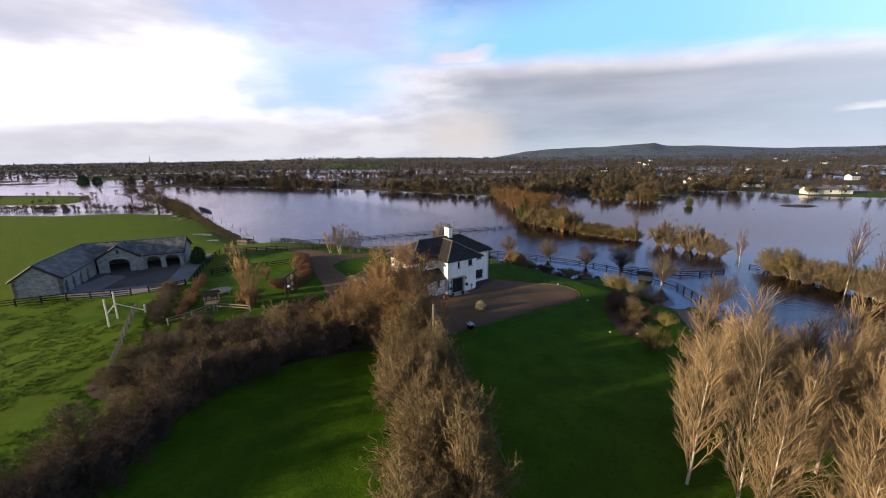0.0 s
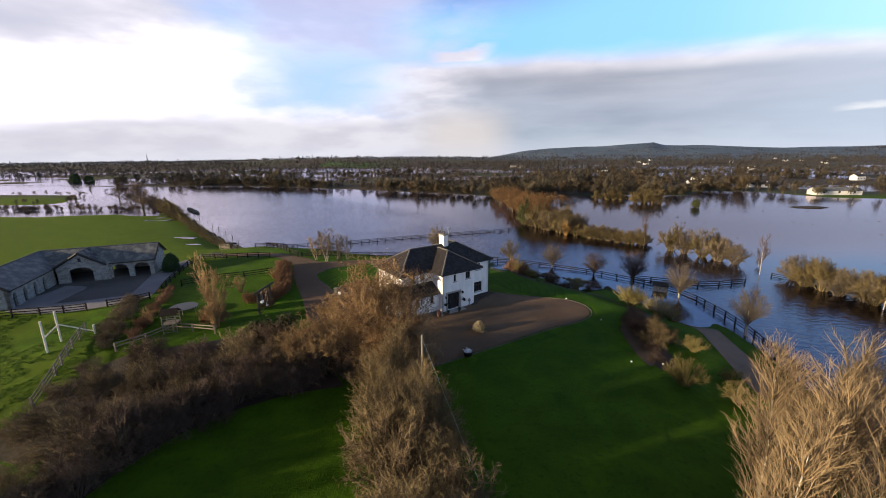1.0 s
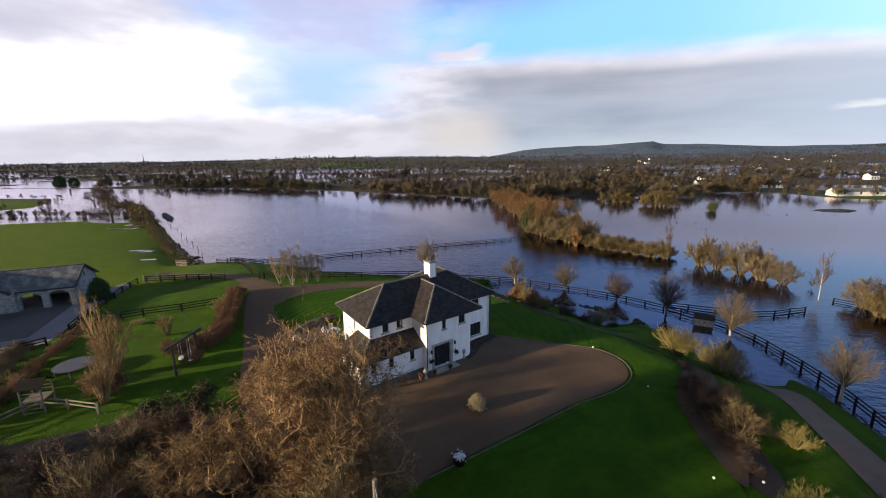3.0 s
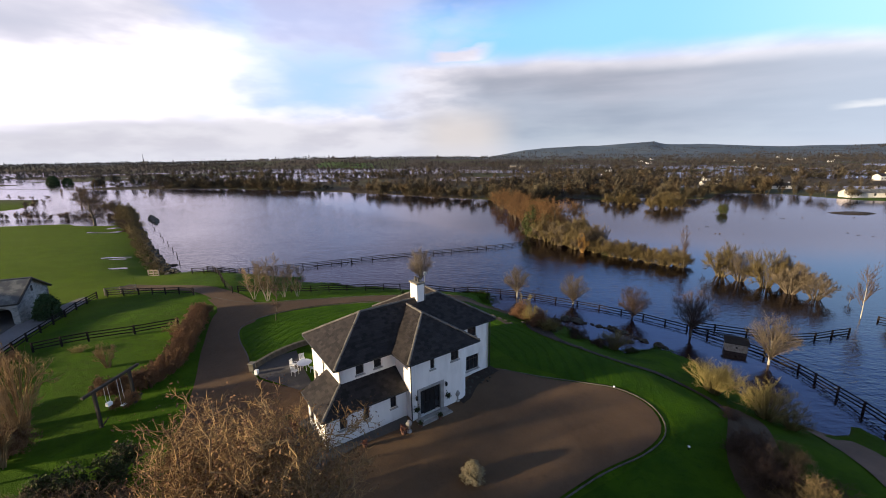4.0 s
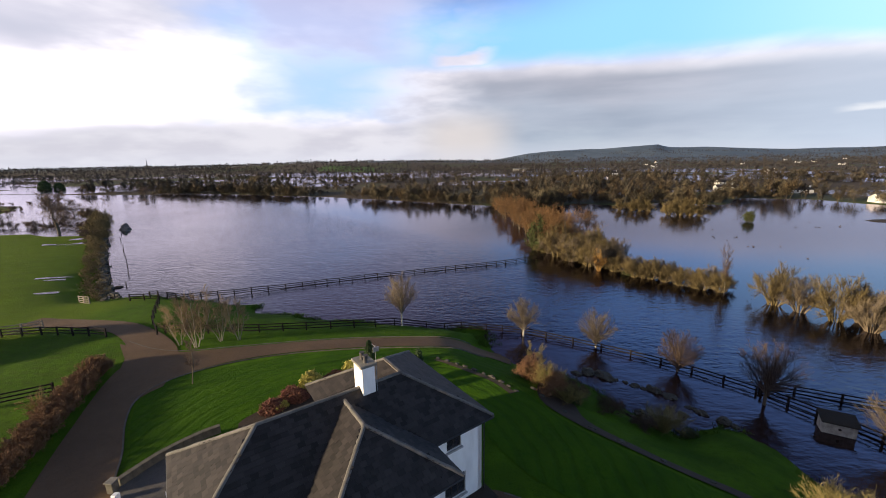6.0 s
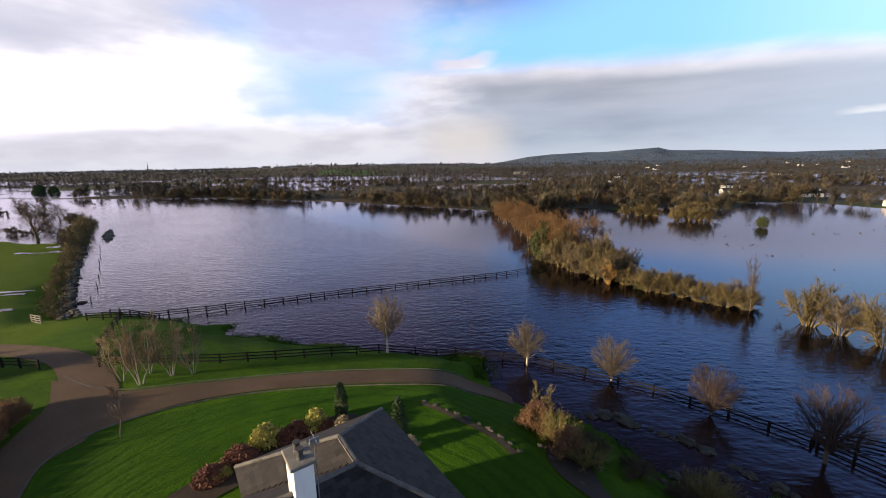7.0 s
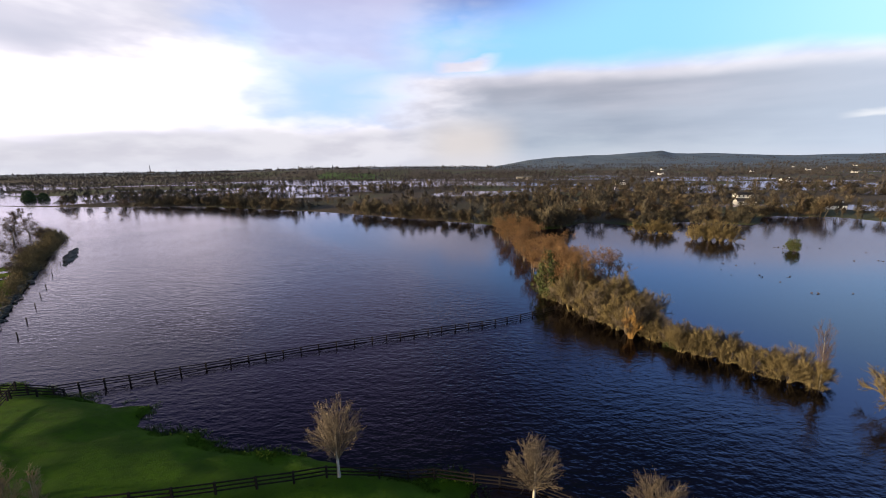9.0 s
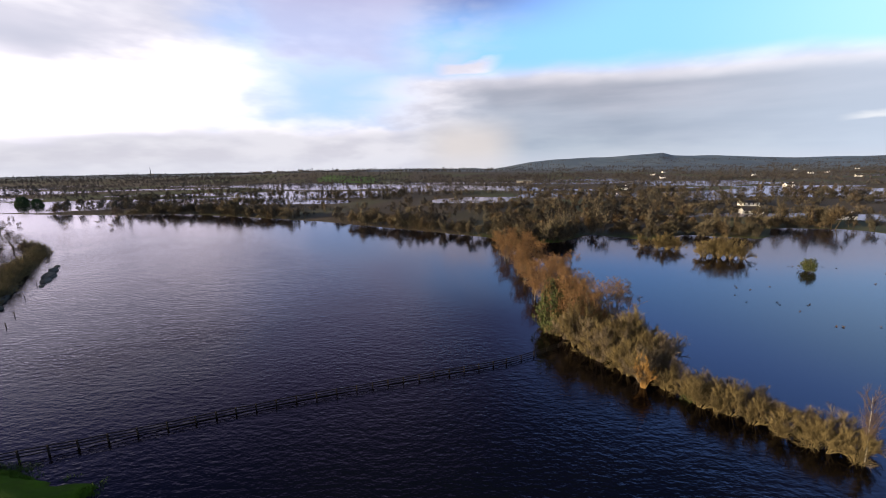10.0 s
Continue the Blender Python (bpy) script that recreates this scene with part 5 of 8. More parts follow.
def shrub(seed, height=3.0, radius=1.8, stems=22, sub=8, mid=6, fine=3, twig_r=0.011, lift=0.06, spread=0.9, leafy=0, leaf=0.07, k0=5, away=0.30):
    """A many-stemmed bush whose twigs fill an uneven dome."""
    rng = np.random.default_rng(seed)
    p = Plant()
    az = rng.uniform(0, 2 * np.pi, stems)
    el = np.arcsin(rng.uniform(0.02, 1, stems))
    far = rng.uniform(0.45, 1.0, stems) ** 0.5 * (1 + 0.14 * np.sin(az * 3 + seed) + 0.10 * np.sin(az * 5 - seed + el * 4))
    out = np.cos(el) * far * spread
    tip = np.column_stack([np.cos(az) * out * radius, np.sin(az) * out * radius, height * (0.16 + 0.80 * np.sin(el) * far)])
    base = np.column_stack([np.cos(az), np.sin(az), np.zeros(stems)]) * (0.20 * radius * out)[:, None]
    base[:, 2] = -0.2
    s = np.linspace(0, 1, k0)[None, :, None]
    l0 = base[:, None] * (1 - s) + tip[:, None] * s
    l0[..., 2] += 0.16 * height * np.sin(s[..., 0] * np.pi) * out[:, None]
    l0 = l0 + rng.normal(0, 0.06, l0.shape) * s * radius
    heart = (0, 0, height * 0.25)
    p.add("crown", *tubes(l0, taper(l0, 0.045, 0.014), 4))
    l1 = offshoots(rng, l0, sub, 0.22, 1.0, 62, radius * 0.46, 4, lift, 0.26, 0.3, heart, away)
    p.add("crown", *tubes(l1, taper(l1, 0.018, 0.009), 3))
    l2 = offshoots(rng, l1, mid, 0.1, 1.0, 60, radius * 0.28, 2, lift, 0.3, 0.2, heart, away)
    p.add("crown", *spikes(l2[:, 0], l2[:, 1], twig_r))
    l3 = offshoots(rng, l2, fine, 0.15, 1.0, 58, radius * 0.15, 2, lift, 0.4, 0.2, heart, away * 0.7)
    p.add("crown", *spikes(l3[:, 0], l3[:, 1], twig_r * 0.8))
    if leafy:
        p.add("foliage", *leaves(rng, l3[:, 1][:: max(1, 8 // leafy)], 0.10 * radius / 1.8, 3, leaf))
    return p


def broom(seed, height=4.0, radius=2.4, stems=26, sub=7, mid=7, fine=2, twig_r=0.026, low=0.32):
    """A willow or thorn: stems that fan up from one foot into an uneven dome of fine upright twigs."""
    rng = np.random.default_rng(seed)
    p = Plant()
    az = rng.uniform(0, 2 * np.pi, stems)
    el = np.arcsin(rng.uniform(0.05, 1, stems))
    far = rng.uniform(0.62, 1.0, stems) * (1 + 0.12 * np.sin(az * 2 + seed) + 0.08 * np.sin(az * 5 - seed))
    tip = np.column_stack([np.cos(az) * np.cos(el) * far * radius, np.sin(az) * np.cos(el) * far * radius, height * (low + (0.92 - low) * np.sin(el)) * (0.55 + 0.45 * far)])
    base = np.column_stack([np.cos(az), np.sin(az), np.zeros(stems)]) * (rng.uniform(0.02, 0.16, stems) * radius)[:, None]
    base[:, 2] = -0.3
    s = np.linspace(0, 1, 5)[None, :, None]
    l0 = base[:, None] * (1 - s) + tip[:, None] * s
    l0[..., 2] += 0.12 * height * np.sin(s[..., 0] * np.pi) * np.cos(el)[:, None]
    l0 = l0 + rng.normal(0, 0.022, l0.shape) * s * radius
    p.add("crown", *tubes(l0, taper(l0, 0.030 * radius, 0.012), 4))
    l1 = offshoots(rng, l0, sub, 0.30, 1.0, 34, radius * 0.42, 3, 0.16, 0.10, 0.3)
    p.add("crown", *tubes(l1, taper(l1, twig_r * 1.0, twig_r * 0.55), 3))
    l2 = offshoots(rng, l1, mid, 0.1, 1.0, 32, radius * 0.24, 2, 0.12, 0.1, 0.2)
    p.add("crown", *spikes(l2[:, 0], l2[:, 1], twig_r * 0.8))
    if fine:
        l3 = offshoots(rng, l2, fine, 0.15, 1.0, 34, radius * 0.14, 2, 0.10, 0.1, 0.2)
        p.add("crown", *spikes(l3[:, 0], l3[:, 1], twig_r * 0.65))
    return p


def leaf_bush(seed, height, radius, count=1400, leaf=0.07, form="dome"):
    """A close evergreen: leaf tufts over a dome, column or cone, with stems inside."""
    rng = np.random.default_rng(seed)
    p = Plant()
    az, h = rng.uniform(0, 2 * np.pi, count), rng.uniform(0.02, 1, count)
    if form == "dome":
        r = np.sqrt(np.clip(1 - h ** 2.2, 0, 1))
    elif form == "column":
        r = np.minimum(1, 1.25 * np.sqrt(np.clip(1 - h, 0, 1))) * np.minimum(1, 0.6 + h * 2)
    else:
        r = 1.05 - h
    lump = 1 + 0.16 * np.sin(az * 3 + h * 9 + seed) + 0.10 * np.sin(az * 7 - h * 13)
    rr = r * lump * radius * np.sqrt(rng.uniform(0.55, 1, count))
    c = np.column_stack([np.cos(az) * rr, np.sin(az) * rr, h * height])
    st = np.stack([np.column_stack([c[::9, 0] * 0.1, c[::9, 1] * 0.1, np.full(len(c[::9]), -0.1)]), c[::9] * 0.95], 1)
    p.add("stem", *spikes(st[:, 0], st[:, 1], 0.02))
    p.add("foliage", *leaves(rng, c, leaf * 0.9, 3, leaf))
    return p


def coarse_tree(seed, height=7.0, radius=2.6, twigs=90, r=0.07, form="round", lobes=6):
    """A far-off tree or bush: a few stems and a crown of billowing lobes of twig sprays."""
    rng = np.random.default_rng(seed)
    n = twigs
    az = rng.uniform(0, 2 * np.pi, lobes)
    out = radius * 0.55 * np.sqrt(rng.uniform(0.05, 1, lobes))
    if form == "tall":
        z, size, flat = np.linspace(0.28, 0.84, lobes), rng.uniform(0.34, 0.50, lobes), 1.15
        out = out * (1.15 - z)
    elif form == "dome":
        z, size, flat = rng.uniform(0.18, 0.55, lobes), rng.uniform(0.48, 0.70, lobes), 0.85
    else:
        z, size, flat = rng.uniform(0.36, 0.72, lobes), rng.uniform(0.42, 0.62, lobes), 0.9
    mid = np.column_stack([np.cos(az) * out, np.sin(az) * out, z * height])
    k = rng.integers(0, lobes, n)
    way = norm(rng.normal(size=(n, 3)) + np.array([0, 0, 0.35]))
    big = (size[k] * radius * rng.uniform(0.75, 1.06, n))[:, None] * np.array([1, 1, flat])
    tip = mid[k] + way * big
    tip[:, 2] = np.maximum(tip[:, 2], 0.05 * height)
    root = mid[k] + way * big * rng.uniform(0.35, 0.6, n)[:, None] - np.array([0, 0, 0.10 * radius]) + rng.normal(0, 0.07 * radius, (n, 3))
    root[:, 2] = np.maximum(root[:, 2], 0.0)
    v1, f1 = spikes(root, tip, r * rng.uniform(0.6, 1.4, n))
    stem = np.stack([np.column_stack([mid[:3, 0] * 0.25, mid[:3, 1] * 0.25, np.full(3, -1.0)]), mid[:3]], 1)
    v2, f2 = tubes(stem, np.tile([0.018 * height, 0.008 * height], (3, 1)), 3)
    f2 = np.concatenate([f2[:, [0, 1, 2]], f2[:, [0, 2, 3]]])
    return np.concatenate([v1, v2]), np.concatenate([f1, f2 + len(v1)])


def scatter_joined(name, templates, spots, mat, label, category):
    """Many far plants as one mesh: spots are rows of x, y, z, scale, height scale, template."""
    rng = np.random.default_rng(len(spots))
    vs, fs, off = [], [], 0
    for x, y, z, s, sh, k in spots:
        v, f = templates[int(k)]
        a = rng.uniform(0, 2 * np.pi)
        c, sn = math.cos(a) * s, math.sin(a) * s
        w = np.column_stack([v[:, 0] * c - v[:, 1] * sn + x, v[:, 0] * sn + v[:, 1] * c + y, v[:, 2] * s * sh + z])
        vs.append(w)
        fs.append(f + off)
        off += len(v)
    ob = part_np(name, np.concatenate(vs), [np.concatenate(fs)], mat, smooth=True)
    return tagged(ob, label, category, kind="stuff")


def planted(root, spots, group="", first=True):
    """Sets the first plant at the first spot and copies it to the rest: x, y, turn, scale, height scale, z."""
    for i, (x, y, turn, s, sh, z) in enumerate(spots):
        zz = gz(x, y) if z is None else z
        m = pose(x, y, zz, 0, 0, turn) @ Matrix.Diagonal((s, s, s * sh, 1))
        if i == 0 and first:
            root.matrix_basis = m
        else:
            keep = root.matrix_basis.copy()
            root.matrix_basis = Matrix.Identity(4)
            copy_thing(root, m)
            root.matrix_basis = keep

# ---- trees along the water ----
rng = np.random.default_rng(11)
row = [(-5.4, 100.8, 1.0, 1.12), (10.9, 100.9, 1.0, 0.94), (19.5, 98.1, 1.0, 0.96), (26.6, 92.5, 1.02, 0.92), (31.8, 86.8, 1.15, 0.98), (36.6, 79.9, 1.08, 1.0), (38.0, 65.8, 1.0, 1.0), (36.2, 48.5, 1.0, 1.0)]
kinds = [plant_thing("roadside_tree", ball_tree(20 + i), {"trunk": PALE_BARK if i != 1 else BARK, "crown": (TWIG_WATER, TWIG_DARK)[i]},
                     ("bare young tree with a round tan crown in flood water", "bare young tree with a dark purplish crown in flood water")[i], "tree", "young trees along the drive") for i in range(2)]
planted(kinds[0], [(x, y, 47 * i, s, h, gz(x, y) - 0.05) for i, (x, y, s, h) in enumerate(row) if i not in (3, 4)])
planted(kinds[1], [(x, y, 80 * i, s, h, gz(x, y) - 0.05) for i, (x, y, s, h) in enumerate(row) if i in (3, 4)])
# the multi-stemmed group by the fork of the drive
root = plant_thing("vase_tree", vase_tree(31), {"trunk": BIRCH_BARK, "crown": TWIG_BIRCH}, "slender bare birch with pale stems on the grass verge", "tree", "birches by the drive")
planted(root, [(-28.9, 90.3, 0, 0.9, 0.85, None), (-26.6, 89.8, 60, 1.1, 0.95, None), (-27.6, 92.0, 130, 0.9, 0.9, None), (-25.0, 91.7, 200, 0.85, 0.95, None), (-23.2, 92.3, 280, 0.85, 0.9, None)])

root = plant_thing("young_tree", vase_tree(33, 4.2, 0.6, 1), {"trunk": BARK, "crown": TWIG_DARK}, "thin bare young tree at the lawn's corner", "tree")
planted(root, [(-21.8, 82.4, 20, 1.0, 1.0, None)])
root = plant_thing("young_willow", vase_tree(34, 3.1, 1.1, 3), {"trunk": BARK, "crown": TWIG_GOLD}, "small bare willow with golden twigs by the pond", "tree")
planted(root, [(10.2, 88.4, 0, 1.0, 1.0, None)])

# ---- pale stems in the foreground copse, right of the lawn ----
copse = [(15.4, 30.4), (17.2, 28.6), (18.6, 31.8), (20.2, 29.2), (22.0, 31.4), (23.6, 28.8), (24.4, 32.2), (26.2, 30.2), (27.4, 33.4), (28.4, 28.6), (17.0, 33.6), (20.8, 34.2),
         (23.0, 35.4), (25.8, 35.8), (28.6, 36.4), (19.2, 36.4), (22.4, 38.4), (26.0, 39.2), (30.6, 32.0), (31.2, 37.2), (16.4, 26.0), (19.6, 25.2), (23.2, 25.4), (27.2, 25.2),
         (31.0, 26.4), (32.4, 29.4), (33.4, 34.6), (29.6, 34.6), (33.6, 23.6), (26.6, 27.0), (18.2, 23.0), (22.4, 27.4), (29.2, 24.0), (24.8, 30.6), (30.2, 29.2), (21.2, 22.0), (25.6, 21.4), (30.0, 22.0), (24.6, 41.6), (28.4, 41.0)]
kinds = [plant_thing("birch", birch_tree(50 + i, 9.2, 2.5, 46, 6, 0.10, 0.10), {"trunk": PALE_BARK, "crown": (TWIG_BIRCH, TWIG, TWIG_BIRCH)[i]}, "tall bare birch with a pale stem and fine tan twigs", "tree", "copse of birches") for i in range(3)]
for i in range(3):
    planted(kinds[i], [(x, y, rng.uniform(0, 360), rng.uniform(0.85, 1.08), rng.uniform(0.84, 1.08) * (0.72 if y > 38 else 1.0), None) for j, (x, y) in enumerate(copse) if j % 3 == i])

# ---- the big tree and the hedges in front ----
root = plant_thing("ash_tree", spread_tree(71, 8.4, 4.6, 3, 10, 9, 8, 0.012, 0.20, 6, 0.12), {"trunk": BARK, "crown": TWIG_TAN, "foliage": TWIG_RUST}, "broad bare tree with brown leaf tufts beside the gravel court", "tree")
planted(root, [(-7.4, 51.0, 0, 1.08, 1.12, None), (-4.8, 47.4, 130, 0.95, 0.95, None)])
root = plant_thing("hedge_tree", spread_tree(72, 7.6, 3.6, 2, 9, 8, 8, 0.012, 0.16, 0, 0.15), {"trunk": BARK, "crown": TWIG_TAN}, "bare crooked hedgerow tree with lichened twigs", "tree", "hedgerow trees")
planted(root, [(-12.6, 54.6, 140, 0.85, 0.85, None), (-10.4, 48.2, 250, 0.9, 0.95, None), (-13.8, 48.2, 300, 0.8, 0.8, None)])


def hedge_spots(seed, line, width, gap, size, rows=3):
    """Spots of shrubs that fill a belt along a plan line."""
    r = np.random.default_rng(seed)
    out = []
    for p in spline(line, gap):
        for j in range(rows):
            o = (j - (rows - 1) / 2) * width / max(rows, 1)
            out.append((p.x + o + r.normal(0, 0.35), p.y + r.normal(0, 0.5), r.uniform(0, 360), size * r.uniform(0.75, 1.2), r.uniform(0.8, 1.2), None))
    return out


SHRUB_BROWN = plant_thing("hedge_shrub", shrub(81, 3.0, 1.95, 22, 8, 6, 3, 0.012), {"stem": BARK, "crown": TWIG_HEDGE}, "dense leafless hedge shrub with warm brown twigs", "shrub", "old field hedge")
SHRUB_DARK = plant_thing("hedge_shrub", shrub(82, 2.9, 1.95, 20, 8, 5, 3, 0.013), {"stem": BARK, "crown": TWIG}, "dense leafless hedge shrub with dark brown twigs", "shrub", "old field hedge")
SHRUB_GOLD = plant_thing("willow_shrub", broom(83, 3.0, 2.1, 40, 7, 6, 2, 0.012, 0.36), {"crown": TWIG_GOLD}, "bare golden-yellow willow shrub", "shrub", "golden willows")
SHRUB_IVY = plant_thing("ivy_shrub", shrub(84, 3.2, 1.7, 18, 7, 5, 3, 0.012, 0.15, 0.8, 4, 0.12), {"stem": BARK, "crown": TWIG_DARK, "foliage": IVY}, "shrub overgrown with dark green ivy", "shrub", "ivy-clad shrubs")
SHRUB_PURPLE = plant_thing("thorn_shrub", shrub(85, 2.8, 1.95, 22, 8, 6, 3, 0.012), {"stem": BARK, "crown": TWIG_DARK}, "leafless thorn shrub with dark purplish twigs", "shrub", "thorn scrub")

central = hedge_spots(1, [(-5.2, 48.5), (-3.5, 43), (-2.1, 38), (-0.7, 33), (0.3, 28), (0.7, 22)], 5.2, 2.1, 1.0, 3)
central = [(x, y, t, s * (1.26 if y < 40 else 1.2), h * 1.25, z) for x, y, t, s, h, z in central]
west = hedge_spots(2, [(-25.5, 18), (-24.5, 24), (-23.5, 29), (-23.2, 34), (-22.0, 39), (-19.6, 43), (-16, 46), (-11.5, 48.2)], 6.2, 2.2, 1.12, 3)
thicket = hedge_spots(3, [(-29.0, 40), (-30.0, 46), (-29.5, 50.0)], 7.0, 2.7, 0.88, 3) + hedge_spots(4, [(-24.5, 44.5), (-22.5, 49.5), (-19.5, 53.0)], 7.0, 2.6, 0.95, 3)
thicket += hedge_spots(5, [(-16.5, 50.5), (-13.2, 52.5)], 5.0, 2.2, 1.0, 2)
sets = {"b": [], "d": [], "p": []}
for i, spot in enumerate(central):
    sets["b" if i % 5 else "d"].append(spot)
for i, spot in enumerate(west):
    sets["b" if i % 3 == 0 else ("d" if i % 3 == 1 else "p")].append(spot)
for i, spot in enumerate(thicket):
    sets["d" if i % 2 else ("p" if i % 4 else "b")].append(spot)
planted(SHRUB_BROWN, sets["b"] + [(22.4, 56.6, 0, 0.95, 0.95, None), (23.4, 59.6, 80, 0.85, 0.9, None), (24.6, 61.8, 160, 0.6, 0.7, None)])
scrub = hedge_spots(6, [(-47.4, 66.4), (-45.0, 63.2), (-42.6, 59.6), (-40.0, 56.0), (-37.6, 52.6)], 3.0, 1.7, 0.5, 2)
planted(SHRUB_DARK, sets["d"] + scrub)
planted(SHRUB_PURPLE, sets["p"] + [(21.2, 58.8, 10, 0.95, 0.95, None), (22.0, 61.5, 70, 0.8, 0.9, None), (24.0, 57.6, 100, 0.8, 0.8, None), (20.9, 53.0, 10, 0.5, 0.45, None), (21.4, 55.2, 80, 0.6, 0.5, None), (21.9, 57.0, 150, 0.55, 0.5, None), (22.2, 59.8, 30, 0.6, 0.6, None), (22.9, 63.0, 200, 0.5, 0.5, None), (23.4, 66.0, 260, 0.45, 0.45, None), (13.6, 85.0, 0, 0.8, 0.7, None), (16.4, 83.4, 30, 0.75, 0.7, None), (18.6, 81.6, 60, 0.6, 0.6, None)])
planted(SHRUB_GOLD, [(21.3, 48.7, 0, 0.82, 1.0, None), (24.6, 46.8, 40, 0.7, 0.75, None), (26.0, 56.0, 20, 0.62, 0.9, None), (25.4, 71.4, 120, 1.05, 1.05, None), (26.6, 73.0, 200, 0.7, 0.9, None),
                     (28.1, 68.4, 300, 1.1, 0.95, None), (29.4, 67.4, 30, 0.7, 0.7, None), (26.4, 50.2, 10, 0.6, 0.7, None), (26.8, 45.2, 70, 0.65, 0.75, None), (11.2, 85.2, 60, 0.8, 1.0, None), (20.2, 82.0, 160, 0.85, 0.95, None), (12.4, 82.8, 160, 0.7, 0.8, None)])
planted(SHRUB_IVY, [(-19.4, 57.2, 0, 0.9, 0.8, None), (-21.0, 55.0, 90, 0.9, 0.9, None), (12.8, 83.2, 40, 0.6, 0.6, None), (22.2, 81.6, 90, 0.45, 0.45, None), (35.4, 129.8, 60, 0.6, 1.05, -0.4)])

# beech hedge that keeps its rusty leaves, along the drive
BEECH = plant_thing("beech_hedge_plant", shrub(91, 1.5, 0.85, 14, 5, 4, 2, 0.014, 0.3, 0.95, 3, 0.045, 4), {"stem": BARK, "crown": TWIG_RUST, "foliage": TWIG_RUST}, "clipped beech hedge plant with rusty dead leaves", "hedge", "beech hedge along the drive")
spots = []
for p in spline([(-33.0, 84.6), (-31.4, 81.2), (-29.2, 76.6), (-27.4, 73.0), (-26.4, 69.6), (-26.6, 67.4), (-28.6, 66.0)], 0.95):
    for o in (-0.6, 0.0, 0.65):
        spots.append((p.x + o + rng.normal(0, 0.08), p.y + rng.normal(0, 0.1), rng.uniform(0, 360), rng.uniform(1.0, 1.2), rng.uniform(0.95, 1.1), None))
for p in spline([(-45.4, 72.0), (-42.7, 67.2), (-39.9, 61.6), (-37.2, 56.8), (-35.9, 54.4)], 1.15):
    spots.append((p.x + rng.normal(0, 0.15), p.y + rng.normal(0, 0.15), rng.uniform(0, 360), rng.uniform(0.9, 1.15), rng.uniform(0.7, 0.95), None))
planted(BEECH, spots)
# fruit trees and saplings in the garden
root = plant_thing("garden_tree", broom(95, 4.3, 1.5, 24, 7, 6, 2, 0.011, 0.28), {"crown": TWIG_TAN}, "small bare fruit tree with tan twigs in the garden", "tree", "garden trees")
planted(root, [(-31.2, 61.4, 0, 1.45, 1.45, None), (-29.2, 59.6, 70, 1.1, 1.2, None), (-33.0, 70.5, 90, 0.8, 0.9, None), (-31.4, 77.6, 200, 0.7, 0.8, None), (-28.4, 57.6, 120, 1.0, 1.1, None), (-37.6, 58.8, 45, 0.7, 0.8, None)])
planted(SHRUB_GOLD, [(-30.4, 60.6, 10, 0.4, 0.5, None), (-39.0, 73.4, 10, 0.45, 0.5, None)], first=False)
root = plant_thing("copper_shrub", shrub(96, 2.2, 1.5, 18, 7, 5, 3, 0.013, 0.4, 0.85, 3, 0.07), {"stem": BARK, "crown": TWIG_RUST, "foliage": TWIG_RUST}, "shrub with dead copper-brown leaves", "shrub", "copper shrubs")
planted(root, [(-29.2, 58.6, 0, 1.1, 1.0, None), (-25.6, 64.6, 40, 0.75, 0.75, None), (11.4, 83.6, 40, 0.95, 1.0, None), (9.7, 86.6, 120, 0.95, 1.05, None)])

# ---- hedge line through the flood, and bushes in the water ----
WATER_BUSH = plant_thing("water_willow", broom(101, 4.3, 2.5, 26, 7, 7, 2, 0.026, 0.14), {"crown": TWIG_OLIVE}, "leafless ochre willow standing in flood water", "shrub", "willows in the flooded hedge")
WATER_BROWN = plant_thing("water_thorn", broom(102, 4.3, 2.5, 30, 7, 7, 2, 0.024, 0.22), {"crown": TWIG_WATER}, "leafless brown thorn bush standing in flood water", "shrub", "thorns in the flooded hedge")
wood = np.random.default_rng(5)
line_a = [(46.2, 119.2), (43.0, 121.6), (39.4, 124.8), (35.6, 128.4), (32.6, 132.0)]
line_b = [(30.6, 134.4), (27.0, 138.6), (24.0, 144.4), (22.2, 151.0), (21.6, 158.0)]
a, b = [], []
for i, p in enumerate(spline(line_a, 1.7)):
    b.append((p.x + 2.6 + wood.normal(0, 0.5), p.y + 2.6 + wood.normal(0, 0.5), wood.uniform(0, 360), wood.uniform(0.7, 0.9), wood.uniform(0.9, 1.2), -0.25))
    a.append((p.x + 0.8 + wood.normal(0, 0.4), p.y + 0.8 + wood.normal(0, 0.4), wood.uniform(0, 360), wood.uniform(0.8, 1.05), wood.uniform(0.95, 1.2), -0.3))
for i, p in enumerate(spline(line_b, 1.6)):
    for o in (0.6, 3.4, 6.0):
        (a if (i + int(o)) % 3 else b).append((p.x + o + wood.normal(0, 0.6), p.y + o + wood.normal(0, 0.6), wood.uniform(0, 360), wood.uniform(0.95, 1.4), wood.uniform(1.0, 1.45), -0.3))
for x, y, s in ((51.0, 113.4, 1.15), (52.6, 110.4, 1.0), (55.0, 107.0, 1.2), (56.4, 103.4, 0.95), (58.2, 100.8, 0.8), (57.8, 106.4, 1.0)):
    (a if s > 1 else b).append((x + 0.6, y + 0.6, wood.uniform(0, 360), s * 1.25, 1.15, -0.3))
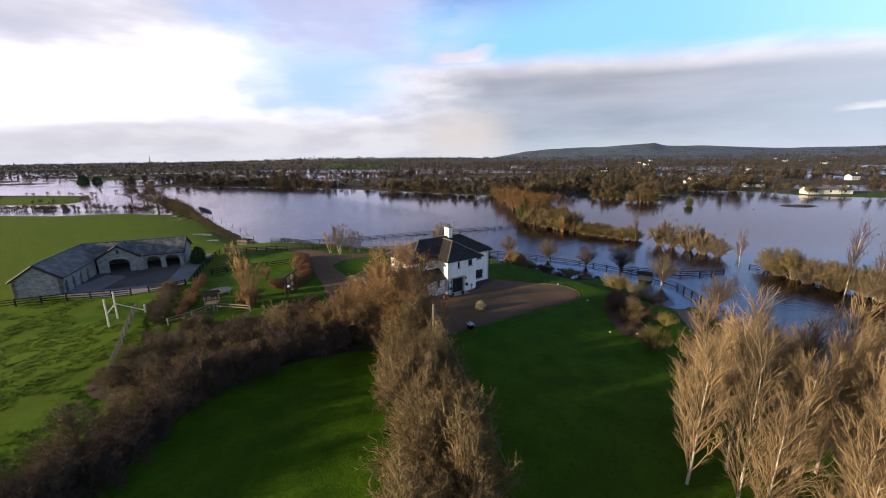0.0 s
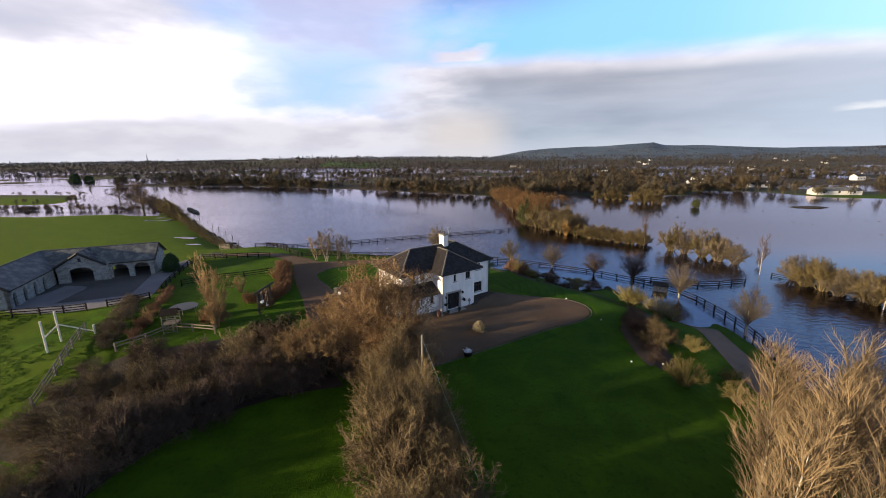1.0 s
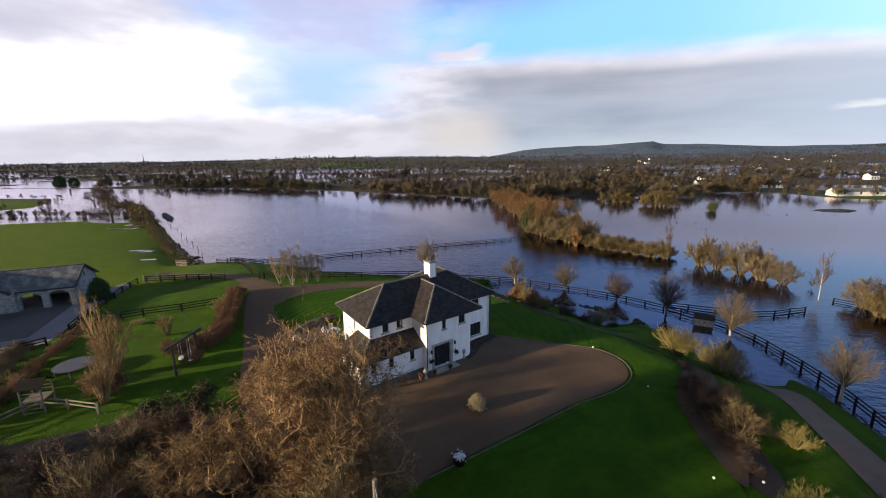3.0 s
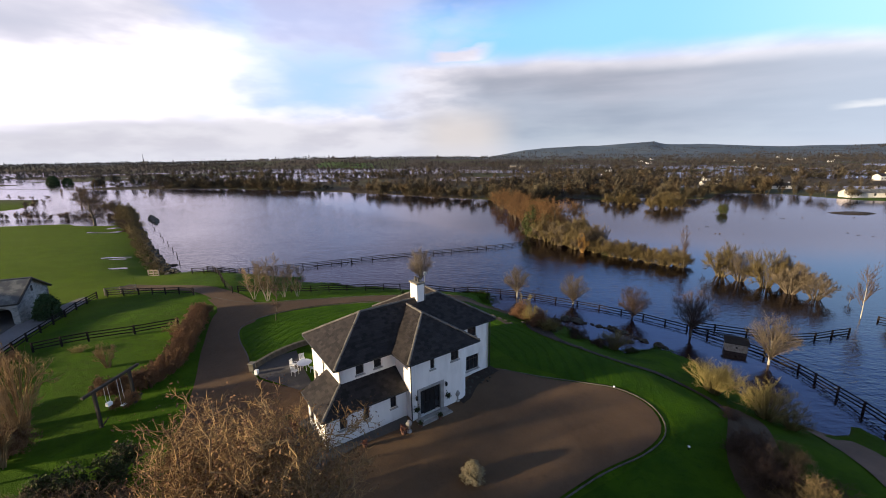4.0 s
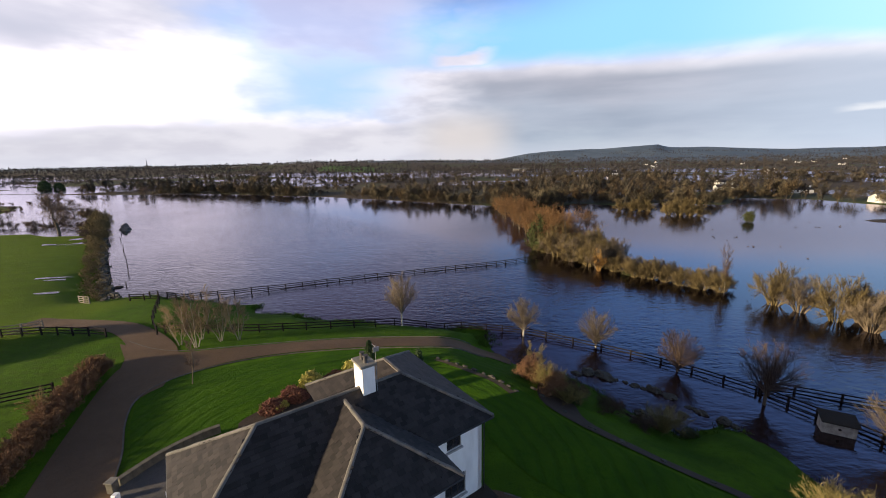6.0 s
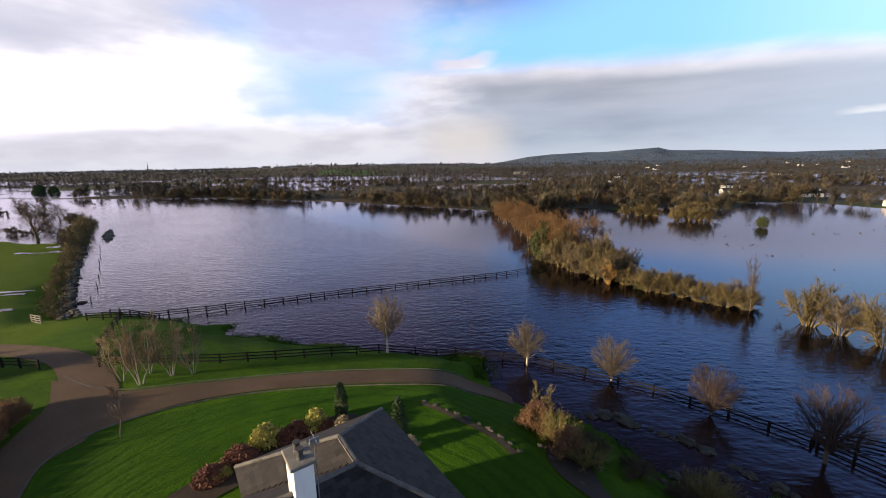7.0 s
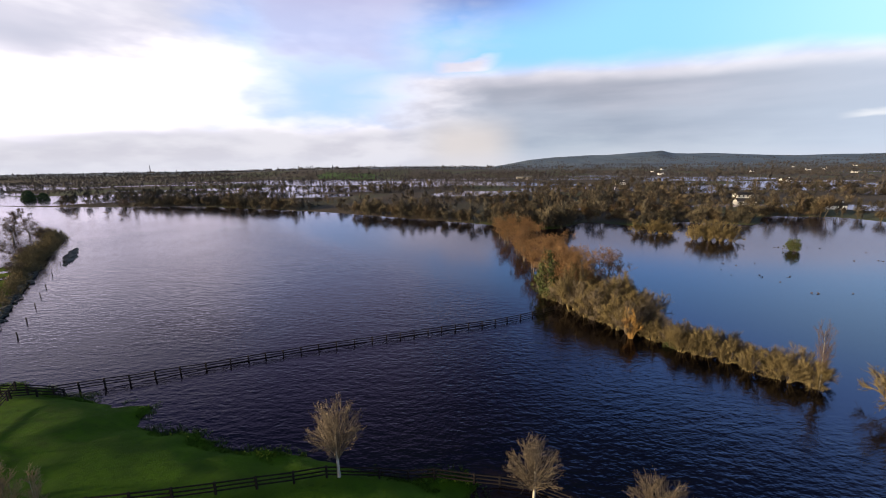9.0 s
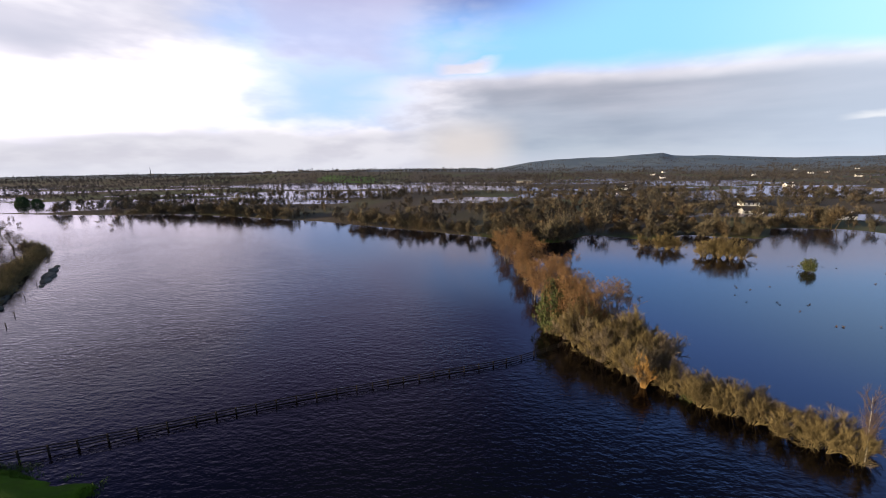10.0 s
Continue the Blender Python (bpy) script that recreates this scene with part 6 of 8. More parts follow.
for p in spline([(60.6, 90.0), (61.4, 84.4), (63.2, 79.0), (66, 73.0), (69, 66), (72, 58)], 1.9):
    for o in (1.2, 4.0):
        (a if wood.uniform() < 0.5 else b).append((p.x + o + wood.normal(0, 0.5), p.y + wood.normal(0, 0.5), wood.uniform(0, 360), wood.uniform(1.0, 1.35), wood.uniform(0.95, 1.2), -0.3))
for x, y, s in ((83.6, 217.0, 1.35), (87.0, 215.6, 1.7), (90.6, 214.8, 1.65), (94.0, 214.2, 1.35), (89.0, 218.4, 1.6), (74.6, 231.2, 1.3), (77.4, 229.6, 1.5), (80.6, 229.0, 1.2), (70.0, 234.0, 1.2)):
    a.append((x, y, wood.uniform(0, 360), s, 1.1, -0.4))
planted(WATER_BUSH, a)
root = plant_thing("orange_willow", broom(104, 4.4, 1.5, 30, 7, 7, 2, 0.024, 0.4), {"crown": TWIG_ORANGE}, "bright orange-twigged willow in the flooded hedge", "shrub")
planted(root, [(30.4, 132.8, 0, 1.05, 1.15, -0.3)])
planted(WATER_BROWN, b)
planted(SHRUB_IVY, [(102.4, 198.4, 0, 1.15, 1.2, -0.4), (22.6, 158.4, 0, 1.7, 1.7, -0.4), (25.4, 156.2, 80, 1.4, 1.6, -0.4), (20.6, 151.6, 30, 1.5, 1.7, -0.4), (32.0, 147.0, 20, 1.0, 1.7, -0.4)], first=False)
# taller brown alders where the hedge meets the far shore
root = plant_thing("alder", spread_tree(110, 9.5, 4.0, 2, 8, 6, 2, 0.05, 0.18, 0, 0.1), {"trunk": BARK, "crown": TWIG_RUSSET}, "tall bare alder with russet brown twigs at the water's edge", "tree", "alders in the hedge")
spots = []
for i, p in enumerate(spline([(21.6, 152.0), (21.0, 160.0), (19.4, 170.0), (18.4, 182.0), (17.6, 194.0), (16.6, 208.0), (15.6, 222.0), (14.6, 236.0)], 5.2)):
    for o in (1.6, 6.0, 10.5):
        spots.append((p.x + o + wood.normal(0, 0.8), p.y + wood.normal(0, 1.2), wood.uniform(0, 360), wood.uniform(0.72, 1.0) * (1.28 - 0.38 * smooth(p.y, 155, 200)), wood.uniform(0.9, 1.15), -0.4))
planted(root, spots)
# thin alders alone in the water
root = plant_thing("lone_alder", birch_tree(120, 8.4, 2.2, 22, 3, 0.28, 0.07), {"trunk": PALE_BARK, "crown": TWIG_DARK}, "thin pale-stemmed alder standing alone in flood water", "tree", "lone alders")
planted(root, [(47.4, 119.4, 0, 1.0, 0.95, -0.4), (58.6, 93.6, 70, 0.95, 0.95, -0.4), (64.4, 76.0, 140, 1.25, 1.1, -0.4), (67.0, 74.0, 200, 1.1, 1.0, -0.4), (62.6, 99.8, 60, 0.5, 0.5, -0.4)])

# ---- bank and hedge on the west side of the flood ----
WEST = plant_thing("bank_shrub", shrub(130, 1.7, 1.6, 9, 5, 4, 1, 0.035, 0.15, 0.95, 0, 0.07, 4), {"crown": TWIG_OLIVE}, "low leafless bank shrub with dull brown twigs", "shrub", "hedge on the flood bank")
spots = []
for i, p in enumerate(spline([(-61.6, 112.6), (-67.6, 118.8), (-77.5, 128.2), (-91, 142), (-106, 157.2), (-122, 172.8), (-139, 190), (-154, 206), (-168, 220), (-190, 234)], 1.9)):
    for o in (0, -2.2):
        spots.append((p.x + o + wood.normal(0, 0.5), p.y + wood.normal(0, 0.5), wood.uniform(0, 360), wood.uniform(0.75, 1.15) * (0.8 + 1.3 * smooth(p.y, 140, 185)), wood.uniform(0.7, 1.15), None))
planted(WEST, spots)
root = plant_thing("oak", spread_tree(140, 11.0, 6.0, 1, 12, 9, 5, 0.03, 0.42, 0, 0.2), {"trunk": BARK, "crown": TWIG_DARK}, "old bare oak with crooked dark limbs by the flood", "tree", "bare oaks")
planted(root, [(-139, 175, 0, 1.2, 1.15, None), (-168, 214, 120, 0.7, 0.75, -0.2), (-178, 212, 40, 0.8, 0.8, -0.2), (-204, 233, 160, 1.0, 1.0, -0.2), (-188, 226, 290, 0.85, 0.9, -0.2), (-247, 336, 200, 0.9, 0.8, -0.2), (-117, 164, 60, 0.55, 0.6, None), (-89, 96, 20, 0.28, 0.35, None)])

root = plant_thing("evergreen_tree", leaf_bush(145, 12.0, 7.0, 1500, 0.55), {"stem": BARK, "foliage": CONIFER}, "dark evergreen trees beyond the western flood", "tree", "far evergreens")
planted(root, [(-446, 436, 0, 0.75, 1.0, -0.3), (-434, 426, 80, 0.55, 0.8, -0.3), (-425, 432, 160, 0.65, 0.9, -0.3)])

# ---- far woods and hedgerows ----
far = np.random.default_rng(9)
TEMPL = [coarse_tree(i, 7.0, 3.6, 130, 0.15, ("round", "dome", "tall", "tall", "round")[i]) for i in range(5)]


def on_land(x, y):
    return sdist(FAR_SHORE, x, y)


def belt(count, x0, x1, y0, y1, cover, size, seed):
    r = np.random.default_rng(seed)
    x, y = r.uniform(x0, x1, count), r.uniform(y0, y1, count)
    dens = vnoise(x / 120, y / 45, seed) + 0.6 * vnoise(x / 45, y / 18, seed + 1)
    d = on_land(x, y)
    keep = (d > 1.5) & ((dens > cover) | (d < 9))
    x, y = x[keep], y[keep]
    z = ground_z(x, y)
    s = size * r.uniform(0.4, 1.35, len(x)) * (1 + 0.4 * vnoise(x / 60, y / 60, 3))
    return np.column_stack([x, y, np.maximum(z, -0.3) - 0.2, s, r.uniform(0.8, 1.25, len(x)), r.integers(0, 5, len(x))])


FINE = [coarse_tree(60 + i, 7.6, 3.9, 330, 0.085, ("round", "tall", "dome", "round", "dome")[i], 7) for i in range(5)]
r = np.random.default_rng(77)
sx, sy = r.uniform(-330, 330, 9000), r.uniform(215, 390, 9000)
sd = on_land(sx, sy)
keep = (sd > -1.5) & (sd < 11) & (vnoise(sx / 34, sy / 34, 9) > -0.30 + 0.25 * (sx < -140)) & ~((sx > 176) & (sx < 226) & (r.uniform(size=9000) < 0.8))
sx, sy, sd = sx[keep][:520], sy[keep][:520], sd[keep][:520]
scatter_joined("shore_wood", FINE, np.column_stack([sx, sy, np.maximum(ground_z(sx, sy), -0.3) - 0.2, r.uniform(0.55, 1.45, len(sx)) * (1 + 0.3 * vnoise(sx / 25, sy / 25, 2)), r.uniform(0.8, 1.2, len(sx)), r.integers(0, 5, len(sx))]),
               WOOD_SHORE, "bare brown willows along the far shore", "woods")
scatter_joined("far_wood", TEMPL, belt(2600, -360, 380, 240, 560, -0.12, 0.98, 21), WOOD_FAR, "brown leafless willow woods beyond the flood", "woods")
GROVE = [coarse_tree(20 + i, 6.6, 3.8, 300, 0.085, ("round", "dome", "round")[i], 7) for i in range(3)]
r = np.random.default_rng(33)
gx, gy = r.uniform(14, 140, 520), r.uniform(236, 400, 520)
gd = on_land(gx, gy)
keep = (gd > 0.5) & ((vnoise(gx / 50, gy / 40, 4) > -0.25) | (gd < 8))
gx, gy = gx[keep], gy[keep]
scatter_joined("alder_wood", GROVE, np.column_stack([gx, gy, np.maximum(ground_z(gx, gy), -0.3) - 0.2, r.uniform(0.55, 1.05, len(gx)), r.uniform(0.8, 1.1, len(gx)), r.integers(0, 3, len(gx))]),
               WOOD_RUSSET, "dull brown alder wood on the far shore", "woods")
COARSE = [coarse_tree(40 + i, 8.0, 4.4, 24, 0.60, ("round", "dome", "tall")[i], 4) for i in range(3)]


def hedgerows(seed, x0, x1, y0, y1, lines, gap, size):
    r = np.random.default_rng(seed)
    rows = []
    for _ in range(lines):
        cx, cy = r.uniform(x0, x1), r.uniform(y0, y1)
        ang = r.choice([r.normal(0.05, 0.12), r.normal(1.25, 0.25)], p=[0.75, 0.25])
        ln = r.uniform(80, 420)
        k = int(ln / gap)
        t = (np.arange(k) - k / 2) * gap
        keep = r.uniform(size=k) < 0.85
        x = cx + np.cos(ang) * t[keep] + r.normal(0, 2, keep.sum())
        y = cy + np.sin(ang) * t[keep] + r.normal(0, 2, keep.sum())
        ok = on_land(x, y) > 4
        x, y = x[ok], y[ok]
        z = ground_z(x, y)
        rows.append(np.column_stack([x, y, np.maximum(z, -0.3) - 0.4, size * r.uniform(0.5, 1.5, len(x)), r.uniform(0.7, 1.3, len(x)), r.integers(0, 3, len(x))]))
    return np.concatenate(rows)


scatter_joined("hedgerows", COARSE, hedgerows(51, -1100, 1300, 420, 1300, 150, 6.0, 0.85), TWIG_HAZE, "bare hedgerows between distant flooded fields", "hedgerows")
scatter_joined("distant_hedgerows", COARSE, hedgerows(52, -3100, 3200, 1100, 3300, 400, 13, 1.2), TWIG_HAZE, "bare hedgerows and woods near the horizon", "hedgerows")
r = np.random.default_rng(61)
wx, wy = r.uniform(-330, -180, 260), r.uniform(195, 330, 260)
keep = (np.abs(sdist(ISLE, wx, wy)) < 5) | (r.uniform(size=260) < 0.06)
wx, wy = wx[keep], wy[keep]
wx = np.concatenate([wx, r.uniform(-330, -142, 170)])
wy = np.concatenate([wy, 189 + r.normal(0, 1.6, 170)])
scatter_joined("flooded_hedge", TEMPL, np.column_stack([wx, wy, np.full(len(wx), -0.4), r.uniform(0.35, 0.60, len(wx)), r.uniform(0.8, 1.1, len(wx)), r.integers(0, 5, len(wx))]), TWIG_DARK, "drowned hedge in the western flood", "hedge")

# ---- stone barns round the yard ----
BO, BB = (-63.2, 64.0), 27.0
BZ = gz(-62, 76) - 0.02
barn = thing("barn", pose(BO[0], BO[1], BZ, 0, 0, BB), "grey limestone barn range with slate roofs and arched cart sheds", "barn")


def arch_wall(p0, p1, height, arches, thick=0.5, spring=0.72):
    """A rubble wall with round-headed openings (x0, x1, top)."""
    L = math.dist(p0, p1)
    bm = bmesh.new()
    x = 0.0
    for x0, x1, top in sorted(arches):
        box(bm, (x, 0, -0.6), (x0, thick, height))
        k = 8
        for i in range(k):
            a, b = x0 + (x1 - x0) * i / k, x0 + (x1 - x0) * (i + 1) / k
            t = 2 * ((a + b) / 2 - x0) / (x1 - x0) - 1
            box(bm, (a, 0, top * (spring + (1 - spring) * math.sqrt(max(0, 1 - t * t)))), (b, thick, height))
        x = x1
    box(bm, (x, 0, -0.6), (L, thick, height))
    ob = part("wall", bm, LIMESTONE, barn)
    ob.matrix_basis = along(p0, p1)
    for x0, x1, top in arches:
        bm = bmesh.new()
        k = 11
        for i in range(k):
            t0 = math.pi * i / k
            t1 = math.pi * (i + 0.92) / k
            c, r, h = (x0 + x1) / 2, (x1 - x0) / 2, top * (1 - spring)
            pts = [(c - math.cos(t) * (r + o), top * spring + math.sin(t) * (h + o)) for t, o in ((t0, 0.0), (t1, 0.0), (t1, 0.28), (t0, 0.28))]
            vs = [bm.verts.new((px, y, pz)) for y in (-0.04, 0.2) for px, pz in pts]
            for f in ((0, 1, 2, 3), (7, 6, 5, 4), (0, 4, 5, 1), (1, 5, 6, 2), (2, 6, 7, 3), (3, 7, 4, 0)):
                bm.faces.new([vs[j] for j in f])
        tagged(part("arch_ring", bm, CUT_STONE, barn, "pale cut stone arch"), kind="stuff").matrix_basis = along(p0, p1)
    return ob


def gable_wall(p0, p1, height, apex, hole=None):
    L = math.dist(p0, p1)
    bm = bmesh.new()
    lo = [(0, -0.6), (L, -0.6), (L, height), (L / 2, apex), (0, height)]
    vs = [[bm.verts.new((x, y, z)) for x, z in lo] for y in (0, 0.5)]
    bm.faces.new(vs[0])
    bm.faces.new(vs[1][::-1])
    for i in range(5):
        bm.faces.new((vs[0][i], vs[1][i], vs[1][(i + 1) % 5], vs[0][(i + 1) % 5]))
    part("wall", bm, LIMESTONE, barn).matrix_basis = along(p0, p1)


BE, BR = 3.0, 5.15
gable_wall((-6, 0), (0, 0), BE, BR)
arch_wall((0, 0), (0, 13), BE, [(0.8, 1.7, 2.3), (3.4, 4.3, 2.3), (6.2, 7.1, 2.3), (8.9, 9.9, 2.3)])
arch_wall((-6, 21), (-6, 0), BE, [])
arch_wall((7.2, 13.0), (14.2, 13.0), BE, [(0.7, 3.1, 2.5), (3.9, 6.3, 2.5)])
arch_wall((0.5, 12.4), (7.2, 12.4), BE, [(1.6, 4.9, 2.7)])
bm = bmesh.new()
vs = [[bm.verts.new(p) for p in ((0.5, y, BE + 0.003), (7.2, y, BE + 0.003), (3.85, y, BR - 0.05))] for y in (12.4, 12.9)]
bm.faces.new(vs[0])
bm.faces.new(vs[1][::-1])
for i in range(3):
    bm.faces.new((vs[0][i], vs[1][i], vs[1][(i + 1) % 3], vs[0][(i + 1) % 3]))
part("gable", bm, LIMESTONE, barn)
part("wall", box_bm((7.2, 12.4, -0.6), (7.7, 13.0, BE)), LIMESTONE, barn)
gable_wall((14.2, 13.0), (14.2, 21.0), BE, BR)
arch_wall((14.2, 21.0), (-6, 21.0), BE, [(8.2, 10.8, 2.6)])
part("vent", box_bm((3.65, 12.36, 3.7), (4.05, 12.42, 4.3), 0.01), DARK_WOOD, barn, "dark louvred gable vent")
part("vent", box_bm((14.22, 16.8, 3.4), (14.26, 17.2, 4.2), 0.01), DARK_WOOD, barn, "dark slit window in the gable")
part("floor_slab", box_bm((-5.4, 0.6, -0.3), (13.6, 20.4, 0.08)), PAVING, barn, "dark damp barn floor")
# dark panels added in the open doorways in place of the shaded interior
for y0 in (0.8, 3.4, 6.2, 8.9):
    part("stable_door", box_bm((-0.32, y0 + 0.02, 0.1), (-0.26, y0 + 0.9, 2.2), 0.01), DARK_WOOD, barn, "dark panel standing in for the shade inside a doorway")
OV = 0.3
k_ = (BR - BE) / 3.0
kc = (BR - BE) / 4.0
for c in ([(-6 - OV, -OV, BE - OV * k_), (-3, -OV, BR), (-3, 17, BR), (-6 - OV, 21, BE - OV * k_)], [(OV, -OV, BE - OV * k_), (-3, -OV, BR), (-3, 17, BR), (OV, 13.4, BE - OV * k_)],
          [(-6, 13 - OV, BE - OV * kc), (14.2 + OV, 13 - OV, BE - OV * kc), (14.2 + OV, 17, BR), (-3, 17, BR)], [(-6 - OV, 21 + OV, BE - OV * kc), (14.2 + OV, 21 + OV, BE - OV * kc), (14.2 + OV, 17, BR), (-3, 17, BR)],
          [(0.2, 12.1, BE - 0.22), (3.85, 12.1, BR), (3.85, 17, BR), (0.2, 13.0, BE - 0.22)], [(7.5, 12.1, BE - 0.22), (3.85, 12.1, BR), (3.85, 17, BR), (7.5, 13.0, BE - 0.22)]):
    part("roof", slab_np([Vector(p) + Vector((0, 0, 0.16)) for p in c], 0.14), BARN_SLATE, barn)
for i, (a, b) in enumerate((((-3, -OV, BR), (-3, 17, BR)), ((-3, 17, BR), (14.5, 17, BR)), ((3.85, 12.1, BR), (3.85, 17, BR)))):
    tagged(part("ridge", ridge_bm(Vector(a) + Vector((0, 0, 0.18)), Vector(b) + Vector((0, 0, 0.18)), 0.14, i), RIDGE, barn), kind="stuff")
for a, b in (((-6.3, -0.31, BE - 0.14), (-3, -0.31, BR + 0.06)), ((0.3, -0.31, BE - 0.14), (-3, -0.31, BR + 0.06)), ((0.2, 12.09, BE - 0.16), (3.85, 12.09, BR + 0.06)), ((7.5, 12.09, BE - 0.16), (3.85, 12.09, BR + 0.06)),
             ((14.5, 12.7, BE - 0.1), (14.5, 17, BR + 0.06)), ((14.5, 21.3, BE - 0.1), (14.5, 17, BR + 0.06))):
    part("bargeboard", tube_bm(a, b, 0.19, 0.19, 4), DARK_WOOD, barn, "dark bargeboard")
for p0, p1 in (((OV, -OV), (OV, 13.0)), ((7.5, 12.7), (14.5, 12.7))):
    part("gutter", box_bm((0, -0.12, -0.24), (math.dist(p0, p1), 0.06, -0.04), 0.02), GUTTER, barn).matrix_basis = along(p0, p1, BE)
root = plant_thing("yew_bush", leaf_bush(150, 3.3, 1.35, 1200, 0.14), {"stem": BARK, "foliage": CONIFER}, "tall dark evergreen bush against the barn gable", "bush")
planted(root, [(-54.9, 84.2, 0, 1.0, 1.0, None)])

# ---- post and rail fences ----
UNIT = {}


def unit_box(key, mat):
    """One box mesh, a unit along x, shared by all pieces of a kind."""
    if key not in UNIT:
        w, h = {"post": (0.15, 0.15), "rail": (0.05, 0.115), "stake": (0.12, 0.12)}[key[0]]
        bm = bmesh.new()
        box(bm, (0, -w / 2, -h / 2), (1, w / 2, h / 2))
        me = bpy.data.meshes.new(key[0])
        bm.to_mesh(me)
        bm.free()
        me.materials.append(mat)
        UNIT[key] = me
    return UNIT[key]


def fence(line, label, rails=3, height=1.2, gap=2.3, mat=None, name="fence", group="", level=None, category="fence"):
    """A wooden fence that follows the land, or stands out of the water."""
    mat = mat or FENCE_WOOD
    pts = spline(line, gap)
    r = random.Random(len(pts) + int(line[0][0]))
    root = thing(name, Matrix.Translation((pts[0].x, pts[0].y, 0)), label, category, group)
    tops = []
    for p in pts:
        g = gz(p.x, p.y) if level is None else level
        base, top = min(g, 0.0 if g < 0 else g) - 0.25, max(g, 0.0) * 1.0 + height + r.uniform(-0.04, 0.05)
        if g < 0:
            top = height + g * 0.35 + r.uniform(-0.04, 0.05)
        ob = new("post", unit_box(("post", mat.name), mat))
        ob.parent = root
        ob.matrix_basis = Matrix.Translation((p.x - pts[0].x, p.y - pts[0].y, base)) @ pose(0, 0, 0, r.uniform(-1.5, 1.5), -90 + r.uniform(-1.5, 1.5), r.uniform(0, 20)) @ Matrix.Diagonal((top - base, 1, 1, 1))
        tops.append((p, top))
    for (p, t0), (q, t1) in zip(tops, tops[1:]):
        for j in range(rails):
            a = Vector((p.x - pts[0].x, p.y - pts[0].y, t0 - 0.10 - j * 0.36 + r.uniform(-0.02, 0.02)))
            b = Vector((q.x - pts[0].x, q.y - pts[0].y, t1 - 0.10 - j * 0.36 + r.uniform(-0.02, 0.02)))
            d = b - a
            ob = new("rail", unit_box(("rail", mat.name), mat))
            ob.parent = root
            ob.matrix_basis = Matrix.Translation(a) @ d.to_track_quat("X", "Z").to_matrix().to_4x4() @ Matrix.Diagonal((d.length, 1, 1, 1))
    return root


fence([(-50.2, 110.6), (-43.4, 113.6), (-36.3, 117.2), (-28.4, 121.3), (-20.0, 125.4), (-10.2, 129.6), (0.4, 134.0), (11.6, 138.8), (21.0, 144.8)], "dark post and rail fence crossing the flood", 3, 1.3, 2.25)
fence([(-33.2, 93.4), (-28.0, 93.8), (-22.2, 95.0), (-16.9, 96.6), (-11.3, 98.5), (-6.4, 100.6), (-2.2, 101.8), (2.6, 102.2), (6.0, 102.0), (10.8, 101.8), (17.0, 99.0), (23.0, 96.1), (28.2, 92.6), (32.4, 88.9)], "dark post and rail fence along the drive", 3, 1.15, 2.4)
fence([(32.6, 88.6), (35.2, 85.3), (37.6, 82.0), (38.7, 78.6), (38.8, 69.2), (38.0, 62.7), (37.2, 57.2), (36.6, 48), (37.6, 34)], "dark post and rail fence along the flooded lane", 3, 1.3, 2.0)
fence([(33.2, 89.6), (36.0, 89.0), (39.2, 87.6), (43.0, 86.2), (47.0, 86.8), (52.6, 88.5)], "short post and rail fence standing in flood water", 3, 1.3, 2.4)
fence([(60.4, 93.0), (62.6, 90.6), (64.4, 88.6)], "stub of dark fence in flood water", 3, 1.1, 2.0)
fence([(-52.0, 108.6), (-48.0, 109.9), (-43.6, 112.0)], "short stretch of dark fence on the shore", 3, 1.2, 2.0)
fence([(-33.8, 92.8), (-37.0, 96.0), (-40.6, 100.6), (-45.0, 106.4), (-50.0, 112.0)], "dark fence down the grass bank to the shore", 3, 1.2, 2.6)
fence([(-46.8, 71.8), (-49.4, 76.8), (-51.6, 81.8), (-53.8, 87.0), (-55.4, 91.8)], "post and rail fence between garden and farmyard", 3, 1.15, 2.2)
fence([(-54.6, 92.8), (-49.8, 93.4), (-44.6, 92.6), (-39.4, 91.8)], "post and rail fence along the paddock", 3, 1.15, 2.4)
fence([(-45.0, 73.8), (-40.6, 76.0), (-36.8, 78.0), (-33.0, 80.2)], "dark garden fence across the paddock", 3, 1.15, 2.2)
fence([(-68.0, 57.4), (-62.8, 60.2), (-57.1, 62.4), (-52.0, 64.2)], "dark post and rail fence in front of the barn", 3, 1.2, 2.6)
fence([(-50.2, 65.6), (-47.3, 66.6), (-45.8, 68.2)], "low broken fence beside the yard gate", 3, 1.1, 1.6)
fence([(-44.0, 56.4), (-41.0, 52.0), (-37.0, 46.6), (-33.4, 41.6)], "old wooden fence at the field's edge", 3, 1.2, 2.2, GREY_WOOD)
fence([(-35.4, 51.4), (-34.0, 53.8), (-33.0, 56.6), (-27.6, 56.2)], "rough grey rail fence in the garden", 2, 1.0, 1.9, GREY_WOOD)
fence([(-62.0, 109.4), (-58.2, 107.6)], "small wooden gate at the end of the bank", 4, 1.2, 1.9, GREY_WOOD, "field_gate", category="gate")
fence([(-55.6, 93.4), (-52.2, 95.6)], "weathered field gate across the track", 4, 1.15, 2.0, GREY_WOOD, "field_gate", category="gate")

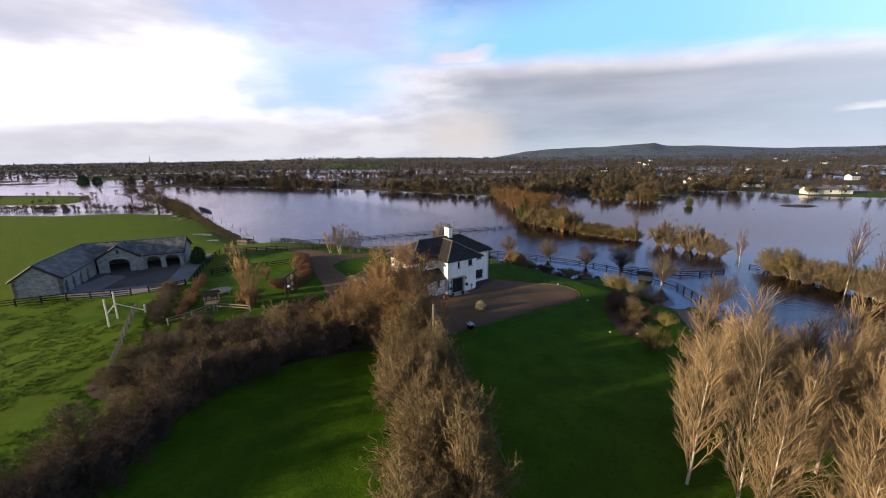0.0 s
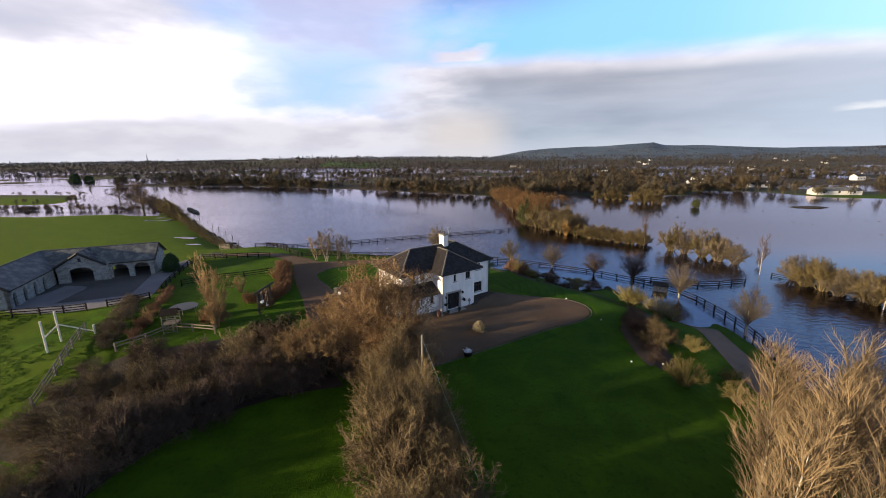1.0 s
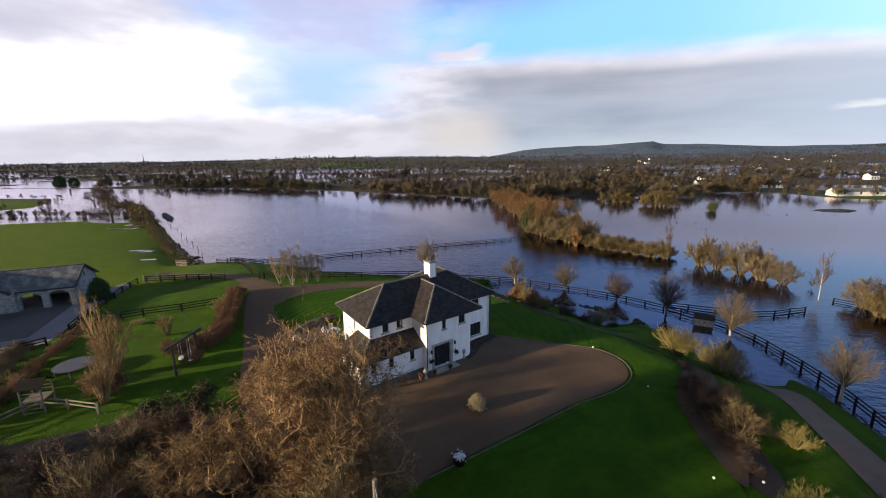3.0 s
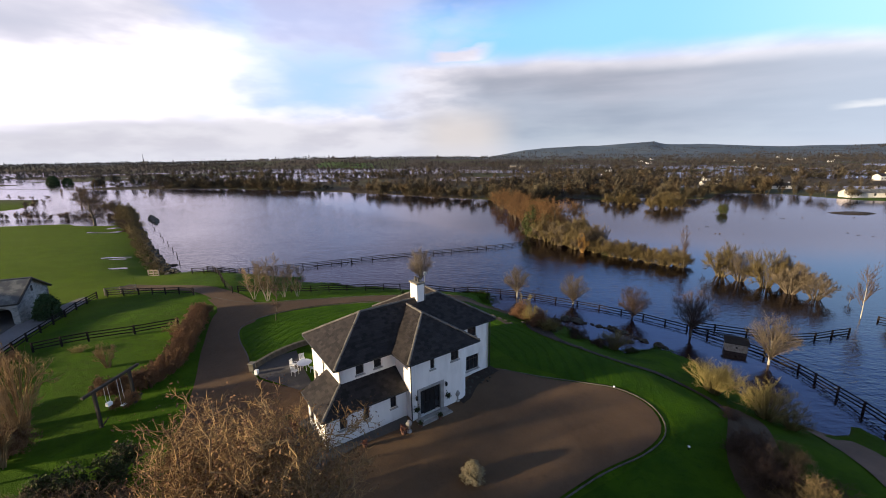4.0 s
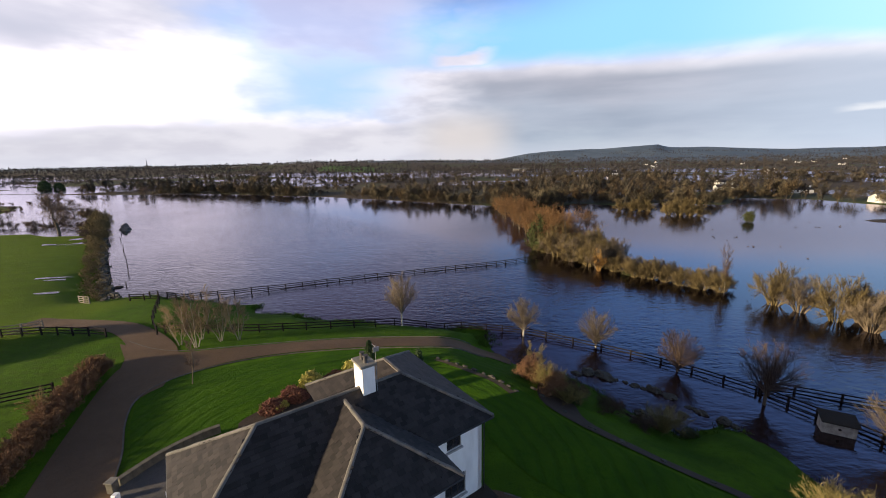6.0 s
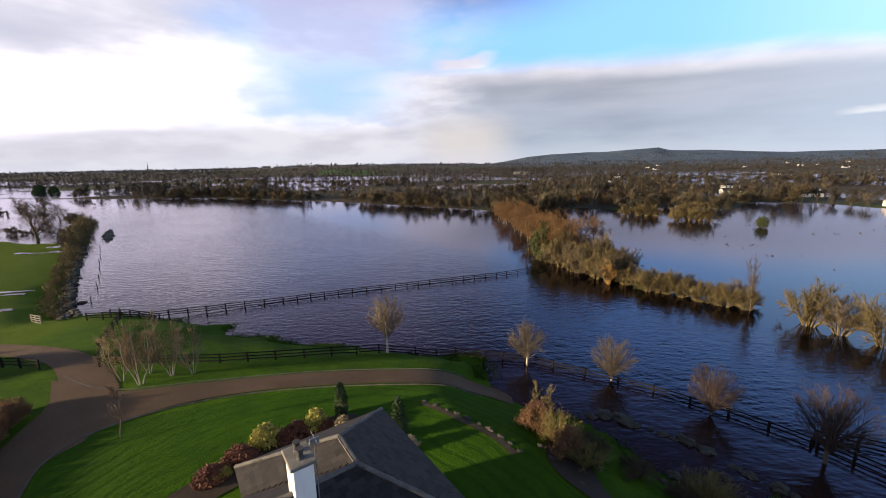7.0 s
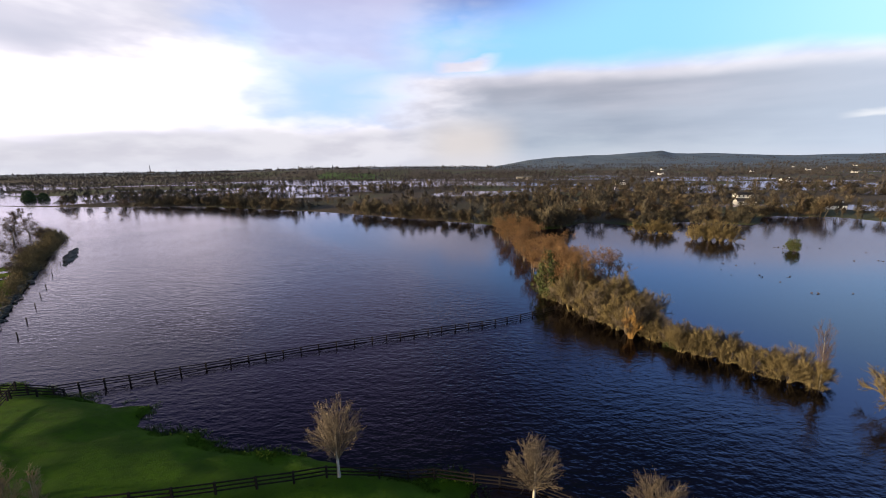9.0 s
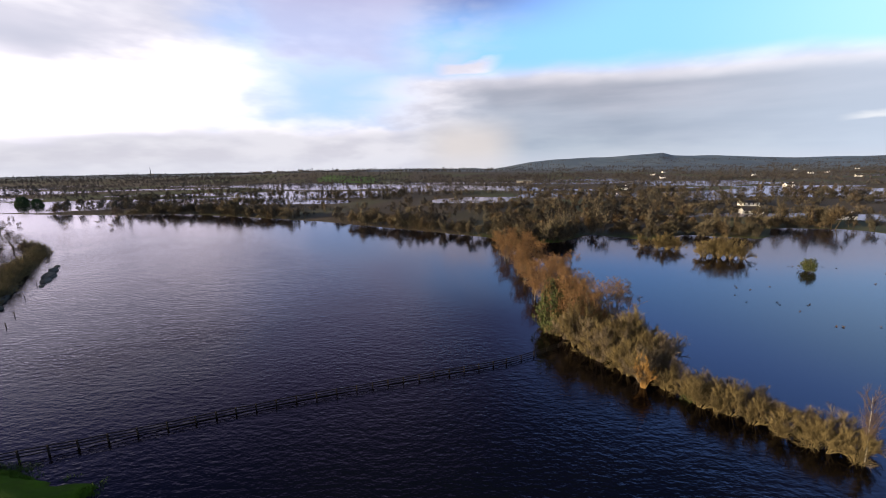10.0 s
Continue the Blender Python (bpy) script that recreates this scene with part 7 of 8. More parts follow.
# stakes of a drowned fence along the west bank
for i, (x, y) in enumerate([(-70.3, 128.1), (-76.3, 134.3), (-83.7, 141.8), (-90.3, 148.4), (-96.2, 154.5), (-107.2, 165.5), (-117.6, 176.8), (-63.9, 120.4)]):
    ob = new("stake", unit_box(("stake", "w"), FENCE_WOOD))
    ob.matrix_basis = pose(x, y, -0.4, 0, -90 + (i * 7 % 5 - 2) * 3, 0) @ Matrix.Diagonal((1.3, 1, 1, 1))
    tagged(ob, "thin dark fence stake standing in flood water", "stake", "drowned fence stakes")


def mound(seed, r, h, stretch=(1.0, 1.0)):
    """A low uneven lump."""
    bm = bmesh.new()
    bmesh.ops.create_icosphere(bm, subdivisions=3, radius=1.0)
    for v in bm.verts:
        k = 1 + 0.30 * noise.noise(v.co * 1.7 + Vector((seed, 0, 0))) + 0.14 * noise.noise(v.co * 4.3 + Vector((0, seed, 0)))
        v.co = Vector((v.co.x * r * stretch[0] * k, v.co.y * r * stretch[1] * k, v.co.z * h * k))
    return bm


for i, (x, y, r, h) in enumerate([(-115.6, 176.4, 1.5, 0.5), (-119.8, 181.0, 3.2, 0.9), (-124.6, 186.0, 4.2, 1.2), (-130.6, 192.4, 3.4, 1.0), (-135.6, 198.0, 1.8, 0.5)]):
    ob = part("debris_mound", mound(i, r, h * 0.75, (0.42, 1.15)), ROCK)
    ob.matrix_basis = pose(x, y, 0, 0, 0, 45)
    tagged(ob, "dark islet of sods and debris in the flood", "islet", "flood islets")
ob = part("debris_mound", mound(9, 0.9, 0.3), SOIL)
ob.matrix_basis = pose(-64.6, 119.4, 0)
tagged(ob, "dark tangle of debris round a stake", "islet", "flood islets")
ob = part("debris_mound", mound(12, 5.0, 0.45, (1.6, 0.8)), SOIL)
ob.matrix_basis = pose(150, 198, 0)
tagged(ob, "long dark mud bank in the eastern flood", "islet", "flood islets")

rt = np.random.default_rng(88)
tc = np.column_stack([rt.uniform(62, 150, 90), rt.uniform(128, 205, 90), np.zeros(90)])
tc = tc[vnoise(tc[:, 0] / 16, tc[:, 1] / 16, 4) > 0.05]
tv, tf = leaves(rt, tc, 0.16, 7, 0.20)
tv[:, 2] = np.abs(tv[:, 2]) * 0.6
tagged(part_np("flotsam", tv, [tf], TWIG_DARK), "dark tufts of drowned rushes and flotsam", "flotsam", kind="stuff")

# grass that stands out of the shallows along the shore, and tussocks in the rough pasture
def tufts(name, seed, count, x0, x1, y0, y1, lo, hi, tall, label, keep=None):
    r = np.random.default_rng(seed)
    x, y = r.uniform(x0, x1, count), r.uniform(y0, y1, count)
    z = ground_z(x, y)
    ok = (z > lo) & (z < hi) & (vnoise(x / 2.2, y / 2.2, seed) > -0.25)
    if keep is not None:
        ok &= keep(x, y)
    c = np.repeat(np.column_stack([x, y, z])[ok], 6, axis=0)
    foot = c + np.column_stack([r.normal(0, 0.09, (len(c), 2)), np.full(len(c), -0.05)])
    tip = foot + np.column_stack([r.normal(0, 0.13, (len(c), 2)), tall * r.uniform(0.5, 1.2, len(c))])
    v, f = spikes(foot, tip, 0.035)
    return tagged(part_np(name, v, [f], BLADES), label, "grass", kind="stuff")


tufts("shore_grass", 1, 16000, -62, 9, 97, 116, -0.16, 0.50, 0.34, "ragged green grass standing out of the shallow flood")
tufts("pond_grass", 2, 5000, 8, 32, 70, 96, -0.12, 0.45, 0.32, "ragged grass round the drowned pond")
tufts("pasture_tussocks", 3, 9000, -66, -27, 22, 62, 1.0, 9.0, 0.20, "dark tussocks of coarse grass in the pasture", lambda x, y: x < -27 - (y - 30) * 0.35)

# puddles left on the western pasture
for x, y, a, b in ((-80.3, 121.3, 2.6, 0.8), (-78.4, 120.0, 1.6, 0.6), (-70.8, 112.1, 1.8, 0.7), (-118.4, 157.2, 4.5, 1.2), (-112.0, 153.0, 2.4, 0.9)):
    ring = [(x + (a * math.cos(t) - b * math.sin(t)) * 0.7 * (1 + 0.25 * math.sin(3 * t + x)), y + (a * math.cos(t) + b * math.sin(t)) * 0.7 * (1 + 0.25 * math.sin(2 * t + y))) for t in [k * math.pi / 5 for k in range(10)]]
    patch("puddle", ring, WATER, 0.05, "bright puddle of flood water on the pasture", "puddle", True, 0.8)
# rubble along the foot of the bank
rb = random.Random(5)
vs, fs = [], []
for p in spline([(-59.5, 112.4), (-66.4, 118.4), (-77.4, 129.4), (-92, 144), (-107, 159), (-122, 174.5)], 0.55):
    s0 = rb.uniform(0.22, 0.55)
    o = Vector((p.x + rb.gauss(0, 0.5), p.y + rb.gauss(0, 0.5), rb.uniform(0.0, 0.45)))
    base = len(vs)
    for dx, dy, dz in [(i, j, k) for i in (-1, 1) for j in (-1, 1) for k in (-1, 1)]:
        vs.append((o.x + dx * s0 * rb.uniform(0.6, 1.2), o.y + dy * s0 * rb.uniform(0.6, 1.2), o.z + dz * s0 * rb.uniform(0.4, 0.8)))
    fs += [tuple(base + k for k in q) for q in ((0, 1, 3, 2), (4, 6, 7, 5), (0, 4, 5, 1), (2, 3, 7, 6), (0, 2, 6, 4), (1, 5, 7, 3))]
tagged(part_np("bank_rubble", vs, [np.array(fs)], ROCK), "grey rubble stones along the flood bank", "rubble", kind="stuff")

# ---- rocks round the drowned pond ----
for i, (x, y, s) in enumerate([(15.6, 91.6, 0.6), (16.8, 91.9, 1.0), (18.4, 91.2, 1.1), (19.2, 90.6, 0.6), (20.2, 90.1, 0.45), (20.9, 89.5, 0.55), (21.6, 89.0, 0.4), (22.5, 88.7, 0.9), (23.5, 87.7, 0.8), (24.6, 86.0, 0.5), (25.2, 85.2, 0.6),
                               (26.5, 84.0, 0.75), (27.0, 83.4, 0.5), (23.4, 84.9, 0.6), (19.6, 84.9, 0.7), (18.4, 83.6, 0.5), (9.6, 83.8, 0.35), (10.2, 82.6, 0.3), (11.6, 80.4, 0.3), (13.2, 78.4, 0.3), (14.8, 77.2, 0.35), (17.2, 75.6, 0.3), (19.4, 74.0, 0.3), (0.6, 88.4, 0.26), (1.6, 87.8, 0.3), (2.6, 87.2, 0.24), (3.4, 86.8, 0.32), (4.3, 86.2, 0.36), (5.2, 85.6, 0.28), (6.0, 85.0, 0.38), (6.8, 84.3, 0.34), (7.4, 83.6, 0.3), (8.0, 82.8, 0.34)]):
    bm = bmesh.new()
    bmesh.ops.create_icosphere(bm, subdivisions=3, radius=1.0)
    rr = random.Random(i)
    ax = (rr.uniform(0.9, 1.5), rr.uniform(0.6, 0.9), rr.uniform(0.5, 0.75))
    for v in bm.verts:
        k = 1 + 0.40 * noise.noise(v.co * 1.5 + Vector((i * 3.1, 0, 0))) + 0.30 * noise.noise(v.co * 4.0 + Vector((0, i * 2.3, 0)))
        v.co = Vector([v.co[j] * ax[j] * s * 0.78 * k for j in range(3)])
    ob = part("rock", bm, ROCK)
    ob.matrix_basis = pose(x, y, max(gz(x, y), -0.05), 0, 0, rr.uniform(-60, 0))
    tagged(ob, "weathered grey boulder on the pond's edge", "rock", "boulders round the pond")

# ---- small hut standing in the flood ----
hut = thing("wooden_hut", pose(35.1, 83.3, -0.4, 0, 0, -24), "low weathered wooden hut with a dark felt roof, in flood water", "hut")
for i in range(9):
    part("board", box_bm((-1.1 + i * 0.245, -0.62, 0), (-1.1 + i * 0.245 + 0.235, -0.58, 1.42), 0.006), HUT_WOOD, hut)
part("back_wall", box_bm((-1.1, 0.55, 0), (1.1, 0.62, 1.75)), GREY_WOOD, hut)
for x in (-1.1, 1.06):
    part("side_wall", box_bm((x, -0.575, 0), (x + 0.045, 0.545, 1.45)), HUT_WOOD, hut)
part("roof", slab_np([(-1.25, -0.8, 1.48), (1.25, -0.8, 1.48), (1.25, 0.78, 1.85), (-1.25, 0.78, 1.85)], 0.07), SOIL, hut, "dark felt roof")
part("hole", lathe([(0.11, 0), (0.11, 0.03)], 12), DARK_WOOD, hut, "round dark entrance hole").matrix_basis = pose(0.0, -0.62, 0.95, 90, 0, 0)

# ---- in the gravel court ----
root = plant_thing("box_bush", leaf_bush(160, 1.2, 0.72, 1300, 0.05), {"stem": BARK, "foliage": PALE_LEAF}, "clipped pale variegated bush standing in the gravel", "bush")
planted(root, [(3.2, 58.5, 0, 1.0, 1.0, None)])
pot = thing("planter", pose(1.9, 52.4, gz(1.9, 52.4) + 0.05), "round dark planter with a white flowering heather", "planter")
part("tub", lathe([(0.36, 0), (0.44, 0.12), (0.50, 0.42), (0.54, 0.44), (0.54, 0.52), (0.46, 0.52), (0.44, 0.40)], 20), BLACK_METAL, pot)
rngp = np.random.default_rng(3)
c = np.column_stack([rngp.normal(0, 0.18, (160, 2)), rngp.uniform(0.42, 0.66, 160)])
v, f = leaves(rngp, c, 0.04, 3, 0.05)
part_np("blossom", v, [f], WHITE_PAINT, pot, "white heather blossom")
for x, y in ((15.55, 68.95), (18.1, 61.8), (20.9, 51.9), (17.9, 51.9)):
    g = thing("garden_light", pose(x, y, gz(x, y)), "small white garden light at the lawn's edge", "lamp", "garden lights")
    part("spike", tube_bm((0, 0, -0.1), (0, 0, 0.22), 0.03), BLACK_METAL, g)
    part("globe", lathe([(0.03, 0.2), (0.07, 0.23), (0.09, 0.28), (0.06, 0.34), (0.02, 0.36)], 12), WHITE_PLASTIC, g, smooth=True)


def potted(x, y, seed, s=1.0, mat=None, z=None):
    p = thing("potted_plant", pose(x, y, (gz(x, y) + 0.05) if z is None else z) @ Matrix.Diagonal((s, s, s, 1)), "small plant in a terracotta pot by the house wall", "potted plant", "pots by the house")
    part("pot", lathe([(0.17, 0), (0.24, 0.34), (0.27, 0.34), (0.27, 0.42), (0.22, 0.42), (0.20, 0.36)], 14), TERRACOTTA, p)
    r = np.random.default_rng(seed)
    c = np.column_stack([r.normal(0, 0.13, (70, 2)), r.uniform(0.38, 0.75, 70)])
    v, f = leaves(r, c, 0.05, 4, 0.06)
    part_np("foliage", v, [f], mat or IVY, p)


for i, (x, y, s, m) in enumerate([(-1.9, 62.4, 0.9, HEATHER), (-10.0, 62.2, 1.1, HEATHER), (-9.2, 61.6, 0.9, IVY), (-8.7, 60.6, 0.9, HEATHER), (0.7, 64.2, 0.7, IVY), (-0.7, 63.2, 0.7, IVY), (-4.4, 60.9, 0.7, HEATHER), (-10.9, 63.0, 1.0, IVY)]):
    potted(x, y, 200 + i, s, m)
for x, y in ((-1.5, 62.6), (1.95, 66.6)):
    st = part("stone_ornament", lathe([(0.20, 0), (0.20, 0.1), (0.10, 0.16), (0.09, 0.45), (0.20, 0.60), (0.24, 0.72), (0.16, 0.90), (0.05, 1.0)], 12), CUT_STONE, None, "", True)
    st.matrix_basis = pose(x, y, PAD + 0.05)
    tagged(st, "pale carved stone ornament beside the front door", "ornament", "stone ornaments")
for dx, z in ((door_x0 - 0.45, 1.05), (door_x1 + 0.62, 1.15)):
    r = np.random.default_rng(int(dx * 100))
    m = pose(HO[0], HO[1], PAD, 0, 0, math.degrees(HA)) @ dm @ pose(dx, -0.25, z)
    hb = thing("hanging_basket", m, "round hanging basket of dark foliage beside the front door", "hanging basket", "hanging baskets")
    part("bowl", lathe([(0.03, -0.14), (0.14, -0.08), (0.19, 0.04), (0.15, 0.04)], 14), BLACK_METAL, hb)
    c = r.normal(0, 0.09, (90, 3)) + np.array([0, 0, 0.05])
    v, f = leaves(r, c, 0.03, 4, 0.05)
    part_np("foliage", v, [f], IVY, hb)

# rockery of stones and low plants along the front wall
hm = pose(HO[0], HO[1], PAD, 0, 0, math.degrees(HA))
for i in range(26):
    rr = random.Random(300 + i)
    a, b = rr.uniform(11.6, 16.2), rr.uniform(-0.2, 1.2)
    if a < 12.9 and b > -0.0:
        b -= 1.0
    bm = bmesh.new()
    bmesh.ops.create_icosphere(bm, subdivisions=1, radius=rr.uniform(0.10, 0.20))
    for v in bm.verts:
        v.co *= 1 + 0.4 * noise.noise(v.co * 5 + Vector((i, 0, 0)))
    ob = part("rock", bm, ROCK)
    ob.matrix_basis = hm @ pose(a, b, 0.06, 0, 0, rr.uniform(0, 90)) @ Matrix.Diagonal((1.2, 1, 0.7, 1))
    tagged(ob, "dark rockery stone along the house wall", "rock", "rockery stones")
strip_pts = [hm @ Vector(p) for p in ((10.9, -1.5, 0), (11.8, -1.3, 0), (13.2, -0.4, 0), (14.6, 0.2, 0), (16.8, 0.5, 0))]
strip_in = [hm @ Vector(p) for p in ((10.9, -0.9, 0), (11.4, -0.6, 0), (12.4, 0.4, 0), (14.6, 1.7, 0), (16.8, 1.7, 0))]
strip("rockery_bed", [p.to_2d() for p in strip_pts], [p.to_2d() for p in strip_in], SOIL, 0.10, "dark rockery bed along the house front", "flower bed")
strip("front_path", [(hm @ Vector(p)).to_2d() for p in ((-1.2, -1.3, 0), (2, -0.9, 0), (6.0, -1.1, 0))], [(hm @ Vector(p)).to_2d() for p in ((-1.2, 0.0, 0), (2, 0.02, 0), (6.3, 0.02, 0))], PAVING, 0.09, "narrow paved strip along the low wing", "path")
strip("side_path", [(hm @ Vector(p)).to_2d() for p in ((-2.4, -1.6, 0), (-2.2, 1.5, 0), (-1.8, 4.4, 0))], [(hm @ Vector(p)).to_2d() for p in ((-0.2, -1.0, 0), (-0.05, 1.5, 0), (0.0, 4.4, 0))], PAVING, 0.085, "paved strip beside the wing's end wall", "path")

# ---- patio: low wall, pillar, table and chairs ----
wall_line = [(-18.0, 70.9), (-17.4, 72.7), (-16.8, 73.9), (-15.7, 75.4), (-14.8, 76.2)]
pts = spline(wall_line, 0.5)
pw = thing("garden_wall", Matrix.Identity(4), "low grey stone wall round the patio with a square pillar", "garden wall")
for a, b in zip(pts, pts[1:]):
    L = (b - a).length
    ob = part("stone", box_bm((0.004, -0.16, 0), (L - 0.004, 0.16, 0.55), 0.02), KERB, pw)
    ob.matrix_basis = along(a, b, PAD)
    ob = part("coping", box_bm((0.004, -0.19, 0.554), (L - 0.004, 0.19, 0.63), 0.015), KERB, pw)
    ob.matrix_basis = along(a, b, PAD)
part("pillar", box_bm((-18.28, 70.27, PAD), (-17.82, 70.73, PAD + 0.78), 0.03), KERB, pw)
part("pillar_cap", box_bm((-18.34, 70.21, PAD + 0.784), (-17.76, 70.79, PAD + 0.86), 0.03), CONCRETE, pw)
lt = thing("wall_light", pose(-17.3, 69.9, PAD), "white box lantern standing on the patio's edge", "lamp")
part("body", box_bm((-0.17, -0.17, 0.0), (0.17, 0.17, 0.48), 0.03), WHITE_PLASTIC, lt)
table = thing("patio_table", pose(-13.0, 70.9, PAD + 0.09), "round white garden table on the patio", "table")
part("tabletop", lathe([(0.68, 0.70), (0.70, 0.71), (0.70, 0.74), (0.68, 0.75)], 28), WHITE_PLASTIC, table)
for i in range(4):
    t = math.pi / 4 + i * math.pi / 2
    part("leg", tube_bm((0.45 * math.cos(t), 0.45 * math.sin(t), 0), (0.30 * math.cos(t), 0.30 * math.sin(t), 0.70), 0.028), WHITE_PLASTIC, table)


def garden_chair():
    ch = thing("garden_chair", Matrix.Identity(4), "white garden armchair at the patio table", "chair", "chairs round the patio table")
    part("seat", box_bm((-0.25, -0.25, 0.41), (0.25, 0.25, 0.45), 0.01), WHITE_PLASTIC, ch)
    for i in range(5):
        part("slat", box_bm((-0.24 + i * 0.1, 0.24, 0.452), (-0.17 + i * 0.1, 0.27, 0.92), 0.008), WHITE_PLASTIC, ch)
    part("top_rail", box_bm((-0.25, 0.235, 0.922), (0.25, 0.275, 0.98), 0.01), WHITE_PLASTIC, ch)
    for x in (-0.25, 0.21):
        for y in (-0.25, 0.21):
            part("leg", box_bm((x, y, 0), (x + 0.04, y + 0.04, 0.405), 0.005), WHITE_PLASTIC, ch)
        part("armrest", box_bm((x, -0.25, 0.62), (x + 0.04, 0.235, 0.65), 0.008), WHITE_PLASTIC, ch)
        part("arm_post", box_bm((x, -0.25, 0.452), (x + 0.04, -0.21, 0.618), 0.005), WHITE_PLASTIC, ch)
    return ch


chair = garden_chair()
for i, (x, y, turn) in enumerate([(-14.15, 71.0, 80), (-13.5, 69.85, 160), (-13.7, 71.95, 30), (-11.9, 70.5, 250)]):
    m = pose(x, y, PAD + 0.09, 0, 0, turn)
    if i == 0:
        chair.matrix_basis = m
    else:
        copy_thing(chair, m)

# ---- garden: swing, trampoline, climbing frame ----
sw = thing("swing", pose(-25.3, 61.9, gz(-25.3, 63.4)), "dark timber swing frame with two white seats", "swing")
for y in (0.0, 3.15):
    part("post", box_bm((-0.10, y - 0.10, -0.3), (0.10, y + 0.10, 2.95), 0.015), DARK_WOOD, sw)
    part("brace", tube_bm((0.0, y, 0.0), (0.75, y, 0.9), 0.05, 0.05, 6), DARK_WOOD, sw)
part("beam", box_bm((-0.11, -0.9, 2.954), (0.11, 4.1, 3.16), 0.02), DARK_WOOD, sw)
for y, z in ((0.95, 1.25), (2.1, 0.5)):
    part("seat", box_bm((-0.14, y - 0.2, z), (0.14, y + 0.2, z + (0.28 if z > 1 else 0.06)), 0.02), WHITE_PLASTIC, sw, "white plastic swing seat")
    for d in (-0.18, 0.18):
        part("rope", tube_bm((0, y + d, z + 0.05), (0, y + d * 0.8, 2.95), 0.012, 0.012, 5), WHITE_PAINT, sw)
tr = thing("trampoline", pose(-35.8, 62.2, gz(-35.8, 62.2)), "round trampoline with a grey mat on the lawn", "trampoline")
part("mat", lathe([(1.25, 0.74), (1.25, 0.76)], 32), MAT_BLACK, tr)
part("pad", lathe([(1.27, 0.73), (1.62, 0.73), (1.64, 0.78), (1.27, 0.79)], 32), MAT_BLACK, tr, "grey padded rim")
for i in range(6):
    t = i * math.pi / 3
    part("leg", tube_bm((1.5 * math.cos(t), 1.5 * math.sin(t), -0.1), (1.5 * math.cos(t), 1.5 * math.sin(t), 0.72), 0.03), GREY_METAL, tr)
cf = thing("climbing_frame", pose(-33.4, 55.6, gz(-33.4, 55.6), 0, 0, 20), "weathered wooden play tower with a small roof", "climbing frame")
for x in (0, 1.4):
    for y in (0, 1.4):
        part("post", box_bm((x - 0.05, y - 0.05, -0.2), (x + 0.05, y + 0.05, 2.3), 0.01), GREY_WOOD, cf)
part("platform", box_bm((-0.06, -0.06, 1.1), (1.46, 1.46, 1.16)), GREY_WOOD, cf)
part("roof_slope", slab_np([(-0.2, -0.2, 2.3), (1.6, -0.2, 2.3), (1.6, 0.7, 2.85), (-0.2, 0.7, 2.85)], 0.05), FENCE_WOOD, cf)
part("roof_slope", slab_np([(-0.2, 1.6, 2.3), (1.6, 1.6, 2.3), (1.6, 0.7, 2.85), (-0.2, 0.7, 2.85)], 0.05), FENCE_WOOD, cf)
for z in (1.5, 1.8):
    for y in (-0.03, 1.4):
        part("rail", box_bm((0, y, z), (1.4, y + 0.03, z + 0.09)), GREY_WOOD, cf)
for z in (0.3, 0.6, 0.9):
    part("rung", tube_bm((0.0, -0.4 + z * 0.3, z), (1.4, -0.4 + z * 0.3, z), 0.025), GREY_WOOD, cf)
jp = thing("timber_frame", pose(-43.1, 51.2, gz(-43.1, 51.2)), "pale peeled timber posts braced with sloping rails", "frame")
part("post", tube_bm((0, 0, -0.3), (0, 0, 3.6), 0.10), PALE_WOOD, jp)
part("post", tube_bm((-1.5, 2.8, -0.3), (-1.5, 2.8, 3.6), 0.10), PALE_WOOD, jp)
part("brace", tube_bm((0, 0, 1.7), (-1.5, 2.8, 1.9), 0.07), PALE_WOOD, jp)
part("brace", tube_bm((-1.5, 2.8, 2.0), (0.9, 4.6, 0.4), 0.07), PALE_WOOD, jp)
part("short_post", tube_bm((0.9, 4.6, -0.3), (0.9, 4.6, 1.2), 0.12), PALE_WOOD, jp)

# pole and wire in the hedge
up = thing("utility_pole", pose(-1.8, 44.6, gz(-1.8, 44.6)), "plain brown wooden pole rising from the hedge", "pole")
part("shaft", tube_bm((0, 0, -0.5), (0.1, 0, 6.0), 0.13, 0.10, 10), GREY_WOOD, up)
part("stay_wire", tube_bm((0.1, 0, 5.6), (6.2, -13.5, 0.0), 0.012, 0.012, 5), GREY_METAL, up, "thin steel stay wire")

# ---- beds behind the house: conifers and low shrubs ----
root = plant_thing("column_conifer", leaf_bush(170, 2.9, 0.48, 1100, 0.07, "column"), {"stem": BARK, "foliage": CONIFER}, "slim dark green columnar conifer", "conifer", "conifers behind the house")
planted(root, [(-5.9, 86.2, 0, 1.0, 1.0, None), (-0.7, 83.8, 60, 1.1, 1.0, None)])
root = plant_thing("yellow_shrub", leaf_bush(171, 1.1, 0.85, 700, 0.10), {"stem": BARK, "foliage": YELLOW_LEAF}, "bright yellow-green garden shrub", "shrub", "yellow shrubs behind the house")
planted(root, [(-10.4, 82.6, 0, 1.1, 1.1, None), (-7.4, 84.6, 90, 0.95, 1.3, None), (-11.6, 79.4, 180, 0.6, 0.8, None)])
root = plant_thing("heather_clump", leaf_bush(172, 0.7, 0.8, 600, 0.07), {"stem": BARK, "foliage": HEATHER}, "reddish brown heather clump in the bed", "shrub", "heathers behind the house")
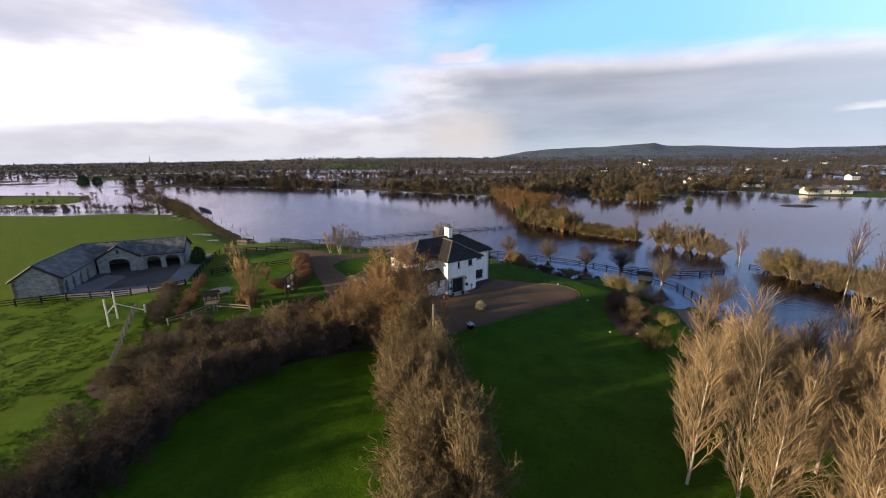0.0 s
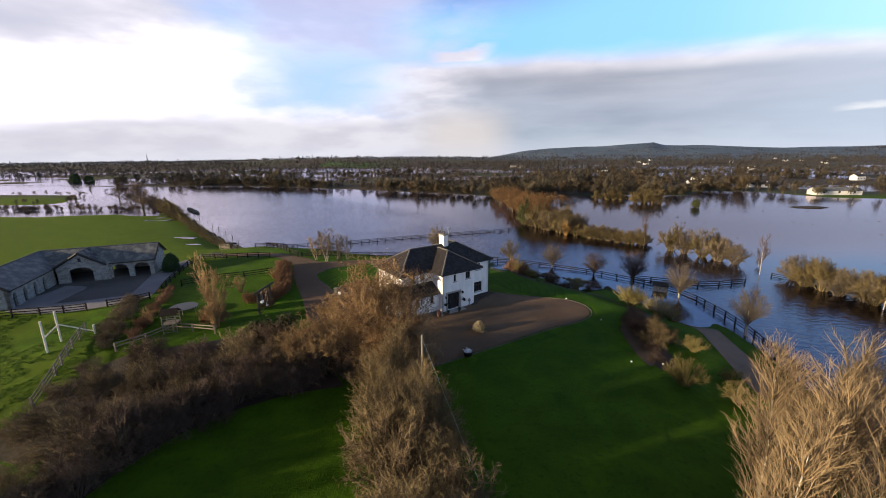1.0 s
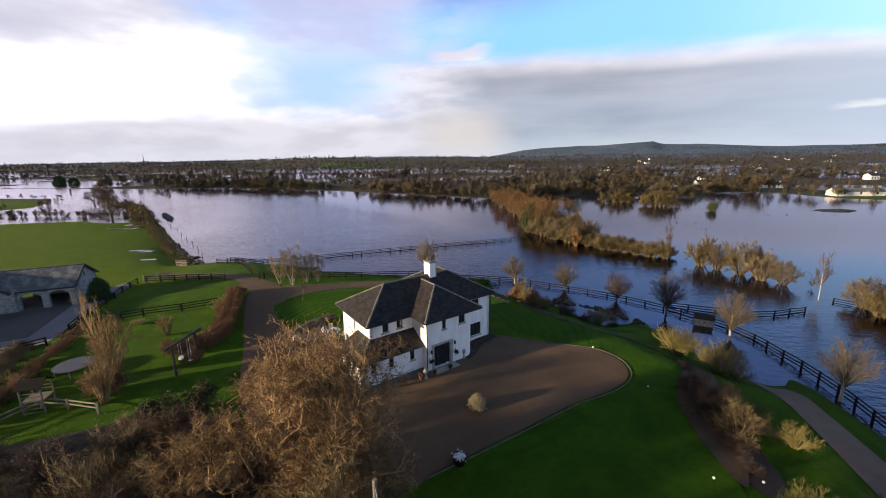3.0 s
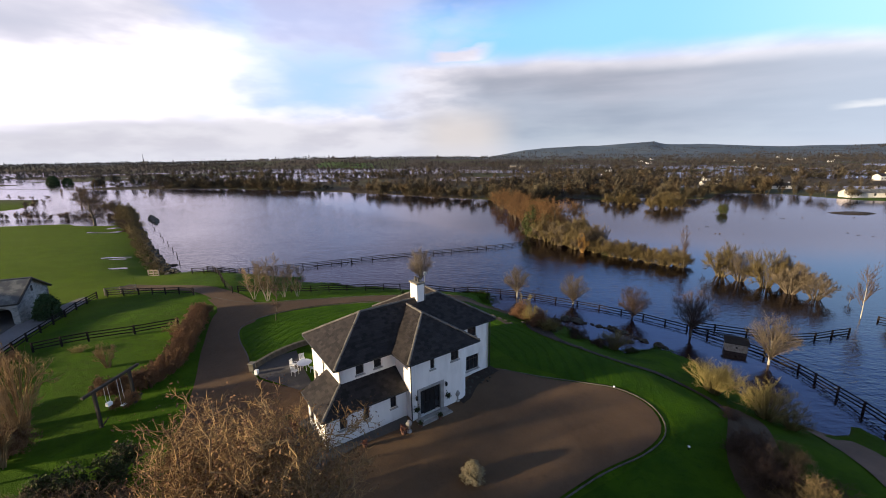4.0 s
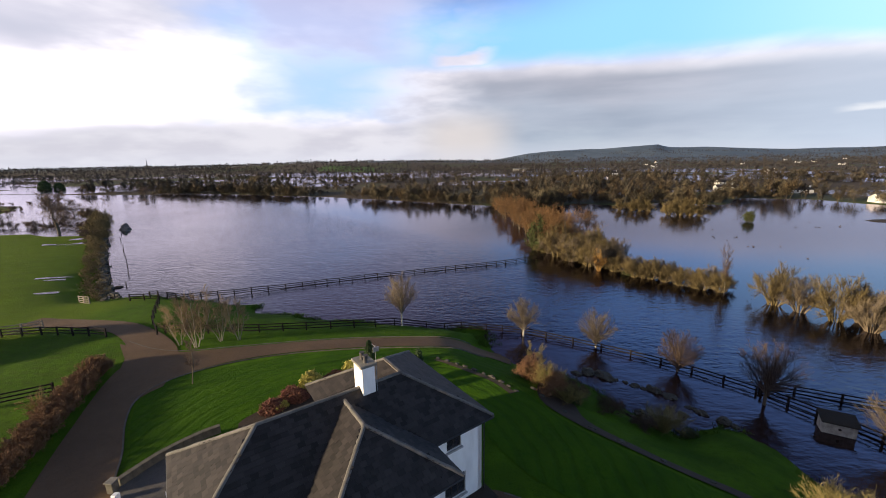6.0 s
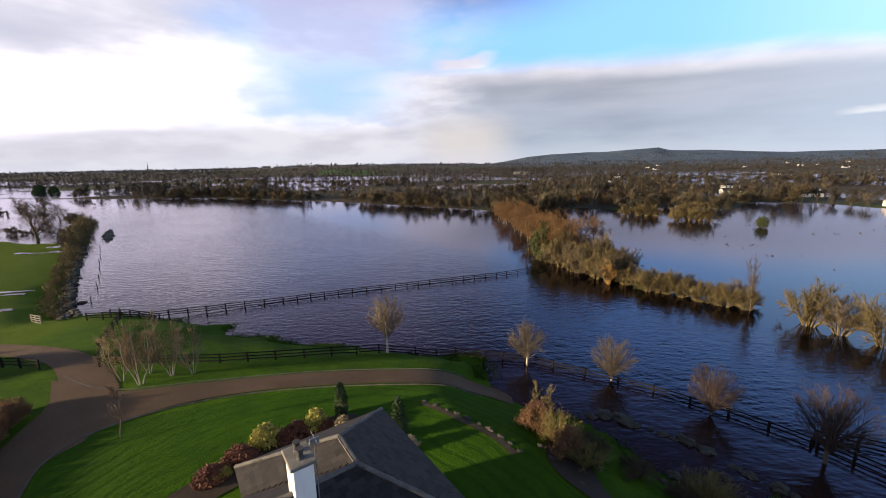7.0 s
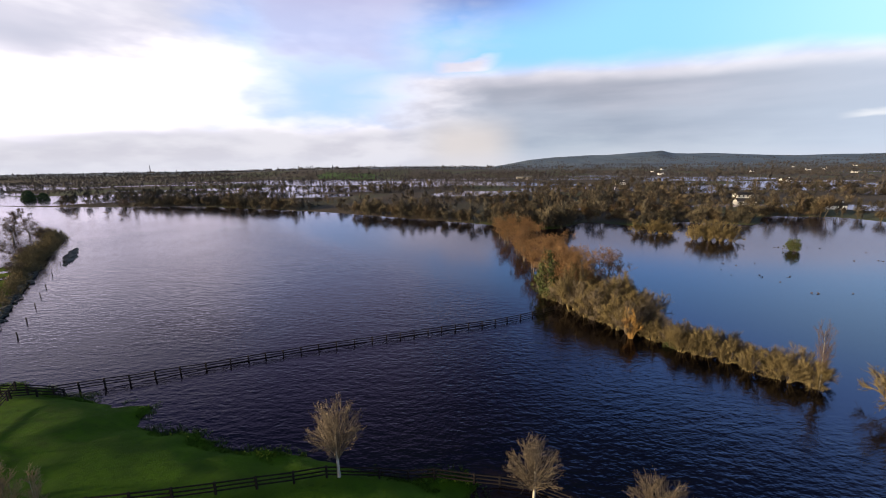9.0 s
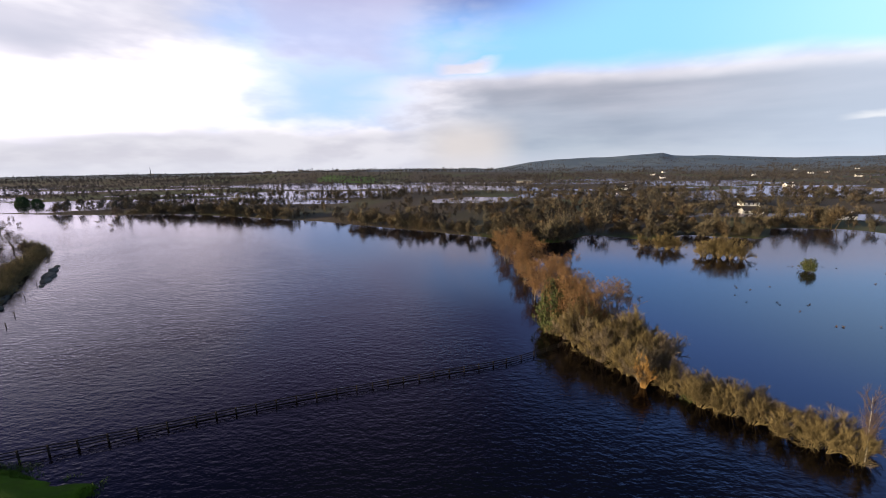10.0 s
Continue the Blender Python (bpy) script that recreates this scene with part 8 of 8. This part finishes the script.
planted(root, [(-11.4, 80.8, 0, 1.2, 1.1, None), (-12.2, 79.0, 60, 1.2, 1.0, None), (-10.6, 80.6, 90, 1.0, 1.0, None), (-8.4, 83.6, 140, 1.2, 1.1, None), (-9.2, 83.0, 30, 1.0, 1.0, None), (-6.6, 84.4, 200, 1.0, 1.0, None), (-4.8, 84.8, 250, 0.9, 0.8, None), (-3.2, 84.6, 300, 1.0, 0.8, None), (-2.6, 83.6, 10, 0.9, 0.8, None), (-1.6, 82.6, 70, 0.8, 0.8, None)])
root = plant_thing("pale_shrub", leaf_bush(173, 0.8, 0.6, 420, 0.06), {"stem": BARK, "foliage": PALE_LEAF}, "pale grey-leaved shrub in the bed", "shrub", "pale shrubs behind the house")
planted(root, [(-5.2, 84.4, 0, 1.1, 1.2, None), (-3.4, 85.4, 60, 0.8, 1.0, None), (0.3, 82.6, 120, 1.0, 1.1, None)])
patch("house_bed", [(-14.0, 77.2), (-12.8, 79.6), (-12.2, 82.0), (-10.6, 83.6), (-8.0, 85.2), (-5.6, 86.4), (-3.6, 85.8), (-1.0, 84.6), (0.6, 82.8), (-1.6, 81.4), (-5.0, 82.4), (-8.0, 80.8), (-10.6, 78.0), (-12.6, 75.8)], SOIL, 0.06, "curved bed of dark soil behind the house", "flower bed")

# ---- houses and farm buildings beyond the flood ----
def cottage(x, y, turn, w, d, h, pitch, label, walls, roofs, windows=3, name="cottage"):
    z = gz(x, y)
    c = thing(name, pose(x, y, z, 0, 0, turn), label, "house", "houses beyond the flood")
    bm = bmesh.new()
    rz = h + d / 2 * pitch
    lo = [(-w / 2, -d / 2, -1), (w / 2, -d / 2, -1), (w / 2, d / 2, -1), (-w / 2, d / 2, -1)]
    v = [bm.verts.new(p) for p in lo] + [bm.verts.new((p[0], p[1], h)) for p in lo] + [bm.verts.new((-w / 2, 0, rz)), bm.verts.new((w / 2, 0, rz))]
    for f in ((3, 2, 1, 0), (0, 1, 5, 4), (2, 3, 7, 6), (1, 2, 6, 9, 5), (3, 0, 4, 8, 7)):
        bm.faces.new([v[i] for i in f])
    part("walls_shell", bm, walls, c)
    for s in (-1, 1):
        part("roof", slab_np([(-w / 2 - 0.3, s * (d / 2 + 0.3), h - 0.3 * pitch + 0.15), (w / 2 + 0.3, s * (d / 2 + 0.3), h - 0.3 * pitch + 0.15), (w / 2 + 0.3, 0, rz + 0.15), (-w / 2 - 0.3, 0, rz + 0.15)], 0.14), roofs, c)
    for i in range(windows):
        xx = -w / 2 + w * (i + 0.5) / windows
        part("window", box_bm((xx - 0.5, -d / 2 - 0.03, 0.9), (xx + 0.5, -d / 2 + 0.05, 2.1)), GLASS, c)
    if windows:
        part("chimney", box_bm((w / 2 - 1.0, -0.35, rz - 0.5), (w / 2 - 0.2, 0.35, rz + 1.0)), walls, c)


cottage(207, 254, -3, 23, 7, 2.3, 0.45, "long white farm shed with a dark roof", OLD_WHITEWASH, BARN_SLATE, 3, "farm_shed")
cottage(205, 386, 0, 12, 6, 2.5, 0.55, "white bungalow among bare trees", OLD_WHITEWASH, SLATE, 4)
cottage(178, 341, -5, 11, 6, 2.5, 0.5, "white bungalow with a dark roof", OLD_WHITEWASH, SLATE, 3)
cottage(204, 310, 4, 13, 5, 2.2, 0.5, "small white outbuilding beside a bungalow", OLD_WHITEWASH, SLATE, 2)
cottage(329, 377, 10, 8, 6, 3.4, 0.6, "two-storey white house beyond the flood", OLD_WHITEWASH, SLATE, 3)
cottage(188, 596, 10, 12, 7, 3.2, 0.55, "white cottage in the woods", OLD_WHITEWASH, SLATE, 3)
cottage(101, 880, 0, 30, 12, 4.0, 0.3, "long grey farm building in the distance", CONCRETE, BARN_SLATE, 0, "farm_shed")
for i, (x, y) in enumerate([(500, 1250), (421, 646), (796, 978), (690, 1130), (905, 1240), (1010, 1320), (1178, 1660), (1431, 1710), (640, 1500), (420, 1010)]):
    cottage(x, y, (i * 37) % 60 - 30, 11, 7, 3.2, 0.5, "distant white house near the hills", OLD_WHITEWASH, SLATE, 3)
# church spire and town roofs on the skyline
sp = thing("church", pose(-2330, 2760, gz(-2330, 2760)), "grey church with a tall spire on the skyline", "church")
part("spire", tube_bm((0, 0, 0), (0, 0, 62), 6, 0.2, 4), TOWN, sp)
part("nave", box_bm((-9, -4, 0), (30, 10, 12)), TOWN, sp)
for i, (x, w, h) in enumerate([(-1600, 40, 24), (-1500, 60, 20), (-1340, 26, 30), (-1290, 50, 18), (-1700, 50, 18)]):
    b = part("town_block", box_bm((-w / 2, -10, -5), (w / 2, 10, h * 0.8)), TOWN)
    b.matrix_basis = pose(x, 3050, gz(x, 3050))
    tagged(b, "grey town building on the skyline", "building", "town on the skyline")

# ---- slates of the house roof ----
slate_m = slate_mesh("slate", 0.350, 0.36, 0.024, SLATE)
near_places, rest_places = [], []
for i, (key, (corners, e0, e1)) in enumerate(PLANES.items()):
    cut = BAY_CUT if key == "front" else None
    pl = slate_places(corners, e0, e1, cut, seed=i)
    (near_places if key in ("bay_front", "bay_left") else rest_places).extend(pl)
for m in near_places[:300]:
    ob = new("slate", slate_m)
    ob.parent = house
    ob.matrix_basis = Matrix([list(m[k]) for k in range(3)] + [[0, 0, 0, 1]])
slates_joined("slating", near_places[300:] + rest_places, 0.350, 0.36, 0.024, SLATE, house)
